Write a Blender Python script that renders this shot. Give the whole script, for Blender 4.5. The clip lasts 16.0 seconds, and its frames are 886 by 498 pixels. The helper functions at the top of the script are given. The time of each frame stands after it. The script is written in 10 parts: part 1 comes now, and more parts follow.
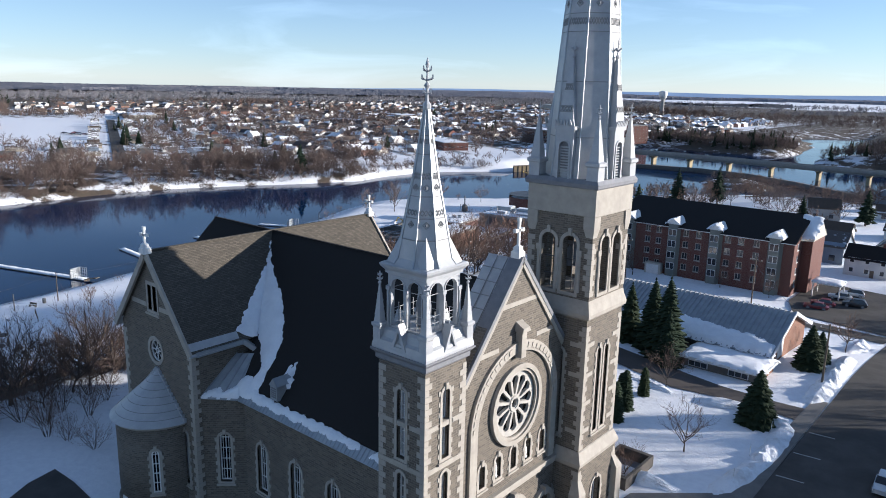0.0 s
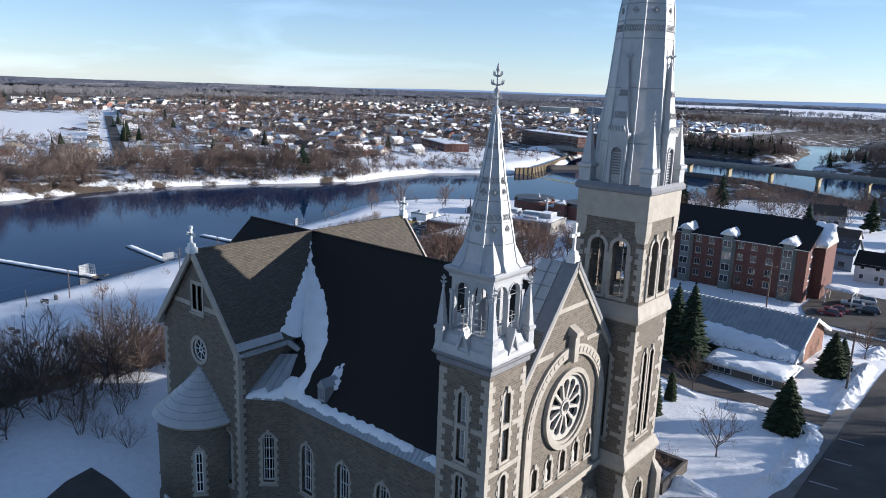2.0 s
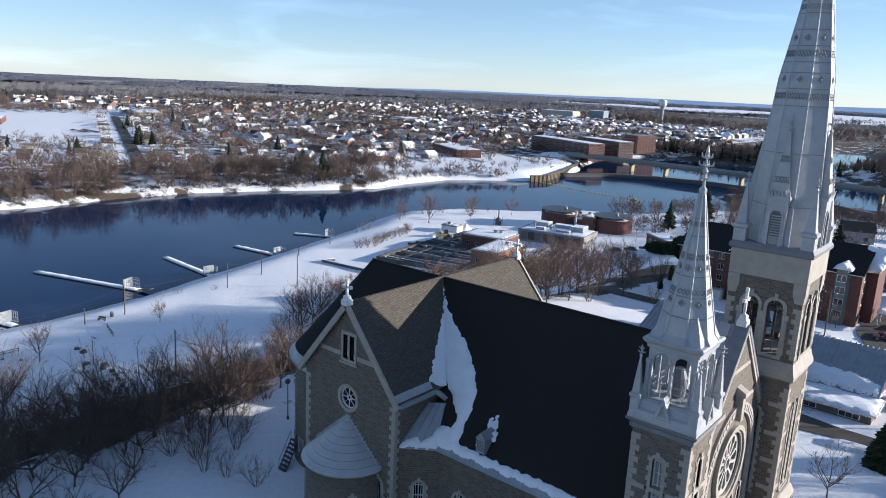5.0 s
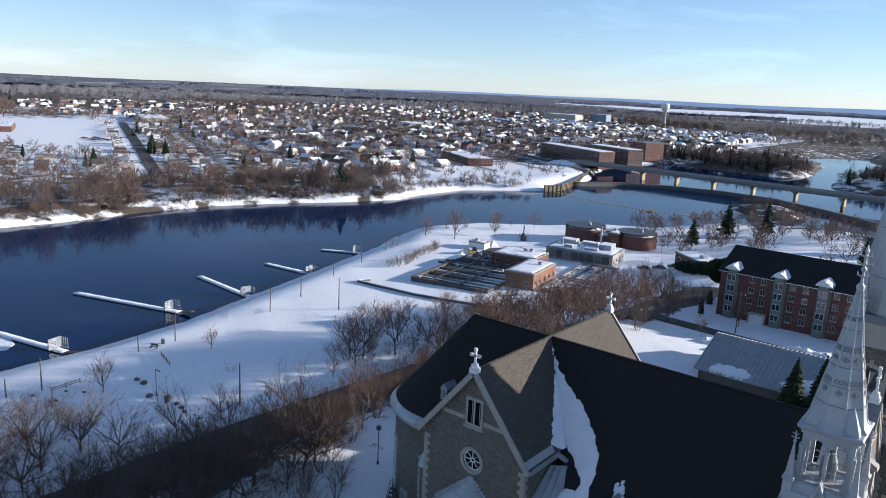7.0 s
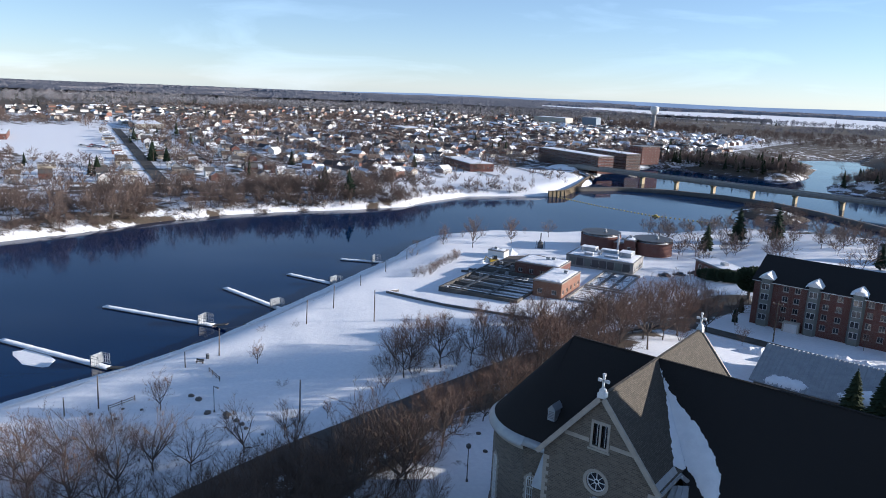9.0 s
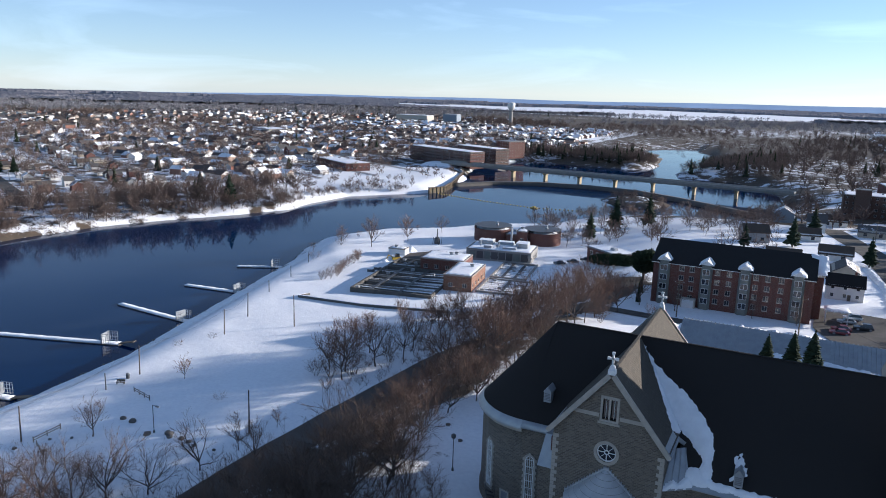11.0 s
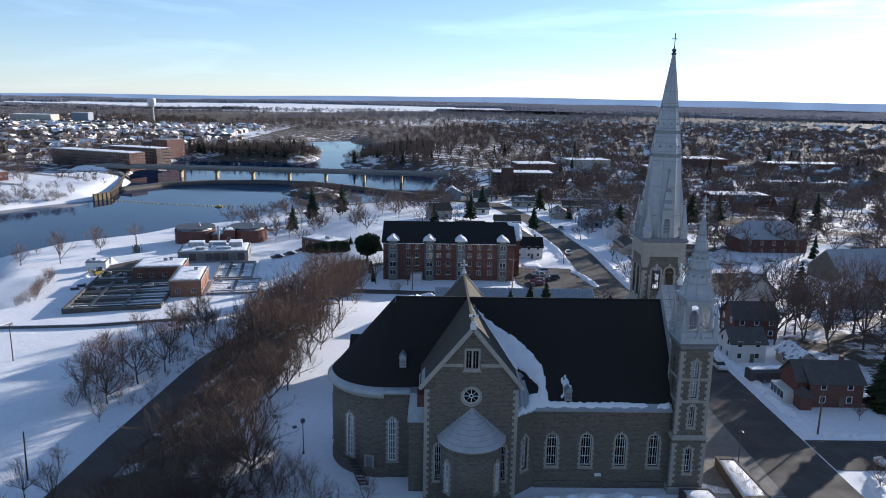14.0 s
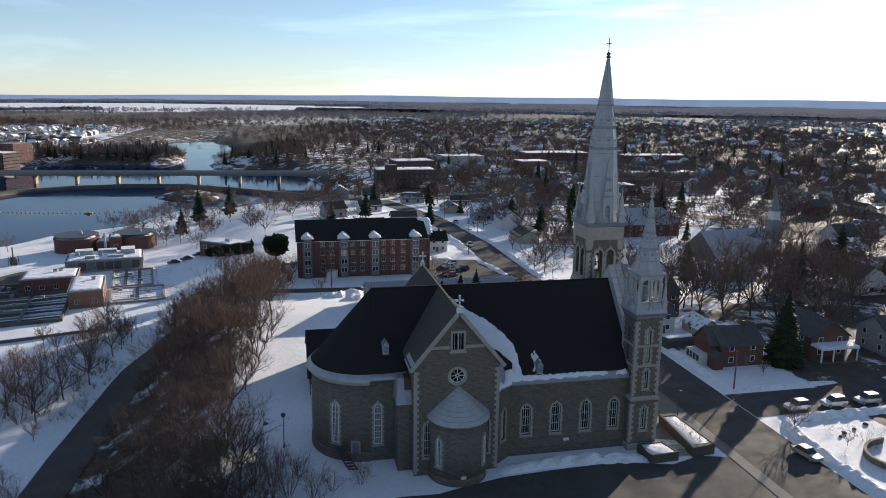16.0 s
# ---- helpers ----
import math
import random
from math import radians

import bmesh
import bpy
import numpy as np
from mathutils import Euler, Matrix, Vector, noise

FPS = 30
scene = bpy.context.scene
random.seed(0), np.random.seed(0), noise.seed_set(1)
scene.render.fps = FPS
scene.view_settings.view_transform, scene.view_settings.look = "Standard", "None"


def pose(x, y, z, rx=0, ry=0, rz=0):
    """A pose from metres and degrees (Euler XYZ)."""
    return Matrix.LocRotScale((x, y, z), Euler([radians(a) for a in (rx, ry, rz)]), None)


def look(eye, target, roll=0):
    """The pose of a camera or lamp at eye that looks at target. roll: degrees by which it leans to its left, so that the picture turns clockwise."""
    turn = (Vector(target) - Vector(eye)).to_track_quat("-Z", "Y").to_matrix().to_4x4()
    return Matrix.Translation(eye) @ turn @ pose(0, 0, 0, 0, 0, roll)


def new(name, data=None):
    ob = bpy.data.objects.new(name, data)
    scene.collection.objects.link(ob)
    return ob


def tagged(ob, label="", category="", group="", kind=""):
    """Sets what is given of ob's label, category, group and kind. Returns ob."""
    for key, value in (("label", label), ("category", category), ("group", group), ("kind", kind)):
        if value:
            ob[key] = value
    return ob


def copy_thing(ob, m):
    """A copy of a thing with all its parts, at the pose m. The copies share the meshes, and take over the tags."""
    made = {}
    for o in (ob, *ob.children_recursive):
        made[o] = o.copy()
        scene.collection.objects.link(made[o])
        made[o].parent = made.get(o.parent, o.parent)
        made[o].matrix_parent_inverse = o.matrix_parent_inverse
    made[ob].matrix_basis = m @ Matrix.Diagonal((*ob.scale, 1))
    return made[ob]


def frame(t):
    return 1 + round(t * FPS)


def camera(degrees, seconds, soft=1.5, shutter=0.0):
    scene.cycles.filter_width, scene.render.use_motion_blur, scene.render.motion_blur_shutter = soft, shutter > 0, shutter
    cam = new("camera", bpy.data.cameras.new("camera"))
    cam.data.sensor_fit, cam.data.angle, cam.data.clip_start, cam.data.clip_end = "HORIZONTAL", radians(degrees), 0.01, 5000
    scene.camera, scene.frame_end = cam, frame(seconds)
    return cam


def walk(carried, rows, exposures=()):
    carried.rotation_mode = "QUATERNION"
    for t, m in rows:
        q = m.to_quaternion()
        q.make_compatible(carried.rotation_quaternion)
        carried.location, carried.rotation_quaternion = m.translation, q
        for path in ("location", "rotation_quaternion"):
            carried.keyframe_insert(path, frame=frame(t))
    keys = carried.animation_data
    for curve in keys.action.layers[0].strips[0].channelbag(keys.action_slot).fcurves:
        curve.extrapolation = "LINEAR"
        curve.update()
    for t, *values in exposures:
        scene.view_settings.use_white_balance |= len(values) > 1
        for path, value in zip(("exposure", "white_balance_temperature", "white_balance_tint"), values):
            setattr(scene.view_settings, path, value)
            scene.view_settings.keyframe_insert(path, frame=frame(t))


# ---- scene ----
cam = camera(62.9, 16.0, 0.95)
METRES, EYE, TURN = 100.0, 36.5, 40.1
ROWS = [
    (0.0, 0.0, 0.0, 0.0, 0.27, -12.83, -1.19),
    (0.5, -0.0058, -0.0001, 0.0001, 0.19, -12.82, -1.42),
    (1.0, -0.0152, -0.0003, 0.0001, 0.09, -12.8, -1.64),
    (1.5, -0.0282, -0.0007, 0.0005, 0.02, -12.79, -1.85),
    (2.0, -0.0441, -0.0014, 0.001, -0.05, -12.76, -2.04),
    (2.5, -0.0622, -0.0021, 0.0019, -0.11, -12.75, -2.19),
    (3.0, -0.082, -0.0027, 0.0031, -0.18, -12.73, -2.31),
    (3.5, -0.1041, -0.0031, 0.0087, -0.23, -12.75, -2.4),
    (4.0, -0.1277, -0.0034, 0.0189, -0.28, -12.77, -2.48),
    (6.5, -0.2625, -0.0093, 0.0868, -0.54, -12.79, -2.67),
    (7.0, -0.2931, -0.0109, 0.1026, -0.62, -12.77, -2.63),
    (7.5, -0.325, -0.0137, 0.1183, -0.69, -12.75, -2.62),
    (8.0, -0.3568, -0.0155, 0.1249, -0.73, -12.69, -2.63),
    (10.5, -0.5313, -0.0264, 0.1242, -9.0, -12.33, -1.82),
    (11.0, -0.5697, -0.0269, 0.1241, -13.18, -12.27, -1.65),
    (11.5, -0.6092, -0.0272, 0.124, -17.34, -12.26, -1.53),
    (12.0, -0.65, -0.0262, 0.1249, -22.04, -12.23, -1.48),
    (12.5, -0.6901, -0.023, 0.1253, -26.77, -12.2, -1.37),
    (13.0, -0.7306, -0.0179, 0.1257, -31.52, -12.17, -1.25),
    (13.5, -0.7714, -0.0111, 0.1267, -36.27, -12.14, -1.1),
    (14.0, -0.8101, -0.0005, 0.1266, -40.97, -12.1, -1.01),
    (14.5, -0.8494, 0.0128, 0.127, -44.98, -12.08, -0.98),
    (15.0, -0.8862, 0.0288, 0.1272, -46.22, -12.09, -0.96),
    (15.5, -0.9213, 0.0472, 0.127, -47.61, -12.09, -0.94),
    (16.0, -0.9548, 0.0657, 0.127, -52.09, -12.08, -0.77),
]
walk(cam, [(t, pose(0, 0, EYE, 0, 0, TURN) @ pose(METRES * x, METRES * y, METRES * z, 90 + pitch, roll, yaw)) for t, x, y, z, yaw, pitch, roll in ROWS],
     exposures=[(0.0, 1.1, 5380, 14), (13.0, 1.13, 5400, 15), (14.0, 1.1, 5420, 15), (14.5, 1.22, 5750, 37), (15.4, 1.22, 6050, 37), (16.0, 0.95, 5950, 14)])
# ---- sky and sun ----
SUN_AZ, SUN_EL = 47.5, 12.3
_h = math.cos(radians(SUN_EL))
sun_dir = Vector((math.sin(radians(SUN_AZ)) * _h, math.cos(radians(SUN_AZ)) * _h, math.sin(radians(SUN_EL))))
world = bpy.data.worlds.new("sky")
scene.world = world
world.use_nodes = True
wn, wl = world.node_tree.nodes, world.node_tree.links
bg = wn["Background"]
sky = wn.new("ShaderNodeTexSky")
sky.sky_type = "NISHITA"
sky.sun_disc = False
sky.sun_elevation, sky.sun_rotation = radians(SUN_EL), radians(SUN_AZ)
sky.altitude, sky.air_density, sky.dust_density, sky.ozone_density = 150, 0.9, 0.0, 2.6
wl.new(sky.outputs[0], bg.inputs[0])
bg.inputs[1].default_value = 0.050


def wmath(op, a, b=0.0):
    t = wn.new("ShaderNodeMath")
    t.operation = op
    for v, s in ((a, t.inputs[0]), (b, t.inputs[1])):
        if isinstance(v, (int, float)):
            s.default_value = v
        else:
            wl.new(v, s)
    return t.outputs[0]


# pale winter haze that thickens toward the horizon, and thin streaks of high cloud, brighter round the sun
wco = wn.new("ShaderNodeTexCoord").outputs["Generated"]
wsep = wn.new("ShaderNodeSeparateXYZ")
wl.new(wco, wsep.inputs[0])
up = wmath("MAXIMUM", wsep.outputs[2], 0.0)
haze = wmath("POWER", 2.718, wmath("MULTIPLY", up, -6.0))
wdot = wn.new("ShaderNodeVectorMath")
wdot.operation = "DOT_PRODUCT"
wl.new(wco, wdot.inputs[0])
wdot.inputs[1].default_value = sun_dir
near_sun = wmath("POWER", wmath("MAXIMUM", wdot.outputs["Value"], 0.0), 14.0)
wmap = wn.new("ShaderNodeMapping")
wmap.inputs["Scale"].default_value = (1.6, 2.4, 13.0)
wmap.inputs["Rotation"].default_value = (0.05, 0.09, 0.5)
wl.new(wco, wmap.inputs["Vector"])
wnoise = wn.new("ShaderNodeTexNoise")
wnoise.inputs["Scale"].default_value, wnoise.inputs["Detail"].default_value = 1.7, 7.0
wnoise.inputs["Roughness"].default_value, wnoise.inputs["Distortion"].default_value = 0.55, 0.6
wl.new(wmap.outputs[0], wnoise.inputs["Vector"])
cloud = wmath("MULTIPLY", wmath("MAXIMUM", wmath("SUBTRACT", wnoise.outputs["Fac"], 0.50), 0.0), wmath("ADD", 0.35, wmath("MULTIPLY", near_sun, 5.0)))
veil = wmath("ADD", wmath("MULTIPLY", haze, wmath("ADD", 0.105, wmath("MULTIPLY", near_sun, 0.8))), wmath("ADD", cloud, 0.050))
bg2 = wn.new("ShaderNodeBackground")
bg2.inputs[0].default_value = (0.78, 0.91, 1.0, 1)
wl.new(veil, bg2.inputs[1])
wadd = wn.new("ShaderNodeAddShader")
wl.new(bg.outputs[0], wadd.inputs[0])
wl.new(bg2.outputs[0], wadd.inputs[1])
wl.new(wadd.outputs[0], wn["World Output"].inputs[0])

sun_data = bpy.data.lights.new("sun", "SUN")
sun_data.energy, sun_data.angle, sun_data.color = 4.6, radians(0.6), (1.0, 0.85, 0.64)
sun = new("sun", sun_data)
sun.matrix_world = look(sun_dir * 300, (0, 0, 0))

# ---- materials ----
def rgb(c):
    return (*c, 1.0)


class Mat:
    """A small builder of node materials."""

    def __init__(self, name, rough=0.8, metal=0.0, spec=0.35):
        self.m = bpy.data.materials.new(name)
        self.m.use_nodes = True
        self.n, self.l = self.m.node_tree.nodes, self.m.node_tree.links
        self.b = self.n["Principled BSDF"]
        self.b.inputs["Roughness"].default_value = rough
        self.b.inputs["Metallic"].default_value = metal
        self.b.inputs["Specular IOR Level"].default_value = spec
        self.co = self.n.new("ShaderNodeTexCoord").outputs["Object"]

    def val(self, x):
        return x

    def link(self, a, b):
        if hasattr(a, "is_output"):
            self.l.new(a, b)
        else:
            b.default_value = a

    def noise(self, scale, detail=4, rough=0.55, co=None, dist=0.0):
        t = self.n.new("ShaderNodeTexNoise")
        self.l.new(co or self.co, t.inputs["Vector"])
        t.inputs["Scale"].default_value, t.inputs["Detail"].default_value = scale, detail
        t.inputs["Roughness"].default_value, t.inputs["Distortion"].default_value = rough, dist
        return t.outputs["Fac"]

    def ramp(self, fac, lo, hi, a=0.0, b=1.0):
        t = self.n.new("ShaderNodeMapRange")
        t.clamp = True
        self.l.new(fac, t.inputs["Value"])
        for k, v in (("From Min", lo), ("From Max", hi), ("To Min", a), ("To Max", b)):
            t.inputs[k].default_value = v
        return t.outputs["Result"]

    def mix(self, fac, a, b, mode="MIX"):
        t = self.n.new("ShaderNodeMix")
        t.data_type, t.blend_type = "RGBA", mode
        self.link(fac, t.inputs[0])
        for v, k in ((a, 6), (b, 7)):
            if isinstance(v, tuple):
                t.inputs[k].default_value = rgb(v)
            else:
                self.l.new(v, t.inputs[k])
        return t.outputs[2]

    def math(self, op, a, b=0.0):
        t = self.n.new("ShaderNodeMath")
        t.operation = op
        self.link(a, t.inputs[0])
        self.link(b, t.inputs[1])
        return t.outputs[0]

    def scaled(self, sx, sy, sz):
        t = self.n.new("ShaderNodeMapping")
        t.inputs["Scale"].default_value = (sx, sy, sz)
        self.l.new(self.co, t.inputs["Vector"])
        return t.outputs[0]

    def wall_uv(self):
        s = self.n.new("ShaderNodeSeparateXYZ")
        self.l.new(self.co, s.inputs[0])
        c = self.n.new("ShaderNodeCombineXYZ")
        self.l.new(self.math("ADD", s.outputs[0], s.outputs[1]), c.inputs[0])
        self.l.new(s.outputs[2], c.inputs[1])
        return c.outputs[0]

    def random(self):
        return self.n.new("ShaderNodeObjectInfo").outputs["Random"]

    def island(self):
        return self.n.new("ShaderNodeNewGeometry").outputs["Random Per Island"]

    def attr(self, name):
        a = self.n.new("ShaderNodeAttribute")
        a.attribute_name = name
        return a.outputs["Fac"]

    def bump(self, h, strength=0.5, dist=0.05):
        t = self.n.new("ShaderNodeBump")
        t.inputs["Strength"].default_value, t.inputs["Distance"].default_value = strength, dist
        self.l.new(h, t.inputs["Height"])
        self.l.new(t.outputs[0], self.b.inputs["Normal"])
        return self

    def colour(self, c):
        if isinstance(c, tuple):
            self.b.inputs["Base Color"].default_value = rgb(c)
        else:
            self.l.new(c, self.b.inputs["Base Color"])
        return self

    def rough(self, r):
        self.link(r, self.b.inputs["Roughness"])
        return self


def speckled(name, a, b, scale=3.0, rough=0.8, metal=0.0, fine=40.0, bump=0.15, spec=0.35):
    """Two tones in large stains and fine grain."""
    k = Mat(name, rough, metal, spec)
    big, small = k.noise(scale), k.noise(fine, 3)
    c = k.mix(k.ramp(big, 0.3, 0.7), a, b)
    c = k.mix(k.ramp(small, 0.25, 0.75, 0.0, 0.35), c, tuple(v * 0.6 for v in a))
    k.colour(c)
    if bump:
        k.bump(small, bump, 0.02)
    return k.m


def coursed(name, stones, mortar, w, h, rough=0.85, gap=0.03, bump=0.7, stain=0.35):
    """Coursed stone or brick on upright walls."""
    k = Mat(name, rough)
    uv = k.wall_uv()
    t = k.n.new("ShaderNodeTexBrick")
    k.l.new(uv, t.inputs["Vector"])
    t.inputs["Scale"].default_value = 1.0
    t.inputs["Brick Width"].default_value, t.inputs["Row Height"].default_value = w, h
    t.inputs["Mortar Size"].default_value, t.inputs["Mortar Smooth"].default_value = gap * h, 0.3
    t.inputs["Color1"].default_value, t.inputs["Color2"].default_value = rgb(stones[0]), rgb(stones[1])
    t.inputs["Mortar"].default_value = rgb(mortar)
    t.offset = 0.43
    c = k.mix(k.ramp(k.noise(1.1, 5), 0.35, 0.7, 0.0, stain), t.outputs["Color"], tuple(v * 0.55 for v in stones[0]))
    c = k.mix(k.ramp(k.noise(9.0, 3), 0.3, 0.8, 0.0, 0.45), c, stones[2])
    k.colour(c)
    hgt = k.math("ADD", k.math("MULTIPLY", t.outputs["Fac"], -1.0), k.math("MULTIPLY", k.noise(14.0, 3), 0.8))
    k.bump(hgt, bump, 0.05)
    return k.m


M = {}
M["stone"] = coursed("grey coursed limestone", [(0.178, 0.148, 0.114), (0.076, 0.066, 0.053), (0.124, 0.106, 0.083)], (0.190, 0.170, 0.144), 0.44, 0.17, gap=0.15, bump=0.4, stain=0.35)
M["trim"] = speckled("dressed limestone", (0.40, 0.365, 0.312), (0.31, 0.283, 0.243), 1.4, 0.8)
M["tin"] = speckled("painted tin sheet", (0.43, 0.435, 0.44), (0.33, 0.34, 0.355), 1.2, 0.42, 0.0, 25.0, 0.05, 0.5)
M["seam"] = speckled("weathered tin seam", (0.20, 0.20, 0.20), (0.28, 0.28, 0.28), 3.0, 0.5)
M["tinroof"] = speckled("galvanised roof sheet", (0.39, 0.41, 0.425), (0.29, 0.31, 0.33), 0.8, 0.42, 0.35, 20.0, 0.05)
M["lead"] = speckled("dark lead flashing", (0.16, 0.165, 0.18), (0.22, 0.22, 0.23), 2.0, 0.55)
k = Mat("asphalt shingles", 0.92, 0.0, 0.15)
_s = k.n.new("ShaderNodeTexBrick")
k.l.new(k.wall_uv(), _s.inputs["Vector"])
_s.inputs["Scale"].default_value, _s.inputs["Brick Width"].default_value, _s.inputs["Row Height"].default_value = 1.0, 0.40, 0.115
_s.inputs["Mortar Size"].default_value, _s.inputs["Mortar Smooth"].default_value = 0.02, 0.4
_s.inputs["Color1"].default_value, _s.inputs["Color2"].default_value = rgb((0.135, 0.119, 0.096)), rgb((0.075, 0.067, 0.056))
_s.inputs["Mortar"].default_value, _s.offset = rgb((0.05, 0.045, 0.038)), 0.37
c = k.mix(k.ramp(k.noise(0.7, 5), 0.3, 0.7, 0.0, 0.6), _s.outputs["Color"], (0.078, 0.069, 0.057))
c = k.mix(k.ramp(k.noise(7.0, 3, co=k.scaled(0.35, 0.35, 1.6)), 0.6, 0.75, 0.0, 0.4), c, (0.2, 0.182, 0.152))
k.colour(c).bump(_s.outputs["Fac"], 0.5, 0.03)
M["shingle"] = k.m
k = Mat("black roof shingles", 0.95, 0.0, 0.1)
_s = k.noise(18.0, 3, co=k.scaled(1.0, 1.0, 4.0))
k.colour(k.mix(k.ramp(_s, 0.35, 0.75), (0.021, 0.020, 0.020), (0.034, 0.032, 0.031))).bump(_s, 0.4, 0.03)
M["blackroof"] = k.m
k = Mat("packed snow", 0.75, 0.0, 0.25)
_n = k.noise(0.9, 6, 0.6)
k.colour(k.mix(k.ramp(_n, 0.35, 0.7), (0.80, 0.81, 0.83), (0.71, 0.72, 0.75))).bump(k.math("ADD", _n, k.math("MULTIPLY", k.noise(6.0, 4), 0.25)), 0.6, 0.25)
M["snow"] = k.m
M["glass"] = Mat("dark leaded glass", 0.12, 0.0, 0.6).colour((0.012, 0.014, 0.018)).m
M["pane"] = Mat("window glass", 0.08, 0.0, 0.7).colour((0.02, 0.024, 0.03)).m
M["frosted"] = speckled("pale slatted boards", (0.36, 0.36, 0.355), (0.27, 0.275, 0.28), 2.0, 0.6, fine=18.0)
M["tracery"] = speckled("pale painted tracery", (0.45, 0.425, 0.38), (0.35, 0.335, 0.305), 2.0, 0.7)
M["white"] = speckled("white painted wood", (0.74, 0.74, 0.72), (0.62, 0.62, 0.61), 4.0, 0.55, bump=0.05)
M["redbrick"] = coursed("red brick", [(0.125, 0.043, 0.032), (0.088, 0.032, 0.026), (0.155, 0.058, 0.042)], (0.19, 0.15, 0.125), 0.24, 0.08, gap=0.12, bump=0.3, stain=0.2)
M["orangebrick"] = coursed("orange brick", [(0.19, 0.080, 0.045), (0.14, 0.060, 0.036), (0.21, 0.095, 0.055)], (0.32, 0.25, 0.19), 0.24, 0.08, gap=0.12, bump=0.3, stain=0.15)
M["concrete"] = speckled("weathered concrete", (0.33, 0.315, 0.29), (0.24, 0.23, 0.215), 0.6, 0.9, fine=12.0)
M["darkwood"] = speckled("weathered timber", (0.12, 0.095, 0.07), (0.19, 0.15, 0.11), 2.0, 0.9)
M["steel"] = speckled("dark steel", (0.09, 0.09, 0.095), (0.13, 0.13, 0.13), 3.0, 0.5, 0.6)
M["siding"] = speckled("beige siding", (0.50, 0.47, 0.40), (0.42, 0.40, 0.35), 1.0, 0.75)
M["sage"] = speckled("sage green bay cladding", (0.16, 0.172, 0.152), (0.20, 0.208, 0.185), 1.0, 0.7)
M["bark"] = speckled("grey-brown bark", (0.125, 0.10, 0.084), (0.082, 0.067, 0.057), 2.5, 0.95)
k = Mat("bare brown twigs", 0.95, 0.0, 0.1)
k.colour(k.mix(k.random(), (0.215, 0.140, 0.104), (0.125, 0.090, 0.074)))
M["twig"] = k.m
k = Mat("dark bare twigs", 0.95, 0.0, 0.1)
k.colour(k.mix(k.random(), (0.128, 0.093, 0.074), (0.080, 0.063, 0.054)))
M["darktwig"] = k.m
k = Mat("far bare twigs", 0.95, 0.0, 0.1)
k.colour(k.mix(k.island(), (0.185, 0.135, 0.110), (0.105, 0.085, 0.078)))
M["fartwig"] = k.m
k = Mat("conifer needles", 0.9, 0.0, 0.15)
k.colour(k.mix(k.random(), (0.020, 0.034, 0.020), (0.032, 0.044, 0.022)))
M["needle"] = k.m
k = Mat("far conifer needles", 0.9, 0.0, 0.15)
k.colour(k.mix(k.island(), (0.018, 0.028, 0.018), (0.036, 0.046, 0.024)))
M["farneedle"] = k.m
k = Mat("worn asphalt", 0.85, 0.0, 0.15)
_n, _f = k.noise(0.22, 6, 0.65), k.noise(9.0, 4)
c = k.mix(k.ramp(_n, 0.35, 0.68), (0.066, 0.062, 0.058), (0.102, 0.094, 0.085))
k.colour(k.mix(k.ramp(_f, 0.3, 0.8, 0.0, 0.5), c, (0.066, 0.062, 0.058))).rough(k.ramp(_n, 0.4, 0.6, 0.95, 0.8)).bump(_f, 0.2, 0.02)
M["asphalt"] = k.m
M["lane"] = speckled("gritty wet lane", (0.12, 0.104, 0.093), (0.088, 0.078, 0.07), 0.25, 0.85, fine=5.0, bump=0.2, spec=0.15)
M["slush"] = speckled("packed grey street snow", (0.42, 0.41, 0.41), (0.27, 0.26, 0.255), 0.05, 0.85, fine=0.6, bump=0.0)
M["line"] = speckled("worn road paint", (0.55, 0.54, 0.50), (0.40, 0.39, 0.36), 3.0, 0.8)
M["kerb"] = speckled("salted concrete pavement", (0.15, 0.142, 0.13), (0.21, 0.2, 0.185), 0.7, 0.9, fine=8.0)
# ground: snow over brown turf and dead brush, by how much of it lies bare
k = Mat("snow and winter turf", 0.8, 0.0, 0.2)
_d = k.noise(0.10, 8, 0.62)
_e = k.noise(1.3, 5, 0.6)
_bare = k.attr("bare")
_m = k.math("ADD", k.math("ADD", k.math("MULTIPLY", k.ramp(_d, 0.25, 0.75), 0.7), k.math("MULTIPLY", _e, 0.3)), k.math("SUBTRACT", k.math("MULTIPLY", _bare, 1.15), 1.0))
_turf = k.mix(k.ramp(k.noise(0.35, 6), 0.3, 0.7), (0.105, 0.080, 0.056), (0.060, 0.050, 0.040))
_snow = k.mix(k.ramp(_e, 0.35, 0.7), (0.80, 0.81, 0.83), (0.72, 0.73, 0.76))
k.colour(k.mix(k.ramp(_m, 0.02, 0.14), _snow, _turf))
k.bump(k.math("ADD", k.math("ADD", _d, k.math("MULTIPLY", k.noise(0.7, 6, 0.65), 0.35)), k.math("MULTIPLY", k.noise(3.2, 4), 0.08)), 0.45, 0.6)
M["ground"] = k.m
# water: nearly a mirror with long soft ripples
k = Mat("dark river water", 0.06, 0.0, 0.15)
k.colour(k.mix(k.ramp(k.noise(0.012, 4), 0.35, 0.65), (0.001, 0.014, 0.052), (0.002, 0.018, 0.064)))
k.b.inputs["IOR"].default_value = 1.33
k.rough(k.ramp(k.noise(0.02, 5), 0.4, 0.62, 0.02, 0.10))
k.bump(k.noise(0.9, 3, co=k.scaled(1.0, 0.5, 1.0)), 0.05, 0.05)
M["water"] = k.m


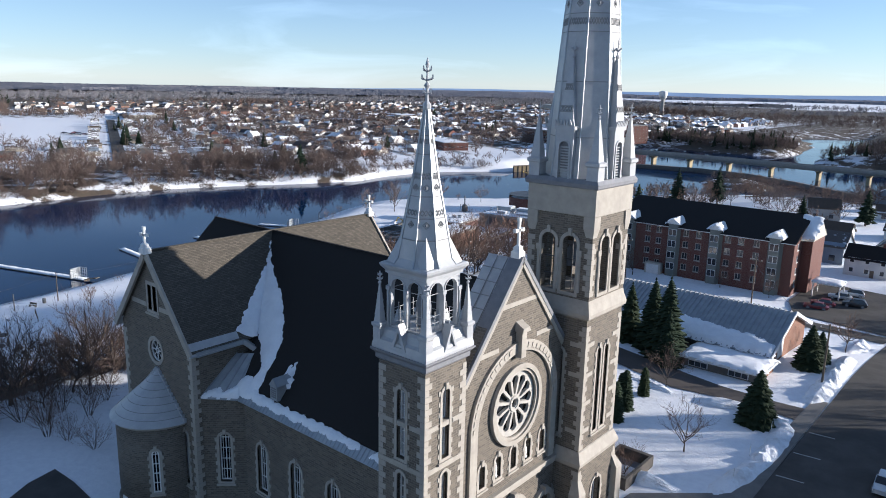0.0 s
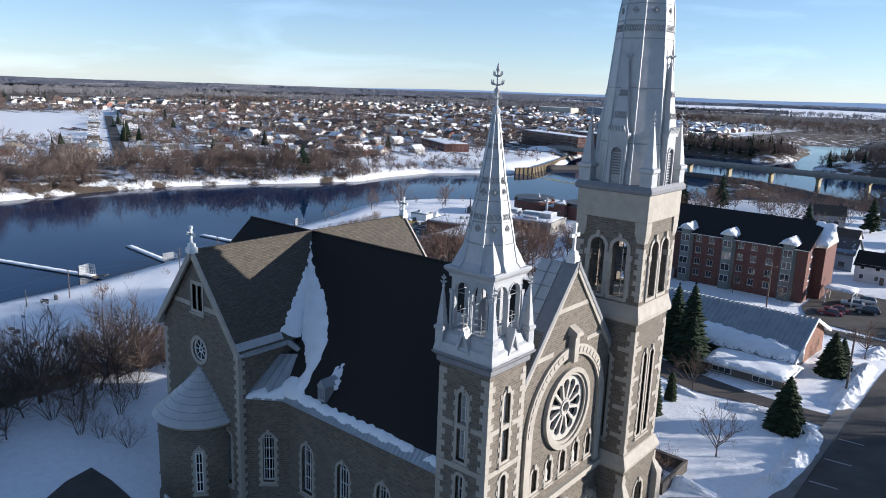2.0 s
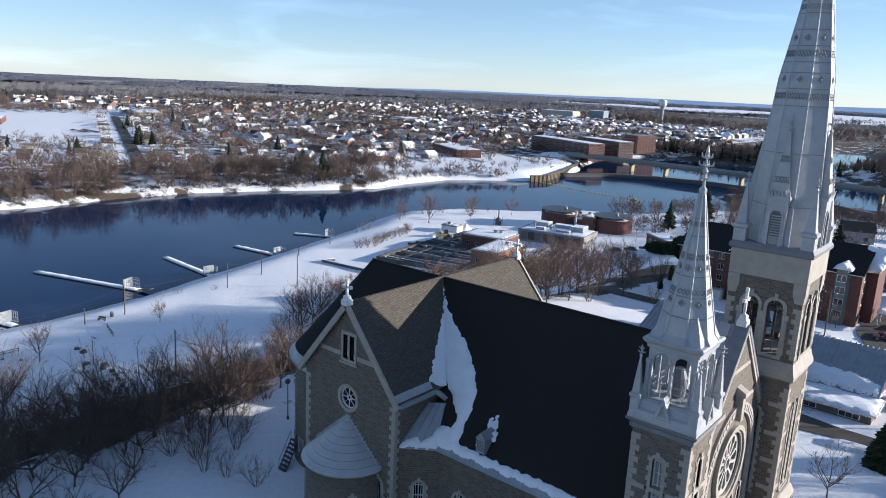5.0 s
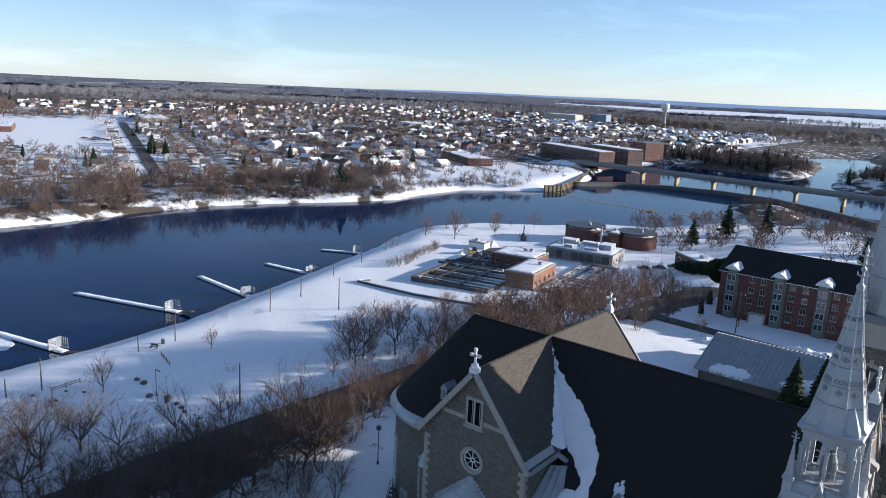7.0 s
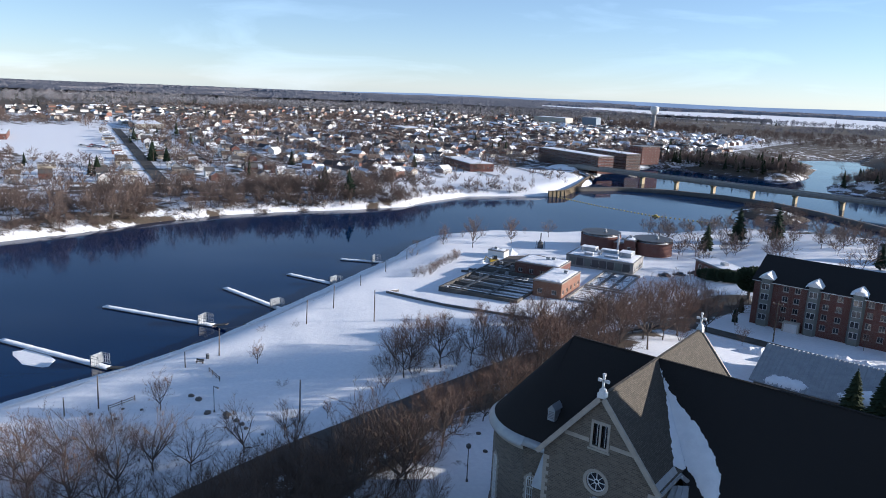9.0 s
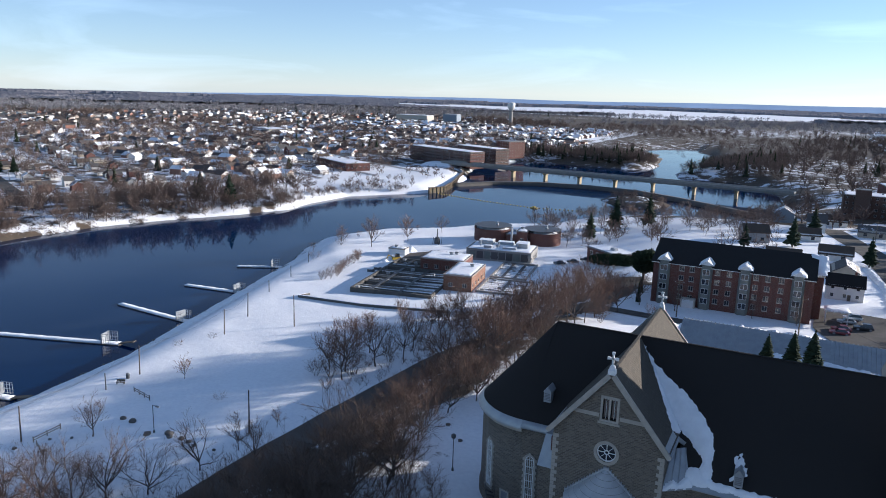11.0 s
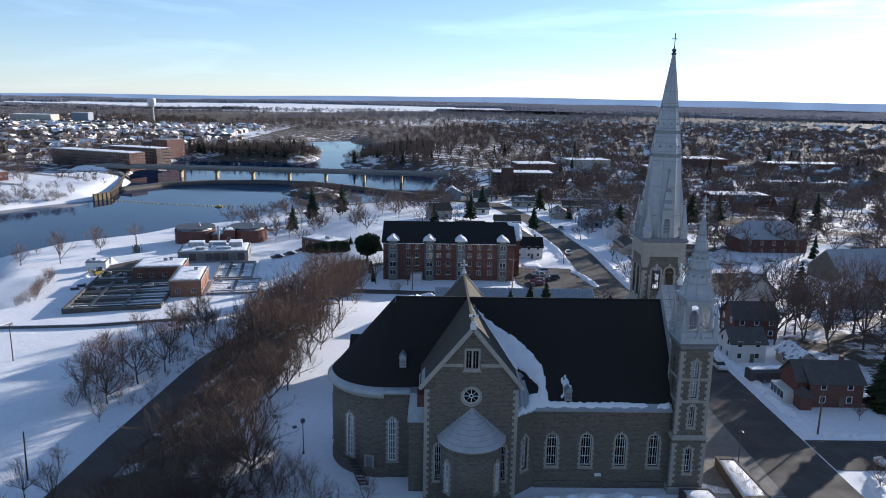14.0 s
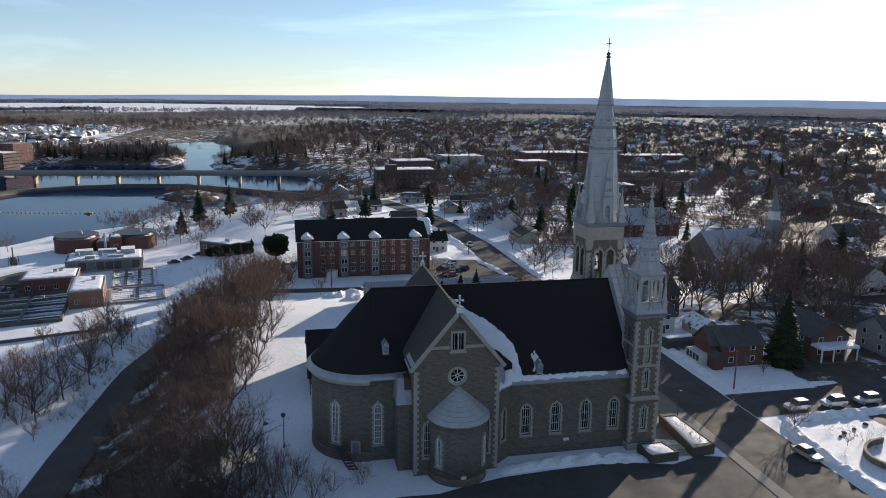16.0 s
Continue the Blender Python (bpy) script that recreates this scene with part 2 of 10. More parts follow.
# ---- building helpers ----
Y0 = 41.7          # axis of the nave
WATER = -17.0


def thing(name, label, category, at=(0, 0, 0), turn=0.0, group="", kind=""):
    ob = new(name)
    ob.matrix_basis = pose(*at, 0, 0, turn)
    ob.empty_display_size = 0.3
    return tagged(ob, label, category, group, kind)


def mesh_of(name, bm, mat, smooth=False):
    bmesh.ops.recalc_face_normals(bm, faces=bm.faces)
    me = bpy.data.meshes.new(name)
    bm.to_mesh(me)
    bm.free()
    me.materials.append(M[mat] if isinstance(mat, str) else mat)
    if smooth:
        me.polygons.foreach_set("use_smooth", [True] * len(me.polygons))
    return me


def part(name, bm, mat, parent=None, label="", smooth=False):
    """One mesh object under a thing or a part; vertices in the parent's own space."""
    ob = new(name, bm if isinstance(bm, bpy.types.Mesh) else mesh_of(name, bm, mat, smooth))
    if parent is not None:
        ob.parent = parent
    if label:
        ob["label"] = label
    return ob


def parts(names, bm, mat, parent=None, labels=("", ""), smooth=False):
    """Every loose piece of a bmesh as a mesh of its own: the largest takes the first name, the rest the second."""
    seen, pieces = set(), []
    for v in bm.verts:
        if v in seen:
            continue
        seen.add(v)
        stack, vs = [v], []
        while stack:
            a = stack.pop()
            vs.append(a)
            for e in a.link_edges:
                o = e.other_vert(a)
                if o not in seen:
                    seen.add(o)
                    stack.append(o)
        pieces.append(vs)
    size = lambda vs: max((a.co - vs[0].co).length for a in vs)
    pieces.sort(key=size, reverse=True)
    first = None
    for k, vs in enumerate(pieces):
        nb = bmesh.new()
        mp = {a: nb.verts.new(a.co) for a in vs}
        for f in {f for a in vs for f in a.link_faces}:
            nb.faces.new([mp[a] for a in f.verts])
        ob = part(names[0] if k == 0 else names[1], nb, mat, parent, labels[0] if k == 0 else labels[1], smooth)
        first = first or ob
    bm.free()
    return first


def structure(name, bm, mat, label, category, smooth=False):
    return tagged(part(name, bm, mat, None, "", smooth), label, category, "", "structure")


def B():
    return bmesh.new()


def box(bm, x0, x1, y0, y1, z0, z1, m=None):
    vs = [Vector((x, y, z)) for z in (z0, z1) for x, y in ((x0, y0), (x1, y0), (x1, y1), (x0, y1))]
    vs = [bm.verts.new(m @ v if m else v) for v in vs]
    for f in ((0, 3, 2, 1), (4, 5, 6, 7), (0, 1, 5, 4), (1, 2, 6, 5), (2, 3, 7, 6), (3, 0, 4, 7)):
        bm.faces.new([vs[i] for i in f])
    return bm


def loft(bm, rings, cap=True, closed=True):
    """Joins rings of as many points each."""
    rr = [[bm.verts.new(p) for p in r] for r in rings]
    n = len(rr[0])
    for a, b in zip(rr, rr[1:]):
        for i in range(n if closed else n - 1):
            j = (i + 1) % n
            bm.faces.new((a[i], a[j], b[j], b[i]))
    if cap and n > 2:
        bm.faces.new(rr[0][::-1])
        bm.faces.new(rr[-1])
    return bm


def ngon(cx, cy, z, r, n=8, turn=0.0, m=None):
    ps = [Vector((cx + r * math.cos(turn + 2 * math.pi * i / n), cy + r * math.sin(turn + 2 * math.pi * i / n), z)) for i in range(n)]
    return [m @ p for p in ps] if m else ps


def square(cx, cy, z, hx, hy=None):
    hy = hx if hy is None else hy
    return [Vector((cx + a * hx, cy + b * hy, z)) for a, b in ((-1, -1), (1, -1), (1, 1), (-1, 1))]


def lathe(bm, cx, cy, prof, n=12, turn=0.0):
    """prof: radius and height, from below."""
    return loft(bm, [ngon(cx, cy, z, max(r, 0.004), n, turn) for r, z in prof])


def tube(bm, a, b, r0, r1=None, n=6):
    a, b = Vector(a), Vector(b)
    r1 = r0 if r1 is None else r1
    q = (b - a).to_track_quat("Z", "Y").to_matrix()
    ring = lambda c, r: [c + q @ Vector((r * math.cos(2 * math.pi * i / n), r * math.sin(2 * math.pi * i / n), 0)) for i in range(n)]
    return loft(bm, [ring(a, r0), ring(b, r1)])


def bar(bm, a, b, w, h):
    """A square bar from a to b, w wide and h high."""
    a, b = Vector(a), Vector(b)
    d = (b - a).normalized()
    s = d.cross(Vector((0, 0, 1)))
    s = s.normalized() if s.length > 1e-4 else Vector((1, 0, 0))
    u = s.cross(d)
    ring = lambda c: [c + s * (i * w / 2) + u * (j * h / 2) for i, j in ((-1, -1), (1, -1), (1, 1), (-1, 1))]
    return loft(bm, [ring(a), ring(b)])


def facing(x, y, z=0.0, turn=0.0):
    """The frame of a wall: local x along it, y into it, z up; turn 0 faces -y, 90 faces +x, 180 faces +y, -90 faces -x."""
    return pose(x, y, z, 0, 0, turn)


def panel(bm, m, outer, holes, d0, d1):
    """A plate with openings, from depth d0 to d1 of the wall's frame."""
    from mathutils.geometry import tessellate_polygon
    loops = [outer, *holes]
    flat = [p for l in loops for p in l]
    tris = tessellate_polygon([[Vector((p[0], p[1], 0)) for p in l] for l in loops])
    va = [bm.verts.new(m @ Vector((p[0], d0, p[1]))) for p in flat]
    vb = [bm.verts.new(m @ Vector((p[0], d1, p[1]))) for p in flat]
    for a, b, c in tris:
        bm.faces.new((va[a], va[b], va[c]))
        bm.faces.new((vb[c], vb[b], vb[a]))
    k = 0
    for l in loops:
        for i in range(len(l)):
            j = (i + 1) % len(l)
            bm.faces.new((va[k + i], va[k + j], vb[k + j], vb[k + i]))
        k += len(l)
    return bm


def rect(u0, u1, v0, v1):
    return [(u0, v0), (u1, v0), (u1, v1), (u0, v1)]


def arch(u, sill, w, top, n=8):
    """A round-headed opening."""
    r = w / 2
    return [(u - r, sill), (u + r, sill)] + [(u + r * math.cos(math.pi * i / n), top - r + r * math.sin(math.pi * i / n)) for i in range(n + 1)]


def disc(u, v, r, n=24):
    return [(u + r * math.cos(2 * math.pi * i / n), v + r * math.sin(2 * math.pi * i / n)) for i in range(n)]


def spread(loop, d):
    """An arch loop grown by d on all sides."""
    us, vs = [p[0] for p in loop], [p[1] for p in loop]
    u, lo, hi, w = (min(us) + max(us)) / 2, min(vs), max(vs), max(us) - min(us)
    return arch(u, lo - d, w + 2 * d, hi + d, len(loop) - 3)


def church_window(parent, m, u, sill, w, top, depth=0.4, rows=4, key=True, name="window", pane="glass"):
    """Stone surround with its keystone, white glazing bars and a dark pane."""
    o = arch(u, sill, w, top)
    bm = B()
    panel(bm, m, spread(o, 0.22), [o], -0.07, 0.12)
    box(bm, u - w / 2 - 0.34, u + w / 2 + 0.34, -0.16, 0.05, sill - 0.36, sill - 0.2, m)
    if key:
        box(bm, u - 0.13, u + 0.13, -0.15, 0.05, top - 0.02, top + 0.42, m)
    for s in (-1, 1):
        z = sill + 0.1
        while z < top - w / 2:
            box(bm, *sorted((u + s * (w / 2 + 0.2), u + s * (w / 2 + 0.36))), -0.05, 0.1, z, z + 0.34, m)
            z += 0.72
    win = part(name, bm, "trim", parent)
    bm = B()
    panel(bm, m, o, [spread(o, -0.09)], depth - 0.10, depth)
    if w > 0.55:
        box(bm, u - 0.035, u + 0.035, depth - 0.08, depth - 0.01, sill, top - 0.02, m)
    if w > 0.9:
        for s in (-1, 1):
            box(bm, u + s * w / 4 - 0.02, u + s * w / 4 + 0.02, depth - 0.07, depth - 0.01, sill, top - w * 0.25, m)
    for i in range(1, rows + 1):
        z = sill + (top - w / 2 - sill) * i / rows
        box(bm, u - w / 2, u + w / 2, depth - 0.07, depth - 0.01, z - 0.03, z + 0.03, m)
    part("glazing_grid", bm, "white", win)
    part("glass_pane", panel(B(), m, o, [], depth, depth + 0.03), pane, win)
    return o


def smooth_step(a, b, x):
    t = min(1.0, max(0.0, (x - a) / (b - a)))
    return t * t * (3 - 2 * t)


# ---- the lie of the land ----
NEAR_SHORE = [(-182, -320), (-181, -60), (-182, 33), (-182, 50), (-185, 76), (-194, 106), (-203, 137), (-215, 178), (-225, 200), (-229, 218), (-219, 246), (-197, 264), (-184, 288), (-160, 304), (-144, 345), (-112, 366), (-83, 370), (-58, 402)]
UPPER = [(-46, 440), (-50, 485), (-60, 530), (-76, 575), (-100, 596), (-141, 602), (-148, 640), (-122, 700), (-116, 745), (-136, 800), (-150, 892), (-175, 960), (-250, 935), (-232, 870), (-202, 830), (-186, 780), (-180, 720), (-168, 668), (-186, 642), (-237, 648), (-291, 664), (-312, 600), (-304, 540), (-292, 500), (-276, 466)]
FAR_SHORE = [(-268, 418), (-264, 382), (-284, 356), (-297, 336), (-299, 300), (-294, 275), (-305, 245), (-322, 212), (-332, 185), (-336, 150), (-334, 118), (-336, 85), (-338, -60), (-338, -320)]
RIVER = NEAR_SHORE + UPPER + FAR_SHORE
FIELD = [(-618, 190), (-900, 275), (-872, 396), (-505, 232)]
ISLET = [(-160, 423), (-155, 441), (-138, 451), (-116, 428), (-124, 402), (-146, 408)]


def polygon_distance(px, py, poly):
    """Distance from points to a polygon's edge, below nought inside it."""
    d = np.full(px.shape, 1e9)
    inside = np.zeros(px.shape, bool)
    for (x0, y0), (x1, y1) in zip(poly, poly[1:] + poly[:1]):
        ex, ey = x1 - x0, y1 - y0
        t = np.clip(((px - x0) * ex + (py - y0) * ey) / (ex * ex + ey * ey), 0, 1)
        d = np.minimum(d, np.hypot(px - x0 - t * ex, py - y0 - t * ey))
        cross = ((y0 > py) != (y1 > py)) & (px < (x1 - x0) * (py - y0) / (y1 - y0 + 1e-12) + x0)
        inside ^= cross
    return np.where(inside, -d, d)


def sstep(a, b, x):
    t = np.clip((x - a) / (b - a), 0, 1)
    return t * t * (3 - 2 * t)


def wobble(x, y, s=1.0):
    return (np.sin(x * 0.071 * s + 1.3) * np.cos(y * 0.053 * s) + 0.6 * np.sin(x * 0.17 * s - y * 0.13 * s + 2.1) + 0.4 * np.cos(x * 0.31 * s + y * 0.37 * s)) / 2


def far_lake(x, y):
    """The frozen lake toward the horizon."""
    return ((x + 800) / 980) ** 2 + ((y - 2900) / 640) ** 2 < 1 + 0.5 * wobble(x, y, 0.035)


def heights(x, y):
    """Height of the ground at arrays of points."""
    x, y = np.asarray(x, float), np.asarray(y, float)
    d = polygon_distance(x, y, RIVER)
    high = -4.0 * sstep(100, 150, y) - 5.0 * sstep(190, 420, y)
    low = -11.0 - 1.3 * sstep(-122, -180, x) * (1 - 0.4 * sstep(140, 190, y))
    hi_edge = -88 + 10 * sstep(90, 170, y)
    s = sstep(0, 1, (hi_edge - x) / (24 + 20 * sstep(100, 190, y)))
    near = high * (1 - s) + low * s
    far = -12.5 + 2.0 * sstep(-360, -700, x) + 0 * y
    side = sstep(-250, -300, x) * (1 - sstep(380, 470, y)) + sstep(-240, -330, x) * sstep(380, 470, y)
    base = near * (1 - side) + far * side
    away = sstep(700, 1800, np.hypot(x + 100, y - 100))
    base = base * (1 - away) - 11.0 * away + away * 1.5 * wobble(x, y, 0.08)
    base = base + 0.25 * wobble(x, y, 1.0) * sstep(-86, -100, x)
    bank = WATER + 0.25 + 0.85 * np.sqrt(np.maximum(d, 0)) + 0.10 * np.maximum(d, 0) + 0.2 * wobble(x, y, 3.0)
    z = np.where(d > 0, np.minimum(base, bank), np.maximum(WATER - 3.0, WATER - 0.1 + d * 0.5))
    di = polygon_distance(x, y, ISLET)
    return np.where(di < 2, np.maximum(z, WATER + 0.9 * np.sqrt(np.maximum(-di, 0)) - 0.3 * np.maximum(di, 0)), z)


def ground_at(x, y):
    return float(heights(np.array([x]), np.array([y]))[0])


BAND = [(-112, -60), (-113, 60), (-109, 105), (-100, 140), (-92, 180), (-80, 180), (-82, 128), (-87, 84), (-89, 60), (-90, 48), (-87, 40), (-87, 14), (-82, -60)]


def bare_cover(x, y):
    """How much of the ground lies bare of snow."""
    b = np.full(x.shape, 0.10)
    b = np.maximum(b, 0.62 * (1 - sstep(-1, 2.5, polygon_distance(x, y, BAND))))
    dr = polygon_distance(x, y, RIVER)
    b = np.where((x > -84) & (x < -58) & (y > 10) & (y < 46), np.maximum(b, 0.26), b)
    b = np.maximum(b, 0.42 * (1 - sstep(2, 9, np.abs(dr))))
    farside = (x < -300) & (y < 420)
    b = np.where(farside, np.maximum(b, 0.40 * (1 - sstep(25, 70, dr))), b)
    town = (x < -300) | (y > 330) | (x > 10)
    b = np.where(town, np.maximum(b, np.where(x < -300, 0.47, 0.58) + 0.18 * wobble(x, y, 0.35)), b)
    b = np.where(polygon_distance(x, y, FIELD) < 0, 0.10, b)
    park = (x < -255) & (x > -360) & (y > 285) & (y < 480)
    b = np.where(park, 0.16, b)
    away = np.hypot(x + 100, y - 100)
    b = np.where((away > 480) & ((x > -60) | ((x > -300) & (y > 800))), 0.66 + 0.16 * wobble(x, y, 0.1), b)
    b = np.where((x > 12) & (y > 60) & (away <= 480), 0.52 + 0.18 * wobble(x, y, 0.3), b)
    b = np.where(away > 1150, 0.72 + 0.30 * wobble(x, y, 0.045) + 0.25 * sstep(2300, 3000, away), b)
    b = np.where(far_lake(x, y), 0.0, b)
    return b


def steps(lo, hi, fine_lo, fine_hi, fine, grow=1.16):
    a = list(np.arange(fine_lo, fine_hi + 0.1, fine))
    s, v = fine, a[-1]
    while v < hi:
        s *= grow
        v += s
        a.append(min(v, hi))
    s, v = fine, a[0]
    while v > lo:
        s *= grow
        v -= s
        a.insert(0, max(v, lo))
    return np.array(a)


gx, gy = steps(-4400, 3600, -350, 40, 3.0), steps(-900, 4700, -20, 480, 3.0)
GX, GY = np.meshgrid(gx, gy)
GZ = heights(GX, GY)
nx, ny = len(gx), len(gy)
verts = np.stack([GX.ravel(), GY.ravel(), GZ.ravel()], 1)
ii = (np.arange(ny - 1)[:, None] * nx + np.arange(nx - 1)[None, :]).ravel()
quads = np.stack([ii, ii + 1, ii + nx + 1, ii + nx], 1)


def raw_mesh(name, verts, faces, mat, smooth=False):
    """A mesh straight from arrays; faces all of one size."""
    me = bpy.data.meshes.new(name)
    n, k = faces.shape
    me.vertices.add(len(verts))
    me.vertices.foreach_set("co", np.ascontiguousarray(verts, np.float32).ravel())
    me.loops.add(n * k)
    me.loops.foreach_set("vertex_index", np.ascontiguousarray(faces, np.int32).ravel())
    me.polygons.add(n)
    me.polygons.foreach_set("loop_start", np.arange(n, dtype=np.int32) * k)
    me.polygons.foreach_set("use_smooth", [smooth] * n)
    me.update(calc_edges=True)
    me.materials.append(M[mat] if isinstance(mat, str) else mat)
    return me


me = raw_mesh("ground", verts, quads, "ground", True)
me.attributes.new("bare", "FLOAT", "POINT").data.foreach_set("value", bare_cover(GX, GY).ravel().astype(np.float32))
tagged(new("ground", me), "snow-covered ground with patches of brown winter turf", "ground", "", "structure")

bm = B()
wv = [bm.verts.new((x, y, WATER)) for x, y in ((-420, -900), (40, -900), (40, 1000), (-420, 1000))]
bm.faces.new(wv)
structure("water", bm, "water", "calm dark blue river mirroring its wooded banks", "river")


def strip(name, pts, width, mat, label, category, lift=0.06, kind="structure", step=3.0, bulge=0.0):
    """A road or path laid on the ground along a line."""
    line = []
    for (x0, y0), (x1, y1) in zip(pts, pts[1:]):
        n = max(1, int(math.hypot(x1 - x0, y1 - y0) / step))
        line += [(x0 + (x1 - x0) * i / n, y0 + (y1 - y0) * i / n) for i in range(n)]
    line.append(pts[-1])
    P = np.array(line)
    T = np.gradient(P, axis=0)
    T /= np.linalg.norm(T, axis=1)[:, None]
    N = np.stack([-T[:, 1], T[:, 0]], 1)
    cols = max(2, int(width / 2.5) + 1)
    us = np.linspace(-width / 2, width / 2, cols)
    X = P[:, None, 0] + N[:, None, 0] * us
    Y = P[:, None, 1] + N[:, None, 1] * us
    Z = heights(X, Y) + lift
    i = (np.arange(len(P) - 1)[:, None] * cols + np.arange(cols - 1)[None, :]).ravel()
    me = raw_mesh(name, np.stack([X.ravel(), Y.ravel(), Z.ravel()], 1), np.stack([i, i + 1, i + cols + 1, i + cols], 1), mat, True)
    ob = new(name, me)
    return tagged(ob, label, category, "", kind)


def patch(name, poly, mat, label, category, lift=0.07, kind="structure"):
    """A flat paved area laid on the ground."""
    bm = B()
    bm.faces.new([bm.verts.new((x, y, ground_at(x, y) + lift)) for x, y in poly])
    bmesh.ops.triangulate(bm, faces=bm.faces)
    return structure(name, bm, mat, label, category)


# ---- the church ----
church = thing("church", "grey limestone church with dark roofs, twin towers and pale tin spires", "church", (-50, Y0, 0))
church.matrix_basis = Matrix.Identity(4)
NAVE_N, NAVE_S, EAVE, RIDGE = 32.2, 51.2, 10.8, 22.4
FRONT = -27.8
TX0, TX1, TXC, TN, TS = -62.3, -51.0, -56.65, 29.2, 54.2
AX, AR, APE = -67.5, 7.4, 11.8     # apse: middle, radius and eaves


def wall(name, m, outer, holes, thick=0.7, mat="stone", parent=None):
    return part(name, panel(B(), m, outer, holes, 0.0, thick), mat, parent or church)


# nave side walls with round-headed windows
WIN_X = (-46.05, -41.7, -37.3, -33.05)
mN, mS = facing(0, NAVE_N), facing(0, NAVE_S, 0, 180)
holes = [arch(x, 3.0, 1.3, 7.35) for x in WIN_X]
wall("nave_wall", mN, rect(-48.4, -31.2, -0.6, EAVE), holes)
for x in WIN_X:
    church_window(church, mN, x, 3.0, 1.3, 7.35, rows=3)
holes = [arch(-x, 3.0, 1.3, 7.35) for x in WIN_X]
wall("nave_wall", mS, rect(31.2, 51.0, -0.6, EAVE), holes)
for x in WIN_X:
    church_window(church, mS, -x, 3.0, 1.3, 7.35, rows=3)
# slanted bay between nave and transept
ang = math.degrees(math.atan2(NAVE_N - 29.9, 2.6))
mC = facing(-51.0, 29.9, 0, ang)
clen = math.hypot(2.6, NAVE_N - 29.9)
wall("corner_wall", mC, rect(0, clen, -0.6, EAVE), [arch(clen / 2, 3.1, 0.95, 7.5)])
church_window(church, mC, clen / 2, 3.1, 0.95, 7.5)
# plinth and eaves cornice
bm = B()
box(bm, -48.2, -31.3, NAVE_N - 0.18, NAVE_N - 0.002, -0.5, 0.9)
part("plinth", bm, "stone", church)
bm = B()
box(bm, -48.4, -31.2, NAVE_N - 0.25, NAVE_N - 0.003, EAVE - 0.35, EAVE)
part("cornice", bm, "trim", church)
bm = B()
box(bm, -40.4, -39.6, NAVE_N - 0.05, NAVE_N - 0.004, 1.55, 2.0)
plaque = part("wall_plaque", bm, "white", church, "small white plaque on the wall")

# transept gable walls
slope = (RIDGE - 14.9) / (TX1 - TXC + 0.55)


def gable(u0, u1, uc, z0, top, k):
    e = top - k * (u1 - uc)
    return [(u0, z0), (u1, z0), (u1, e), (uc, top), (u0, e)]


mT = facing(0, TN)
TW = (-60.5, -52.75)
holes = [arch(x, 2.6, 0.95, 7.4) for x in TW] + [disc(TXC, 13.6, 0.98)] + [rect(TXC - 0.72, TXC - 0.1, 17.2, 19.4), rect(TXC + 0.1, TXC + 0.72, 17.2, 19.4)]
wall("transept_wall", mT, gable(TX0, TX1, TXC, -0.6, RIDGE - 0.35, slope), holes)
for x in TW:
    church_window(church, mT, x, 2.6, 0.95, 7.4)
mTS = facing(0, TS, 0, 180)
wall("transept_wall", mTS, gable(-TX1, -TX0, -TXC, -0.6, RIDGE - 0.35, slope), [disc(-TXC, 13.6, 0.98)])
for x, t in ((TX0, -90), (TX1, 90)):
    m = facing(x, 0, 0, t)
    s = 1 if t > 0 else -1
    a = sorted((s * (TN + 0.7), s * (TS - 0.7)))
    wall("transept_wall", m, rect(a[0], a[1], -0.6, 14.9), [])
# oculus
bm = B()
panel(bm, mT, disc(TXC, 13.6, 1.3), [disc(TXC, 13.6, 0.98)], -0.08, 0.15)
oc = part("round_window", bm, "trim", church)
bm = B()
panel(bm, mT, disc(TXC, 13.6, 0.98), [disc(TXC, 13.6, 0.88)], 0.1, 0.22)
panel(bm, mT, disc(TXC, 13.6, 0.26, 12), [disc(TXC, 13.6, 0.17, 12)], 0.1, 0.2)
for i in range(8):
    a = i * math.pi / 4
    w = 0.045 if i % 2 else 0.08
    bar(bm, mT @ Vector((TXC + 0.2 * math.cos(a), 0.15, 13.6 + 0.2 * math.sin(a))), mT @ Vector((TXC + 0.9 * math.cos(a), 0.15, 13.6 + 0.9 * math.sin(a))), w, w)
parts(("tracery", "tracery_bar"), bm, "white", oc)
part("glass_pane", panel(B(), mT, disc(TXC, 13.6, 0.98), [], 0.25, 0.28), "glass", oc)
# twin gable window
bm = B()
panel(bm, mT, rect(TXC - 0.95, TXC + 0.95, 16.95, 19.7), [rect(TXC - 0.72, TXC - 0.1, 17.2, 19.4), rect(TXC + 0.1, TXC + 0.72, 17.2, 19.4)], -0.06, 0.2)
box(bm, TXC - 1.1, TXC + 1.1, -0.16, 0.0, 16.75, 16.95, mT)
tw = part("window", bm, "trim", church)
bm = B()
for u in (-0.41, 0.41):
    box(bm, TXC + u - 0.02, TXC + u + 0.02, 0.2, 0.26, 17.2, 19.4, mT)
part("glazing_grid", bm, "white", tw)
part("glass_pane", box(B(), TXC - 0.72, TXC + 0.72, 0.28, 0.31, 17.2, 19.4, mT), "glass", tw)
# band and quoins on the transept gable
bm = B()
for v, du in ((16.55, 0.35), (14.9, 0.9)):
    pass
box(bm, TXC - 3.6, TXC - 1.05, -0.05, 0.0, 17.35, 17.75, mT)
box(bm, TXC + 1.05, TXC + 3.6, -0.05, 0.0, 17.35, 17.75, mT)
parts(("stone_band", "stone_band"), bm, "trim", church)
quoin_long, quoin_short = None, None


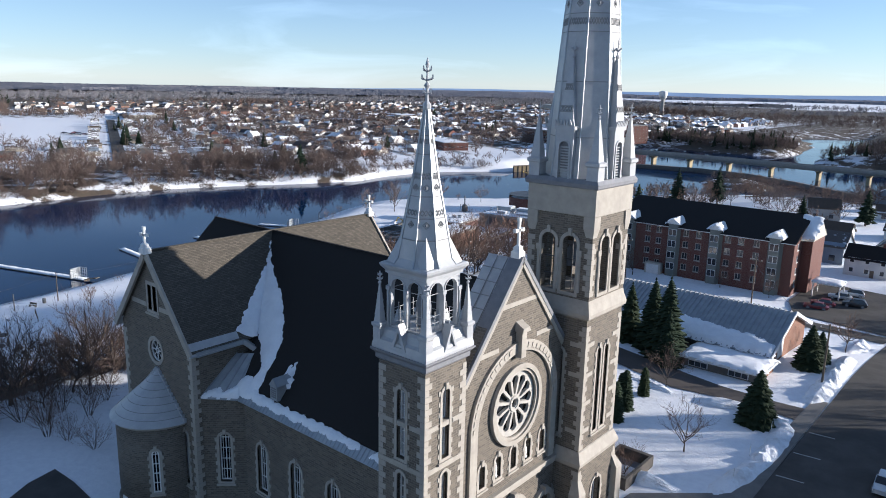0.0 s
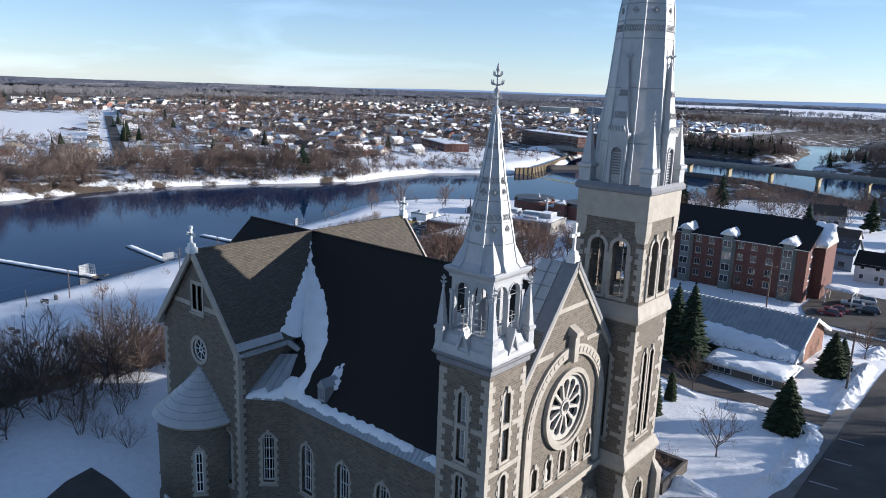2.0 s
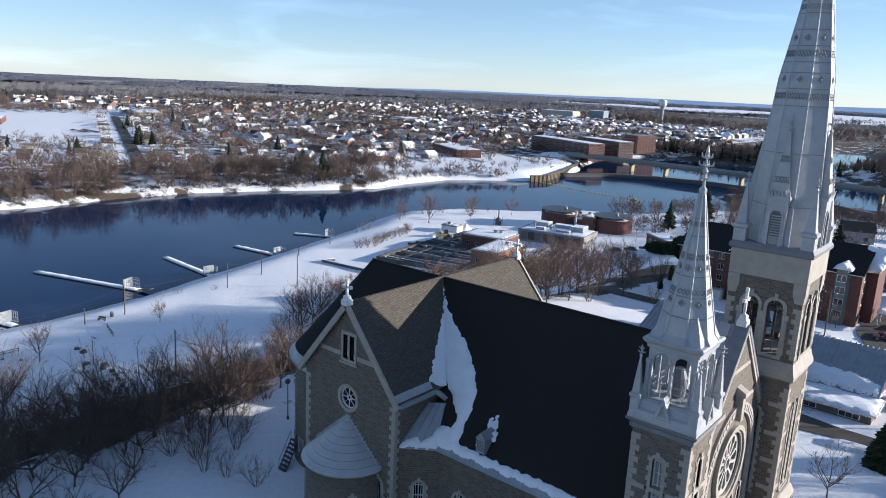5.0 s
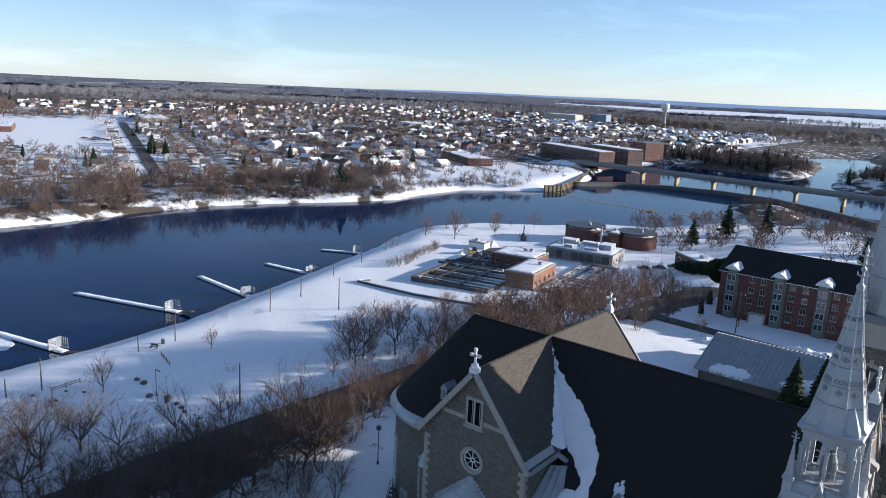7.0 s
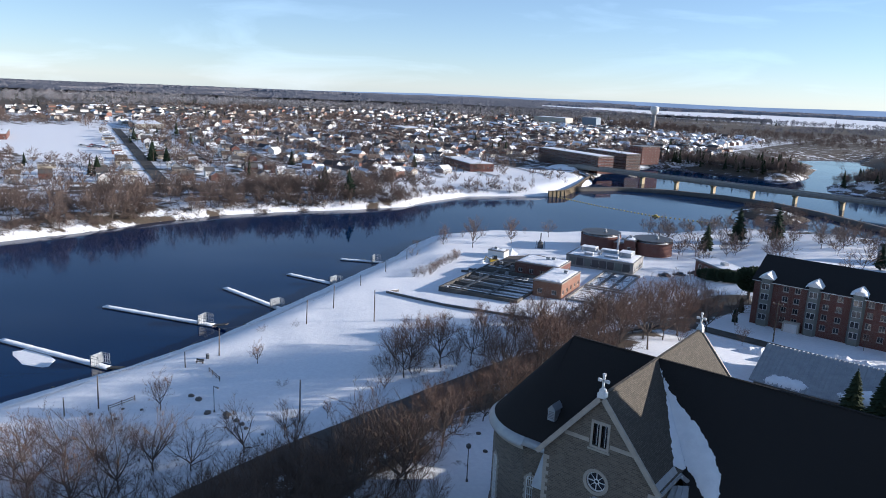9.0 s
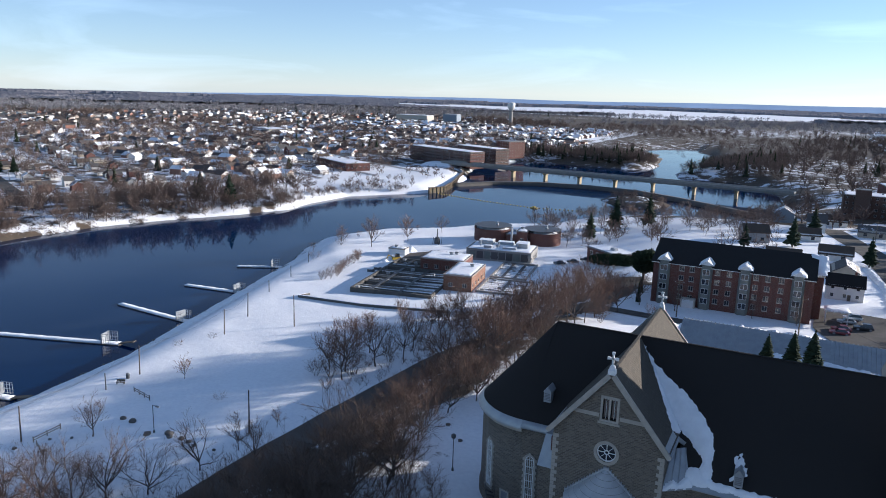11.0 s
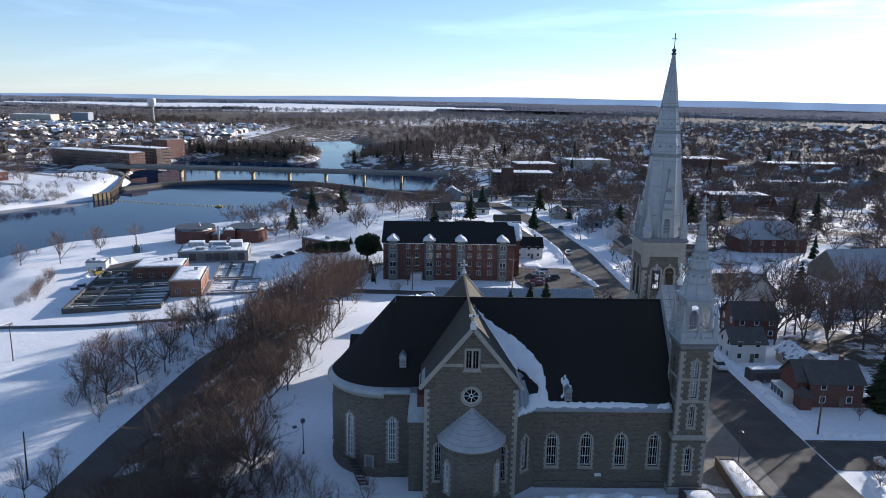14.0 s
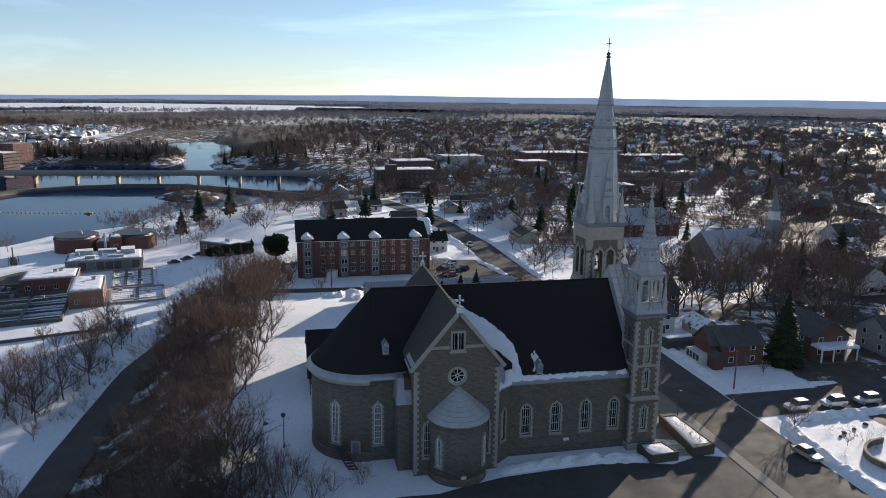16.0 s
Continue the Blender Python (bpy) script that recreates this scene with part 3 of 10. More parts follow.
def quoins(parent, cx, cy, sx, sy, z0, z1, h=0.42, gap=0.0):
    """Dressed corner blocks, long and short by turns."""
    global quoin_long, quoin_short
    if quoin_long is None:
        quoin_long = mesh_of("quoin", box(B(), -0.03, 0.62, -0.03, 0.36, 0.012, h - 0.012), "trim")
        quoin_short = mesh_of("quoin", box(B(), -0.03, 0.36, -0.03, 0.62, 0.012, h - 0.012), "trim")
    z, i = z0, 0
    while z + h <= z1:
        q = part("quoin", quoin_long if i % 2 else quoin_short, None, parent)
        q.matrix_basis = Matrix.Translation((cx, cy, z)) @ Matrix.Diagonal((sx, sy, 1, 1))
        z += h + gap
        i += 1


quoins(church, TX0, TN, 1, 1, 0.2, 14.5)
quoins(church, TX1, TN, -1, 1, 0.2, 14.5)

# semicircular bay on the transept front, with its conical roof
BX, BR, BZ, BTOP = TXC + 0.15, 3.75, 8.3, 12.0
bay = part("bay_wall", loft(B(), [[Vector((BX + BR * math.cos(a), TN + 0.02 - BR * math.sin(a), z)) for a in np.linspace(0.0, math.pi, 29)] for z in (-0.6, BZ)], closed=False), "stone", church, "rounded stone bay", True)
bm = B()
for z0, z1, r0, r1 in ((BZ - 0.28, BZ + 0.02, BR + 0.12, BR + 0.3), ):
    loft(bm, [[Vector((BX + r * math.cos(a), TN - r * math.sin(a), z)) for a in np.linspace(0, math.pi, 29)] for r, z in ((BR + 0.01, z0), (r0, z0), (r1, z1), (BR - 0.2, z1))], closed=False)
part("cornice", bm, "trim", bay)
bm = B()
prev = None
for i in range(8):
    f0, f1 = i / 8, (i + 1) / 8
    lift = 0.05
    ring = lambda f, dz: [Vector((BX + (BR + 0.42) * (1 - f) * math.cos(a), TN + 0.02 - (BR + 0.42) * (1 - f) * math.sin(a), BZ + (BTOP - BZ) * f + dz)) for a in np.linspace(0, math.pi, 33)]
    loft(bm, [ring(f0, 0.0), ring(f0, lift), ring(min(f1, 0.995), lift)], cap=False, closed=False)
parts(("cone_roof", "roof_ring"), bm, "tin", bay, ("conical tin roof laid in rings", ""))
bm = B()
for i in range(1, 8):
    rg = lambda d, dz: [Vector((BX + ((BR + 0.42) * (1 - i / 8) + d) * math.cos(a), TN + 0.02 - ((BR + 0.42) * (1 - i / 8) + d) * math.sin(a), BZ + (BTOP - BZ) * i / 8 + dz)) for a in np.linspace(0, math.pi, 33)]
    loft(bm, [rg(0.02, -0.02), rg(0.05, 0.0), rg(0.02, 0.06)], cap=False, closed=False)
parts(("seam", "seam"), bm, "seam", bay)
bm = B()
for s in (-1, 1):
    for i in range(15):
        f = (i + 0.5) / 15
        r = (BR + 0.42) * (1 - f)
        box(bm, BX + s * r - 0.13, BX + s * r + 0.13, TN - 0.22, TN + 0.03, BZ + (BTOP - BZ) * f - 0.05, BZ + (BTOP - BZ) * f + 0.26)
parts(("flashing_step", "flashing_step"), bm, "tin", bay)
for a in (38, 142):
    m = Matrix.Translation((BX, TN, 0)) @ pose(0, 0, 0, 0, 0, a - 90) @ Matrix.Translation((0, -BR - 0.02, 0))
    church_window(bay, m, 0.0, 2.4, 0.6, 6.2, depth=0.02)
part("wall_plaque", box(B(), BX - 0.35, BX + 0.35, TN - BR - 0.06, TN - BR + 0.05, 1.0, 1.4), "white", bay)
bm = B()
loft(bm, [[Vector((BX + r * math.cos(a), TN - r * math.sin(a), z)) for a in np.linspace(0, math.pi, 29)] for r, z in ((BR + 0.15, -0.5), (BR + 0.15, 0.75), (BR + 0.01, 0.95))], closed=False)
part("plinth", bm, "stone", bay)

# apse
AANG = np.linspace(math.pi / 2, 3 * math.pi / 2, 41)
part("apse_wall", loft(B(), [[Vector((AX + AR * math.cos(a), Y0 + AR * math.sin(a), z)) for a in AANG] for z in (-1.5, APE)], closed=False), "stone", church, "", True)
mA = facing(0, Y0 - AR)
wall("apse_side_wall", mA, rect(AX, TX0, -1.5, APE), [])
wall("apse_side_wall", facing(0, Y0 + AR, 0, 180), rect(-TX0, -AX, -1.5, APE), [])
bm = B()
loft(bm, [[Vector((AX + r * math.cos(a), Y0 + r * math.sin(a), z)) for a in AANG] for r, z in ((AR + 0.02, APE - 0.75), (AR + 0.28, APE - 0.7), (AR + 0.32, APE - 0.1), (AR - 0.1, APE - 0.02))], closed=False)
part("cornice", bm, "trim", church)
bm = B()
loft(bm, [[Vector((AX + r * math.cos(a), Y0 + r * math.sin(a), z)) for a in AANG] for r, z in ((AR + 0.18, -1.4), (AR + 0.18, 1.15), (AR + 0.01, 1.35))], closed=False)
part("plinth", bm, "stone", church)
church_window(church, facing(0, Y0 - AR - 0.02), -66.4, 2.5, 1.0, 8.3, depth=0.03, rows=6)
for a in (-90 - 37, -90 - 88):
    r = AR + 0.02
    m = Matrix.Translation((AX, Y0, 0)) @ pose(0, 0, 0, 0, 0, a + 90) @ Matrix.Translation((0, -r, 0))
    church_window(church, m, 0.0, 2.5, 1.0, 8.3, depth=0.03, rows=6)
m = Matrix.Translation((AX, Y0, 0)) @ pose(0, 0, 0, 0, 0, -15) @ Matrix.Translation((0, -AR - 0.02, 0))
bm = panel(B(), m, rect(-0.65, 0.65, 0.5, 3.0), [rect(-0.45, 0.45, 0.5, 2.8)], -0.1, 0.05)
dr = part("side_door", bm, "trim", church)
part("door_leaf", box(B(), -0.45, 0.45, -0.02, 0.03, 0.5, 2.8, m), "lead", dr)
# dark corner buttress with a tin cap, between apse and transept
bm = B()
box(bm, -64.2, -62.32, 30.9, 34.6, -1.2, 9.4)
part("buttress", bm, "stone", church)
bm = B()
loft(bm, [square(-63.3, 32.7, 9.4, 1.1, 1.9), square(-63.25, 33.4, 12.6, 0.8, 1.1)])
part("buttress_cap", bm, "tinroof", church, "sloping grey tin cap")

# sacristy wing behind the apse
part("sacristy_wall", loft(B(), [[Vector((x, 58.0, -2.0)), Vector((x, 74.0, -2.0)), Vector((x, 74.0, 3.6)), Vector((x, 66.0, 8.3)), Vector((x, 58.0, 3.6))] for x in (-74.8, -58.0)]), "stone", church)
for s in (-1, 1):
    part("sacristy_roof", loft(B(), [[Vector((x, 66.0 + s * 8.7, 3.2)), Vector((x, 66.0 + s * 8.7, 3.45)), Vector((x, 66.0, 8.75)), Vector((x, 66.0, 8.5))] for x in (-75.2, -57.6)]), "blackroof", church, "dark gabled roof")
part("sacristy_link", box(B(), -66.0, -59.0, 50.0, 58.0, -1.5, 5.0), "stone", church)
part("brick_flue", box(B(), -63.2, -62.34, 31.6, 33.6, 5.5, 12.7), "redbrick", church, "dark red brick flue")
# ---- roofs ----
RO = 0.55                                  # overhang
rk = (RIDGE - EAVE) / (Y0 - NAVE_N + RO)


def slab(bm, pts, t=0.16):
    """A thick sheet through the given corners."""
    n = (Vector(pts[1]) - Vector(pts[0])).cross(Vector(pts[2]) - Vector(pts[0])).normalized()
    n = n if n.z > 0 else -n
    loft(bm, [[Vector(p) - n * t for p in pts], [Vector(p) for p in pts]])


NR0, NR1 = -30.6, -66.4
ey = NAVE_N - RO
bm = B()
slab(bm, [(-48.0, ey, EAVE), (NR0, ey, EAVE), (NR0, Y0, RIDGE), (TXC, Y0, RIDGE)])
part("nave_roof", bm, "blackroof", church, "steep roof of dark shingles")
bm = B()
slab(bm, [(TX0, 2 * Y0 - ey, EAVE), (NR0, 2 * Y0 - ey, EAVE), (NR0, Y0, RIDGE), (TX0, Y0, RIDGE)])
part("nave_roof", bm, "blackroof", church)
bm = B()
er = AR + RO
for s in (-1, 1):
    slab(bm, [(AX, Y0 + s * er, APE), (TX0 + 0.8, Y0 + s * er, APE), (TXC, Y0, RIDGE), (NR1, Y0, RIDGE)])
part("apse_roof", bm, "blackroof", church)
bm = B()
loft(bm, [[Vector((AX + er * math.cos(a), Y0 + er * math.sin(a), APE)) for a in AANG],
          [Vector((AX + (NR1 - AX) * f + er * (1 - f) * math.cos(a), Y0 + er * (1 - f) * math.sin(a), APE + (RIDGE - APE) * f)) for f in (0.5,) for a in AANG],
          [Vector((NR1 - 0.05 + 0.02 * math.cos(a), Y0 + 0.02 * math.sin(a), RIDGE - 0.02)) for a in AANG]], cap=False, closed=False)
part("apse_roof", bm, "blackroof", church, "half-cone roof of dark shingles", True)
# tin gutter ring round the apse and along the nave
bm = B()
loft(bm, [[Vector((AX + r * math.cos(a), Y0 + r * math.sin(a), z)) for a in AANG] for r, z in ((er + 0.12, APE - 0.22), (er + 0.14, APE + 0.06), (er - 0.5, APE + 0.74))], cap=False, closed=False)
slab(bm, [(AX, Y0 - er - 0.13, APE + 0.05), (-62.4, Y0 - er - 0.13, APE + 0.05), (-62.4, Y0 - er + 0.5, APE + 0.74), (AX, Y0 - er + 0.5, APE + 0.74)], 0.2)
part("gutter", bm, "tinroof", church, "pale tin gutter", True)
bm = B()
slab(bm, [(-48.4, ey - 0.12, EAVE - 0.05), (-31.25, ey - 0.12, EAVE - 0.05), (-31.25, ey + 0.62, EAVE + 0.72), (-48.4, ey + 0.62, EAVE + 0.72)], 0.1)
for i in range(43):
    x = -48.2 + i * 0.4
    slab(bm, [(x, ey - 0.13, EAVE + 0.0), (x + 0.05, ey - 0.13, EAVE + 0.0), (x + 0.05, ey + 0.6, EAVE + 0.765), (x, ey + 0.6, EAVE + 0.765)], 0.05)
part("gutter", bm, "tinroof", church, "ribbed tin eaves")
# transept roof
TE = RIDGE - slope * (TX1 - TXC + 0.55)
for s in (-1, 1):
    xe = TXC + s * (TX1 - TXC + 0.55)
    bm = B()
    slab(bm, [(xe, TN - 0.45, TE), (xe, TS + 0.45, TE), (TXC, TS + 0.45, RIDGE + 0.03), (TXC, TN - 0.45, RIDGE + 0.03)])
    part("transept_roof", bm, "shingle", church, "grey-brown shingle roof")
    for y in (TN - 0.42, TS + 0.42):
        bm = B()
        bar(bm, (xe, y, TE - 0.12), (TXC, y, RIDGE - 0.1), 0.22, 0.5)
        part("bargeboard", bm, "trim", church)
    for y0, y1 in ((TN - 0.45, 33.5), ):
        bm = B()
        slab(bm, [(xe + 0.12 * s, y0, TE - 0.2), (xe + 0.12 * s, y1, TE - 0.2), (xe - 0.55 * s, y1, TE + 0.55 * slope + 0.08), (xe - 0.55 * s, y0, TE + 0.55 * slope + 0.08)], 0.22)
        part("gutter", bm, "tin", church, "pale tin eaves flashing")
bm = B()
bar(bm, (TXC, TN - 0.4, RIDGE + 0.06), (TXC, TS + 0.4, RIDGE + 0.06), 0.3, 0.12)
part("ridge_cap", bm, "shingle", church)
bm = B()
bar(bm, (NR0, Y0, RIDGE + 0.04), (NR1, Y0, RIDGE + 0.04), 0.26, 0.1)
part("ridge_cap", bm, "blackroof", church)
# tin valley and side roof in the corner of nave and transept
bm = B()
slab(bm, [(-51.1, 29.7, EAVE - 0.1), (-48.2, 31.8, EAVE - 0.1), (-49.2, 34.6, EAVE + 3.0), (-50.9, 33.4, EAVE + 2.9)], 0.12)
for i in range(5):
    f = i / 4
    bar(bm, (-51.0 + 2.75 * f, 29.75 + 2.1 * f, EAVE - 0.02), (-50.85 + 1.6 * f, 33.4 + 1.1 * f, EAVE + 2.98), 0.06, 0.08)
parts(("side_roof", "roof_rib"), bm, "tinroof", church, ("grey tin roof in the corner", "standing rib of a tin roof"))
bm = B()
box(bm, -50.75, -50.35, 29.3, 33.9, TE - 0.35, TE + 0.05)
bar(bm, (-50.55, 33.9, TE - 0.15), (-49.2, 35.6, TE - 1.9), 0.5, 0.4)
part("gutter", bm, "tinroof", church)


def snow_patch(name, plane, outline, thick, seed, label, cell=0.24, rag=0.2):
    """Snow lying on a plane: soft edges that sink into it, a ragged outline."""
    o, ux, uy, n = plane
    us, vs = [p[0] for p in outline], [p[1] for p in outline]
    gu, gv = np.arange(min(us) - 0.5, max(us) + 0.6, cell), np.arange(min(vs) - 0.5, max(vs) + 0.6, cell)
    U, V = np.meshgrid(gu, gv)
    rs = np.random.RandomState(seed)
    p = rs.uniform(0, 6.28, 6)
    d = -polygon_distance(U, V, [tuple(q) for q in outline])
    d += rag * (np.sin(U * 2.9 + p[0]) * np.cos(V * 2.3 + p[1]) + 0.7 * np.sin(U * 6.1 + p[2]) * np.cos(V * 5.3 + p[3])) + rag * 0.6 * rs.uniform(-1, 1, U.shape)
    H = np.where(d > 0, thick * (1 - np.exp(-d / 0.35)) * (1 + 0.18 * np.sin(U * 1.1 + p[4]) * np.cos(V * 1.4 + p[5])), np.maximum(d * 0.6, -0.25)) + 0.01
    keep = (d[:-1, :-1] > 0) | (d[1:, :-1] > 0) | (d[:-1, 1:] > 0) | (d[1:, 1:] > 0)
    P = np.array(o)[None, None] + U[..., None] * np.array(ux) + V[..., None] * np.array(uy) + H[..., None] * np.array(n)
    k = U.shape[1]
    i = (np.arange(U.shape[0] - 1)[:, None] * k + np.arange(k - 1)[None, :])[keep]
    F = np.stack([i, i + 1, i + k + 1, i + k], 1)
    used, inv = np.unique(F, return_inverse=True)
    me = raw_mesh(name, P.reshape(-1, 3)[used], inv.reshape(F.shape), "snow", True)
    return tagged(new(name, me), label, "snow")


nN = Vector((0, -(RIDGE - EAVE), Y0 - ey)).normalized()
planeN = (Vector((0, ey, EAVE)), Vector((1, 0, 0)), Vector((0, Y0 - ey, RIDGE - EAVE)).normalized(), nN)
L = Vector((0, Y0 - ey, RIDGE - EAVE)).length
snow_patch("snow_drift", planeN, [(-56.2, 14.7), (-54.2, 12.3), (-52.3, 10.8), (-50.6, 9.6), (-48.5, 7.5), (-47.2, 5.5), (-46.9, 3.5), (-47.2, 2.4), (-48.4, 3.7), (-49.4, 4.8), (-50.6, 5.6), (-53.0, 9.3), (-55.0, 12.6)], 0.22, 5, "thick snow drift in the roof valley", 0.24, 0.11)
tS = (RIDGE - 14.9) / (TX1 - TXC + 0.55)
planeT = (Vector((TXC, 0, RIDGE + 0.03)), Vector((0, 1, 0)), Vector((1, 0, -tS)).normalized(), Vector((tS, 0, 1)).normalized())
snow_patch("snow_drift", planeT, [(41.1, 0.9), (38.2, 5.4), (35.3, 9.8), (34.6, 9.6), (33.6, 8.8), (35.4, 7.0), (37.7, 4.9), (39.6, 3.1)], 0.2, 8, "snow drift on the transept side of the valley", 0.24, 0.11)
snow_patch("snow_drift", planeN, [(-49.9, 0.4), (-49.4, 1.6), (-48.3, 2.3), (-47.4, 1.5), (-46.4, 1.15), (-42.0, 1.05), (-38.0, 1.1), (-34.4, 0.95), (-34.1, 0.45), (-40.0, 0.35), (-47.5, 0.3)], 0.3, 6, "ridge of snow along the eaves", 0.2, 0.1)
snow_patch("snow_drift", planeN, [(-33.4, 0.3), (-33.1, 0.85), (-31.5, 1.1), (-31.4, 0.35)], 0.28, 7, "clump of snow on the eaves", 0.15, 0.1)
sx_ = Vector((2.9, 2.1, 0)).normalized()
sy_ = Vector((0.2, 3.7, 3.0)).normalized()
snow_patch("snow_drift", (Vector((-51.1, 29.7, EAVE + 0.02)), sx_, sy_, sx_.cross(sy_).normalized()), [(0.2, 0.1), (3.3, 0.1), (3.1, 1.7), (2.3, 1.3), (1.7, 0.6), (1.0, 1.1), (0.4, 0.6)], 0.2, 12, "snow lying on the corner roof", 0.15, 0.08)
snow_patch("snow_drift", planeN, [(-48.3, 0.5), (-46.9, 0.5), (-46.8, 1.6), (-47.1, 3.6), (-47.7, 3.6), (-48.1, 2.0)], 0.22, 13, "foot of the snow drift in the valley", 0.2, 0.1)
# louvred roof ventilators
for x, v, tall, drop in ((-44.3, 2.0, True, 0.0), (-65.15, 6.9, False, 0.75)):
    o = planeN[0] + planeN[1] * x + planeN[2] * v - Vector((0, 0, drop))
    bm = B()
    box(bm, x - 0.42, x + 0.42, o.y - 0.75, o.y + 0.5, o.z - 0.5, o.z + 0.75)
    loft(bm, [[(x - 0.5, o.y - 0.8, o.z + 0.72), (x + 0.5, o.y - 0.8, o.z + 0.72), (x, o.y - 0.8, o.z + 1.35)], [(x - 0.5, o.y + 0.9, o.z + 0.72), (x + 0.5, o.y + 0.9, o.z + 0.72), (x, o.y + 0.9, o.z + 1.35)]])
    rv = part("roof_ventilator", bm, "tinroof", church, "small gabled tin roof ventilator")
    bm = B()
    for i in range(5):
        box(bm, x - 0.32, x + 0.32, o.y - 0.79, o.y - 0.73, o.z - 0.25 + i * 0.18, o.z - 0.15 + i * 0.18)
    part("louvre", bm, "lead", rv)
    if tall:
        snow_patch("snow_drift", planeN, [(x - 0.75, v - 0.1), (x - 0.5, v + 1.6), (x - 0.1, v + 2.6), (x + 0.35, v + 1.7), (x + 0.55, v + 0.4)], 0.5, 9, "snow piled behind a roof ventilator")


def stone_cross(parent, x, y, z, h=1.9, turn=0.0, mat="white"):
    """A cross with budded ends on a stepped foot."""
    m = pose(x, y, z, 0, 0, turn)
    bm = B()
    loft(bm, [[m @ p for p in square(0, 0, -0.25, 0.36)], [m @ p for p in square(0, 0, 0.2, 0.36)], [m @ p for p in square(0, 0, 0.3, 0.26)], [m @ p for p in square(0, 0, 0.55, 0.24)], [m @ p for p in square(0, 0, 0.65, 0.13)]])
    w = 0.09
    box(bm, -w, w, -w, w, 0.6, h, m)
    box(bm, -0.42, 0.42, -w, w, h * 0.66, h * 0.66 + 2 * w, m)
    for dx, dz in ((-0.42, h * 0.66 + w), (0.42, h * 0.66 + w), (0, h)):
        box(bm, dx - 0.13, dx + 0.13, -w - 0.02, w + 0.02, dz - 0.13, dz + 0.13, m)
    return part("cross", bm, mat, parent, "pale stone cross on the gable")


stone_cross(church, TXC, TN - 0.35, RIDGE + 0.1, 1.9)
stone_cross(church, TXC, TS + 0.35, RIDGE + 0.1, 1.9)

# ---- west front ----
mF = facing(FRONT, 0, 0, 90)
GP, GS = 24.5, 17.3
ROSE_Z, ROSE_R = 13.55, 2.55
niches = [(Y0 - 3.9 + 1.95 * i) for i in range(5)]
holes = [disc(Y0, ROSE_Z, ROSE_R, 36)] + [arch(u, 8.3, 0.7, 10.1) for u in niches] + [arch(Y0, 0.0, 2.9, 5.6), arch(Y0 - 4.4, 0.0, 1.9, 4.3), arch(Y0 + 4.4, 0.0, 1.9, 4.3)]
wall("front_wall", mF, [(34.7, -0.6), (48.2, -0.6), (48.2, GS), (Y0, GP), (34.7, GS - 0.5), ], holes, 0.9)
# coping of the gable
bm = B()
for s in (-1, 1):
    bar(bm, (FRONT - 0.35, Y0 + s * 6.35, GS - 0.25), (FRONT - 0.35, Y0, GP + 0.15), 1.1, 0.28)
part("gable_coping", bm, "lead", church, "dark metal coping")
bm = B()
for s in (-1, 1):
    bar(bm, (FRONT + 0.05, Y0 + s * 6.2, GS - 0.55), (FRONT + 0.05, Y0, GP - 0.18), 0.22, 0.36)
part("gable_moulding", bm, "trim", church)
# tin roof behind the front gable
bm = B()
ribs = B()
for s in (-1, 1):
    slab(bm, [(FRONT - 0.2, Y0 + s * 6.3, GS - 0.35), (FRONT - 2.9, Y0 + s * 6.3, GS - 0.35), (FRONT - 2.9, Y0, GP + 0.02), (FRONT - 0.2, Y0, GP + 0.02)], 0.15)
    for i in range(1, 9):
        f = i / 9
        for a, b in ((0.2, 2.9),):
            bar(ribs, (FRONT - a, Y0 + s * 6.3 * (1 - f), GS - 0.32 + (GP - GS + 0.37) * f), (FRONT - b, Y0 + s * 6.3 * (1 - f), GS - 0.32 + (GP - GS + 0.37) * f), 0.05, 0.05)
for s in (-1, 1):
    for a in (1.1, 2.0):
        bar(ribs, (FRONT - a, Y0 + s * 6.25, GS - 0.28), (FRONT - a, Y0 + s * 0.1, GP + 0.05), 0.05, 0.05)
parts(("front_roof", "front_roof"), bm, "tin", church, ("pale tin sheet roof behind the gable", "pale tin sheet roof behind the gable"))
parts(("roof_rib", "roof_rib"), ribs, "seam", church)
for z in (21.2, 18.2):
    hw = 6.3 * (GP - z) / (GP - GS) - 0.35
    for u0, u1 in (((Y0 - hw, Y0 + hw),) if z > 20 else ((Y0 - hw, Y0 - 2.4), (Y0 + 2.4, Y0 + hw))):
        part("stone_band", box(B(), u0, u1, -0.03, 0.05, z, z + 0.34, mF), "trim", church)
bm = B()
panel(bm, facing(FRONT - 2.85, 0, 0, -90), [(-Y0 - 6.2, 12.0), (-Y0 + 6.2, 12.0), (-Y0 + 6.2, GS - 0.5), (-Y0, GP - 0.1), (-Y0 - 6.2, GS - 0.5)], [], 0.0, 0.3)
part("gable_back", bm, "tin", church, "back of the gable clad in tin")
stone_cross(church, FRONT - 0.35, Y0, GP + 0.35, 2.5, 90)
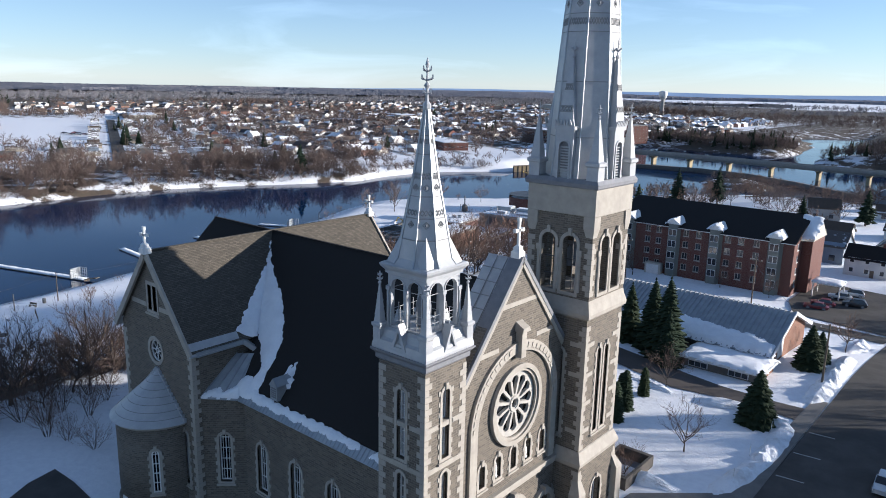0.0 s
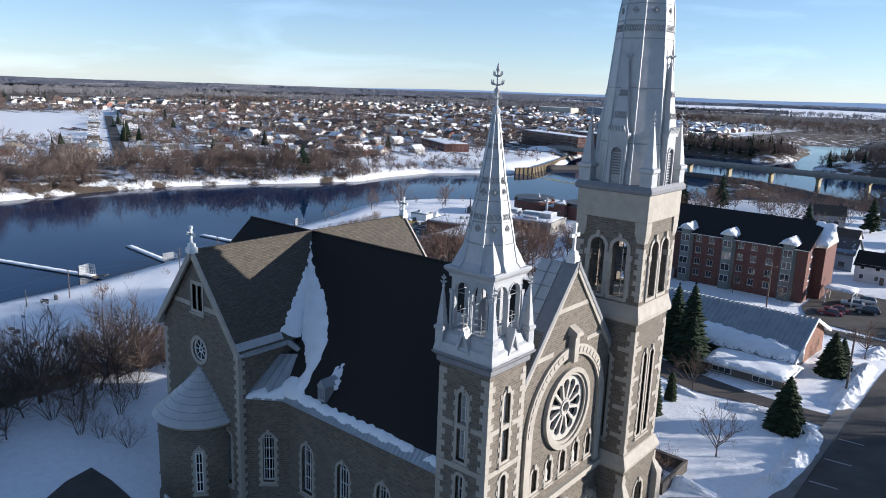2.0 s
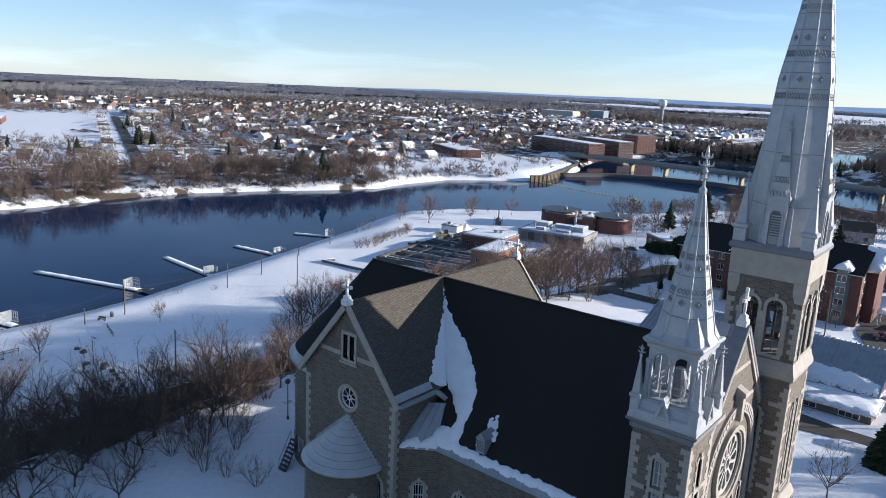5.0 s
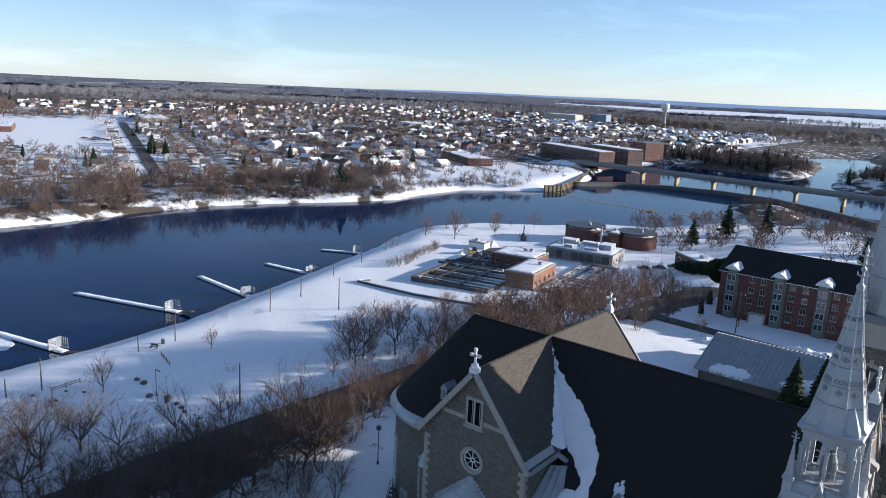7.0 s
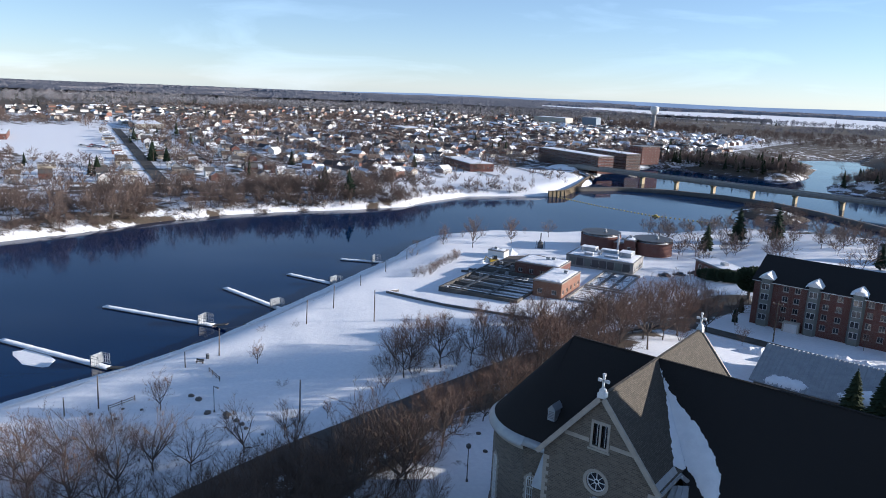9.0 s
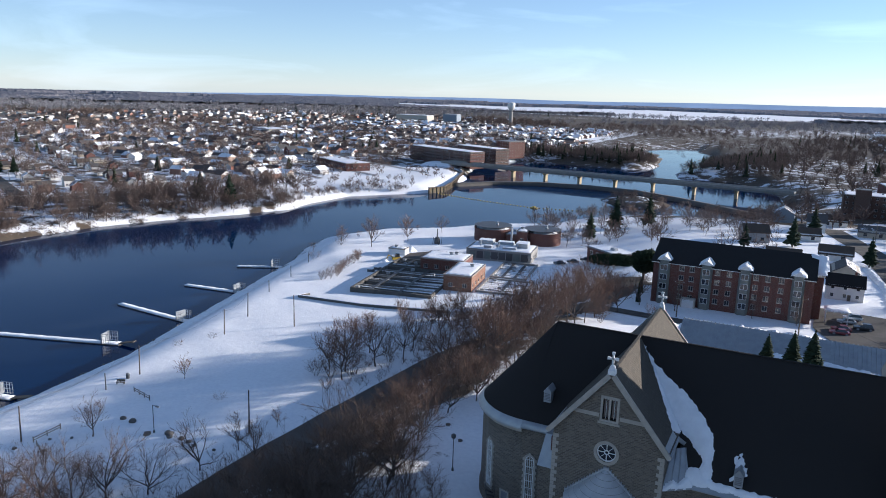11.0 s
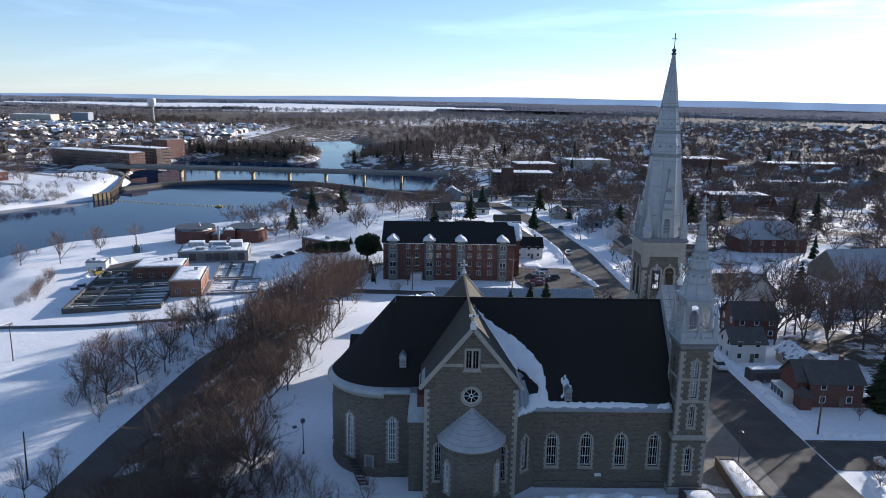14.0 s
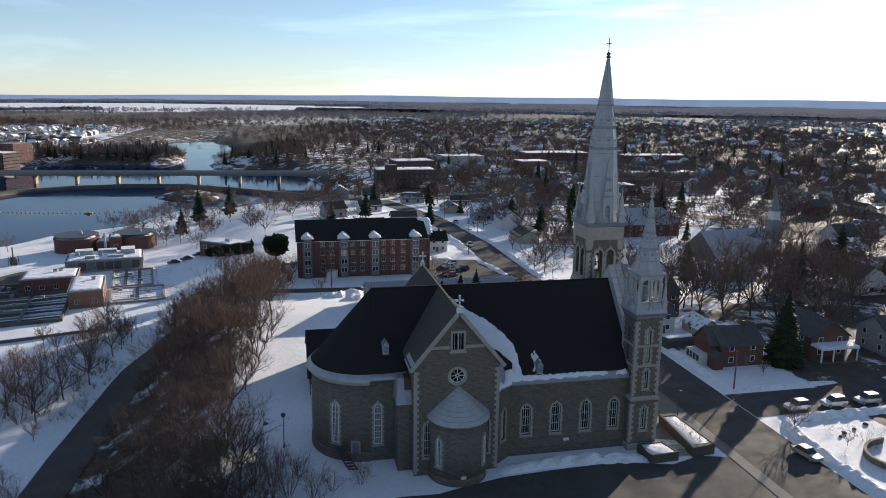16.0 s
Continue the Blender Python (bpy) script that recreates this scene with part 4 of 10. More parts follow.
# great blind arch, rose surround and keystone
bm = B()
n = 40
oa = [(Y0 + 5.55 * math.cos(a), 12.9 + 5.55 * math.sin(a)) for a in np.linspace(0, math.pi, n)]
ia = [(Y0 + 4.75 * math.cos(a), 12.9 + 4.75 * math.sin(a)) for a in np.linspace(math.pi, 0, n)]
panel(bm, mF, [(Y0 + 5.55, 7.4)] + oa + [(Y0 - 5.55, 7.4), (Y0 - 4.75, 7.4)] + ia + [(Y0 + 4.75, 7.4)], [], -0.22, 0.02)
part("arch_moulding", bm, "trim", church)
bm = B()
for i in range(27):
    a = math.pi * (i + 0.5) / 27
    if abs(a - math.pi / 2) < 0.12:
        continue
    m = mF @ Matrix.Translation((Y0 + 5.15 * math.cos(a), -0.27, 12.9 + 5.15 * math.sin(a))) @ pose(0, 0, 0, 0, 90 - math.degrees(a), 0)
    box(bm, -0.2, 0.2, 0, 0.06, -0.2, 0.2, m)
parts(("carved_block", "carved_block"), bm, "trim", church)
bm = B()
box(bm, Y0 - 0.3, Y0 + 0.3, -0.55, 0.0, 17.3, 19.3, mF)
loft(bm, [[mF @ Vector(p) for p in ((Y0 - 0.5, -0.75, 19.3), (Y0 + 0.5, -0.75, 19.3), (Y0 + 0.5, 0.0, 19.3), (Y0 - 0.5, 0.0, 19.3))], [mF @ Vector(p) for p in ((Y0 - 0.4, -0.7, 19.6), (Y0 + 0.4, -0.7, 19.6), (Y0 + 0.4, 0.0, 20.0), (Y0 - 0.4, 0.0, 20.0))]])
part("keystone", bm, "trim", church, "projecting carved keystone")
bm = B()
panel(bm, mF, disc(Y0, ROSE_Z, 3.15, 48), [disc(Y0, ROSE_Z, 2.78, 48)], -0.3, 0.02)
panel(bm, mF, disc(Y0, ROSE_Z, 2.78, 48), [disc(Y0, ROSE_Z, ROSE_R, 36)], -0.16, 0.1)
rose = part("rose_window", bm, "trim", church, "great round window of pale stone tracery")
bm = B()
holes = []
for i in range(12):
    a = 2 * math.pi * i / 12
    c, s = math.cos(a), math.sin(a)
    loc = [(0.72, -0.10), (1.62, -0.30)] + [(1.78 + 0.42 * math.cos(b), 0.42 * math.sin(b)) for b in np.linspace(-1.35, 1.35, 9)] + [(1.62, 0.30), (0.72, 0.10)]
    holes.append([(Y0 + x * c - y * s, ROSE_Z + x * s + y * c) for x, y in loc])
holes.append(disc(Y0, ROSE_Z, 0.34, 12))
panel(bm, mF, disc(Y0, ROSE_Z, ROSE_R, 36), holes, 0.08, 0.34)
panel(bm, mF, disc(Y0, ROSE_Z, 0.62, 20), [disc(Y0, ROSE_Z, 0.42, 20)], 0.0, 0.1)
parts(("tracery", "tracery_hub"), bm, "tracery", rose)
part("glass_pane", panel(B(), mF, disc(Y0, ROSE_Z, ROSE_R, 36), [], 0.4, 0.44), "glass", rose)
for u in niches:
    church_window(church, mF, u, 8.3, 0.7, 10.1, depth=0.5, rows=1, pane="frosted")
for u in (niches[1], niches[3]):
    fig = part("niche_figure", lathe(B(), 0, 0, [(0.2, 0.0), (0.2, 0.12), (0.14, 0.15), (0.17, 0.5), (0.15, 0.85), (0.07, 0.97), (0.09, 1.08), (0.02, 1.2)], 8), "white", church, "small plain white figure", True)
    fig.matrix_basis = mF @ Matrix.Translation((u, 0.22, 8.32))
# string course over the doors, portals
bm = B()
box(bm, 34.9, 47.9, -0.35, 0.0, 6.85, 7.2, mF)
box(bm, 34.9, 47.9, -0.2, 0.0, 6.5, 6.85, mF)
part("string_course", bm, "trim", church)
for u, w, top in ((Y0, 2.9, 5.6), (Y0 - 4.4, 1.9, 4.3), (Y0 + 4.4, 1.9, 4.3)):
    o = arch(u, 0.0, w, top, 14)
    bm = B()
    panel(bm, mF, spread(o, 0.45)[2:] + [(u - w / 2 - 0.45, 0.0), (u + w / 2 + 0.45, 0.0)], [[(p[0], max(p[1], 0.02)) for p in o]], -0.35, 0.1)
    box(bm, u - 0.2, u + 0.2, -0.5, 0.0, top, top + 0.7, mF)
    po = part("portal", bm, "trim", church, "round-arched stone doorway")
    bm = B()
    for s in (-1, 1):
        box(bm, *sorted((u + s * 0.02, u + s * (w / 2))), 0.55, 0.65, 0.02, top - w / 2, mF)
    part("door_leaf", bm, "darkwood", po)
    part("glass_pane", panel(B(), mF, o, [], 0.66, 0.7), "glass", po)

# ---- towers ----
def tower_stage(name, parent, cx, cy, h, z0, z1, openings, thick=0.6, through=False):
    """Four walls; openings are arch loops about the middle of each side."""
    for t in (0, 90, 180, -90):
        m = Matrix.Translation((cx, cy, 0)) @ pose(0, 0, 0, 0, 0, t) @ Matrix.Translation((0, -h, 0))
        e = h if t in (0, 180) else h - thick
        part(name, panel(B(), m, rect(-e, e, z0, z1), openings, 0.0, thick), "stone", parent)


def moulding(bm, cx, cy, prof):
    """A square moulding: half width and height, from below."""
    return loft(bm, [square(cx, cy, z, h) for h, z in prof])


def pinnacle(parent, x, y, z, w, h, mat="tin"):
    """A square spirelet with a leafy finial."""
    bm = B()
    loft(bm, [square(x, y, z, w), square(x, y, z + 0.18 * h, w), square(x, y, z + 0.2 * h, w * 1.25), square(x, y, z + 0.24 * h, w * 1.25), square(x, y, z + 0.26 * h, w * 0.85), square(x, y, z + 0.8 * h, w * 0.16)])
    for i in range(4):
        f = 0.36 + 0.1 * i
        k = w * (0.85 - 0.69 * (f - 0.26) / 0.54) + 0.02
        loft(bm, [square(x, y, z + f * h, k), square(x, y, z + f * h + 0.04, k)])
    p = part("pinnacle", bm, mat, parent)
    bm = B()
    lathe(bm, x, y, [(0.06, z + 0.8 * h), (0.12, z + 0.83 * h), (0.05, z + 0.86 * h), (0.05, z + 0.98 * h), (0.01, z + h)], 6)
    for a in range(4):
        c, s = math.cos(a * math.pi / 2), math.sin(a * math.pi / 2)
        for zz, r in ((0.87, 0.26), (0.93, 0.2)):
            tube(bm, (x, y, z + zz * h), (x + r * c, y + r * s, z + zz * h + 0.12), 0.06, 0.03, 4)
    part("finial", bm, mat, p)
    return p


def spire_faces(bm, cx, cy, prof, n=8, turn=math.pi / 8):
    loft(bm, [ngon(cx, cy, z, r, n, turn) for r, z in prof])


# small tower
SX, SY, SH = -29.15, 32.85, 1.98
st = part("small_tower", moulding(B(), SX, SY, [(SH + 0.28, -0.6), (SH + 0.28, 0.8), (SH + 0.02, 1.0)]), "trim", church, "slender stone tower with an open tin belfry and spire")
stage1 = [arch(0, 3.0, 0.75, 6.4)]
tower_stage("tower_wall", st, SX, SY, SH + 0.12, -0.6, 7.5, stage1)
stage2 = [arch(0, 9.2, 0.62, 12.0), arch(0, 13.0, 0.72, 17.8)]
tower_stage("tower_wall", st, SX, SY, SH, 7.5, 19.4, stage2)
for t in (0, 90):
    m = Matrix.Translation((SX, SY, 0)) @ pose(0, 0, 0, 0, 0, t) @ Matrix.Translation((0, -SH, 0))
    church_window(church, m @ Matrix.Translation((0, -0.12, 0)), 0, 3.0, 0.75, 6.4, rows=4)
    church_window(church, m, 0, 9.2, 0.62, 12.0, rows=3, key=False)
    church_window(church, m, 0, 13.0, 0.72, 17.8, rows=5, pane="frosted")
bm = B()
moulding(bm, SX, SY, [(SH + 0.14, 7.35), (SH + 0.3, 7.5), (SH + 0.3, 7.7), (SH + 0.02, 8.0)])
part("string_course", bm, "trim", st)
for z in (12.3, 15.2):
    bm = B()
    moulding(bm, SX, SY, [(SH + 0.02, z), (SH + 0.05, z + 0.02), (SH + 0.05, z + 0.34), (SH + 0.02, z + 0.36)])
    parts(("stone_band", "stone_band"), bm, "trim", st)
for a, b in ((-1, -1), (1, -1), (1, 1), (-1, 1)):
    quoins(church, SX + a * SH, SY + b * SH, -a, -b, 8.1, 19.2)
    quoins(church, SX + a * (SH + 0.12), SY + b * (SH + 0.12), -a, -b, 1.1, 7.3)
bm = B()
moulding(bm, SX, SY, [(SH + 0.02, 19.3), (SH + 0.18, 19.45), (SH + 0.18, 19.75), (SH + 0.42, 20.0), (SH + 0.42, 20.12)])
part("cornice", bm, "lead", st, "dark moulded cornice")
bm = B()
moulding(bm, SX, SY, [(SH + 0.34, 20.1), (SH + 0.34, 20.3), (SH + 0.25, 20.75), (SH + 0.05, 20.9), (SH - 0.12, 21.35), (SH - 0.28, 21.5)])
part("belfry_base", bm, "tin", st, "pale tin base of the belfry")
# open arcade of the belfry
BH = SH - 0.38
for t in (0, 90, 180, -90):
    m = Matrix.Translation((SX, SY, 0)) @ pose(0, 0, 0, 0, 0, t) @ Matrix.Translation((0, -BH, 0))
    e = BH if t in (0, 180) else BH - 0.25
    ops = [arch(u, 21.62, 1.16, 24.74) for u in (-0.69, 0.69)]
    ar = part("belfry_arcade", panel(B(), m, rect(-e, e, 21.5, 24.95), ops, 0.0, 0.25), "tin", st)
    bm = B()
    for u in (-0.69, 0.69):
        panel(bm, m, spread(arch(u, 21.62, 1.16, 24.74), 0.07), [arch(u, 21.62, 1.16, 24.74)], -0.06, 0.0)
    for u in (-BH + 0.08, 0.0, BH - 0.08):
        box(bm, u - 0.075, u + 0.075, -0.12, 0.0, 21.5, 23.9, m)
        box(bm, u - 0.16, u + 0.16, -0.13, 0.0, 23.9, 24.15, m)
        box(bm, u - 0.16, u + 0.16, -0.13, 0.0, 21.5, 21.75, m)
    part("column", bm, "tin", ar)
    bm = B()
    for u in (-0.69, 0.69):
        for z in (22.15, 22.6, 24.0):
            bar(bm, m @ Vector((u - 0.52, 0.12, z)), m @ Vector((u + 0.52, 0.12, z)), 0.035, 0.035)
        bar(bm, m @ Vector((u + 0.06, 0.12, 21.65)), m @ Vector((u + 0.06, 0.12, 22.9)), 0.035, 0.035)
    parts(("railing", "railing_bar"), bm, "frosted", ar)
    # gablet on the base
    bm = B()
    mg = Matrix.Translation((SX, SY, 0)) @ pose(0, 0, 0, 0, 0, t) @ Matrix.Translation((0, -SH - 0.28, 0))
    panel(bm, mg, [(-0.62, 20.45), (0.62, 20.45), (0, 22.1)], [[(-0.36, 20.6), (0.36, 20.6), (0, 21.6)]], -0.08, 0.5)
    part("gablet", bm, "tin", st)
    part("gablet_back", panel(B(), mg, [(-0.4, 20.55), (0.4, 20.55), (0, 21.7)], [], 0.1, 0.5), "tinroof", st)
bm = B()
lathe(bm, SX, SY, [(0.5, 21.6), (0.52, 22.9), (0.3, 23.5), (0.1, 23.6)], 12)
part("bell", bm, "lead", st)
for a, b in ((-1, -1), (1, -1), (1, 1), (-1, 1)):
    pinnacle(st, SX + a * (SH - 0.02), SY + b * (SH - 0.02), 20.7, 0.3, 4.4)
bm = B()
moulding(bm, SX, SY, [(BH + 0.02, 24.95), (BH + 0.12, 25.0), (BH + 0.14, 25.2), (BH + 0.36, 25.45), (BH + 0.4, 25.6), (BH + 0.3, 25.7)])
part("cornice", bm, "tin", st)
bm = B()
q8 = math.pi / 8
SP = [(2.1, 25.7), (1.8, 26.1), (1.52, 27.5), (1.28, 28.7), (0.76, 31.3), (0.17, 35.0)]
spire_faces(bm, SX, SY, SP)
for a, b in ((-1, -1), (1, -1), (1, 1), (-1, 1)):      # broaches on the corners
    cxx, cyy = SX + a * BH * 1.05, SY + b * BH * 1.05
    loft(bm, [[Vector((cxx, cyy, 25.7)), Vector((cxx - a * 1.0, cyy, 25.7)), Vector((cxx, cyy - b * 1.0, 25.7))], [Vector((SX + a * 0.52, SY + b * 0.52, 28.8)) + Vector(d) for d in ((0, 0, 0), (-a * 0.02, 0, 0), (0, -b * 0.02, 0))]])
ss = parts(("spire", "broach"), bm, "tin", st, ("eight-sided spire of pale tin sheets", "corner broach of pale tin"))


def at_height(prof, z):
    for (r0, z0), (r1, z1) in zip(prof, prof[1:]):
        if z0 <= z <= z1:
            return r0 + (r1 - r0) * (z - z0) / (z1 - z0)
    return prof[-1][0]


def spire_trim(parent, cx, cy, prof, seams, bands, turn=q8, mat="seam"):
    bm = B()
    for z in seams:
        r = at_height(prof, z)
        loft(bm, [ngon(cx, cy, z - 0.03, r + 0.015, 8, turn), ngon(cx, cy, z - 0.03, r + 0.05, 8, turn), ngon(cx, cy, z + 0.03, r + 0.05, 8, turn), ngon(cx, cy, z + 0.03, r - 0.01, 8, turn)], cap=False)
    parts(("seam", "seam"), bm, mat, parent, ("dark horizontal sheet seam", "dark horizontal sheet seam"))
    for z0, z1 in bands:
        bm = B()
        r0, r1 = at_height(prof, z0), at_height(prof, z1)
        k = max(4, int(r0 * 0.77 / 0.2))
        for j in range(8):
            a0, a1 = turn + j * math.pi / 4, turn + (j + 1) * math.pi / 4
            P = lambda f, g: Vector((cx, cy, z0 + (z1 - z0) * g)) + (Vector((math.cos(a0), math.sin(a0), 0)) * (1 - f) + Vector((math.cos(a1), math.sin(a1), 0)) * f) * (r0 + (r1 - r0) * g + 0.03)
            for i in range(k):
                bar(bm, P(i / k, 0), P((i + 1) / k, 1), 0.035, 0.05)
                bar(bm, P((i + 1) / k, 0), P(i / k, 1), 0.035, 0.05)
        part("lattice_band", bm, mat, parent, "diamond lattice band")
    for j in range(8):
        a = turn + j * math.pi / 4
        bm = B()
        loft(bm, [square(cx + r * math.cos(a), cy + r * math.sin(a), z, 0.05) for r, z in prof])
        part("hip_roll", bm, "tinroof", parent)


def rosettes(parent, cx, cy, prof, zs, size):
    """Small diamonds with a boss on each face."""
    for z in zs:
        r = at_height(prof, z) * math.cos(q8) + 0.02
        for j in range(8):
            bm = B()
            a = j * math.pi / 4
            o, s = Vector((cx + r * math.cos(a), cy + r * math.sin(a), z)), Vector((-math.sin(a), math.cos(a), 0))
            k = [o + s * size, o + Vector((0, 0, size)), o - s * size, o - Vector((0, 0, size))]
            for p, q in zip(k, k[1:] + k[:1]):
                bar(bm, p, q, 0.05, 0.05)
            lathe(bm, o.x, o.y, [(size * 0.35, z - size * 0.35), (size * 0.4, z), (size * 0.3, z + size * 0.35)], 6)
            part("rosette", bm, "seam", parent, "small tin diamond rosette")


spire_trim(ss, SX, SY, SP, [27.3, 28.6, 29.9, 31.2, 32.4, 33.5], [(28.75, 29.1), (30.9, 31.3), (33.0, 33.3)])
rosettes(ss, SX, SY, SP, [28.2, 30.4], 0.22)
bm = B()
lathe(bm, SX, SY, [(0.16, 34.9), (0.26, 35.1), (0.26, 35.3), (0.1, 35.5), (0.08, 36.2), (0.2, 36.4), (0.07, 36.6), (0.06, 37.4), (0.13, 37.6), (0.02, 38.0)], 8)
for zz, r in ((35.9, 0.3), (36.7, 0.42), (37.2, 0.3)):
    for j in range(4):
        c, s = math.cos(j * math.pi / 2), math.sin(j * math.pi / 2)
        tube(bm, (SX, SY, zz), (SX + r * c, SY + r * s, zz + 0.1), 0.05, 0.07, 4)
        tube(bm, (SX + r * c, SY + r * s, zz + 0.08), (SX + r * c * 1.1, SY + r * s * 1.1, zz + 0.34), 0.07, 0.02, 4)
part("finial", bm, "tin", ss, "leafy metal finial")

# great tower
TXX, TYY, TH = -28.55, 50.8, 2.86
bt = part("bell_tower", moulding(B(), TXX, TYY, [(TH + 0.5, -0.6), (TH + 0.5, 0.8), (TH + 0.26, 1.1)]), "trim", church, "tall stone bell tower with a pale tin spire")
low = [arch(0, 0.1, 1.5, 4.6)]
tower_stage("tower_wall", bt, TXX, TYY, TH + 0.25, -0.6, 6.9, low, 0.8)
mid = [arch(-0.62, 9.0, 0.62, 16.2), arch(0.62, 9.0, 0.62, 16.2)]
tower_stage("tower_wall", bt, TXX, TYY, TH, 6.9, 19.2, mid, 0.7)
bel = [arch(-0.95, 20.9, 1.25, 25.4), arch(0.95, 20.9, 1.25, 25.4)]
tower_stage("tower_wall", bt, TXX, TYY, TH, 19.2, 27.2, bel, 0.7)
for t in (0, 90):
    m = Matrix.Translation((TXX, TYY, 0)) @ pose(0, 0, 0, 0, 0, t) @ Matrix.Translation((0, -TH, 0))
    for u in (-0.62, 0.62):
        church_window(church, m, u, 9.0, 0.62, 16.2, rows=7, pane="frosted")
    church_window(church, m @ Matrix.Translation((0, -0.25, 0)), 0, 0.2, 1.5, 4.6, depth=0.6, rows=2)
for t in (0, 90, 180, -90):
    m = Matrix.Translation((TXX, TYY, 0)) @ pose(0, 0, 0, 0, 0, t) @ Matrix.Translation((0, -TH, 0))
    bm = B()
    for u in (-0.95, 0.95):
        panel(bm, m, spread(arch(u, 20.9, 1.25, 25.4), 0.26), [arch(u, 20.9, 1.25, 25.4)], -0.1, 0.05)
        box(bm, u - 0.14, u + 0.14, -0.2, 0.0, 25.4, 25.95, m)
    for u in (-1.8, 0.0, 1.8):
        box(bm, u - 0.24, u + 0.24, -0.14, 0.3, 23.9, 24.35, m)
        tube(bm, m @ Vector((u, 0.0, 21.0)), m @ Vector((u, 0.0, 23.9)), 0.17, 0.17, 8)
    part("belfry_arch", bm, "trim", bt, "paired open arches with columns")
    bm = B()
    for u in (-0.95, 0.95):
        for z in (22.0, 23.4):
            bar(bm, m @ Vector((u - 0.62, 0.5, z)), m @ Vector((u + 0.62, 0.5, z)), 0.08, 0.08)
        bar(bm, m @ Vector((u, 0.5, 20.9)), m @ Vector((u, 0.5, 25.3)), 0.06, 0.06)
    part("belfry_bars", bm, "steel", bt)
bm = B()
moulding(bm, TXX, TYY, [(TH + 0.1, 27.0), (TH + 0.14, 27.05), (TH + 0.14, 29.1)])
for a, b in ((-1, -1), (1, -1), (1, 1), (-1, 1)):
    loft(bm, [square(TXX + a * (TH - 0.28), TYY + b * (TH - 0.28), 25.4, 0.3), square(TXX + a * (TH - 0.34), TYY + b * (TH - 0.34), 26.1, 0.46), square(TXX + a * (TH - 0.34), TYY + b * (TH - 0.34), 27.0, 0.47)])
part("tower_head", bm, "trim", bt, "smooth dressed stone head")
bm = B()
loft(bm, [square(TXX, TYY, 20.2, TH - 0.6), square(TXX, TYY, 20.5, TH - 0.6)])
part("belfry_floor", bm, "concrete", bt)
bm = B()
loft(bm, [square(TXX, TYY, 27.0, TH - 0.4), square(TXX, TYY, 29.0, TH - 0.4)])
part("belfry_ceiling", bm, "darkwood", bt)
for dx, dy, r in ((-0.6, 0.2, 0.75), (0.9, -0.6, 0.55)):
    bm = B()
    lathe(bm, TXX + dx, TYY + dy, [(r, 22.3), (r * 0.96, 22.4), (r * 0.7, 23.0), (r * 0.55, 23.6), (r * 0.3, 23.9), (0.08, 24.0)], 14)
    bar(bm, (TXX + dx - 1.2, TYY + dy, 24.1), (TXX + dx + 1.2, TYY + dy, 24.1), 0.2, 0.25)
    part("bell", bm, "lead", bt, "bronze bell on its yoke")
bm = B()
moulding(bm, TXX, TYY, [(TH + 0.27, 6.5), (TH + 0.42, 6.7), (TH + 0.45, 6.95), (TH + 0.1, 7.8), (TH + 0.01, 7.85)])
part("string_course", bm, "trim", bt)
bm = B()
moulding(bm, TXX, TYY, [(TH + 0.02, 18.9), (TH + 0.25, 19.1), (TH + 0.27, 19.4), (TH + 0.1, 20.0), (TH - 0.05, 20.7)])
part("string_course", bm, "trim", bt)
for z in (9.3, 11.7, 14.1, 16.6):
    bm = B()
    for a, b in ((-1, -1), (1, -1), (1, 1), (-1, 1)):
        for k in (0, 1):
            x0, x1 = (TXX + a * (TH + 0.04), TXX + a * (TH - 1.35)) if k == 0 else (TXX + a * (TH + 0.04), TXX + a * (TH - 0.02))
            y0, y1 = (TYY + b * (TH + 0.04), TYY + b * (TH - 0.02)) if k == 0 else (TYY + b * (TH + 0.036), TYY + b * (TH - 1.35))
            box(bm, *sorted((x0, x1)), *sorted((y0, y1)), z + 0.003 * k, z + 0.36)
    parts(("stone_band", "stone_band"), bm, "trim", bt)
for a, b in ((-1, -1), (1, -1), (1, 1), (-1, 1)):
    quoins(church, TXX + a * TH, TYY + b * TH, -a, -b, 7.9, 18.8)
    quoins(church, TXX + a * TH, TYY + b * TH, -a, -b, 20.8, 25.4)
    quoins(church, TXX + a * (TH + 0.25), TYY + b * (TH + 0.25), -a, -b, 1.2, 6.4)
    # stepped corner buttress of the lower stage
    bm = B()
    x, y = TXX + a * (TH + 0.3), TYY + b * (TH + 0.3)
    loft(bm, [square(x, y, -0.5, 0.5), square(x, y, 4.4, 0.5), square(x - a * 0.25, y - b * 0.25, 5.4, 0.25), square(x - a * 0.28, y - b * 0.28, 6.6, 0.2)])
    part("buttress", bm, "trim", bt)
bm = B()
moulding(bm, TXX, TYY, [(TH + 0.26, 29.1), (TH + 0.34, 29.2), (TH + 0.36, 29.45), (TH + 0.16, 29.75)])
part("cornice", bm, "lead", bt, "dark lead cornice under the spire")
BP = [(2.98, 29.7), (2.78, 31.5), (2.42, 37.0), (2.0, 42.5), (1.28, 47.0), (0.74, 51.0), (0.12, 55.2)]
bm = B()
spire_faces(bm, TXX, TYY, BP)
bs = parts(("spire", "broach"), bm, "tin", bt, ("tall eight-sided spire of pale tin sheets", "corner broach of pale tin"))
spire_trim(bs, TXX, TYY, BP, [32.8, 36.9, 40.5, 41.8, 43.0, 43.8, 45.0, 46.2, 47.4, 48.4, 50.0], [(41.0, 41.5), (44.2, 44.7), (47.7, 48.1)])
rosettes(bs, TXX, TYY, BP, [42.5, 45.6], 0.25)
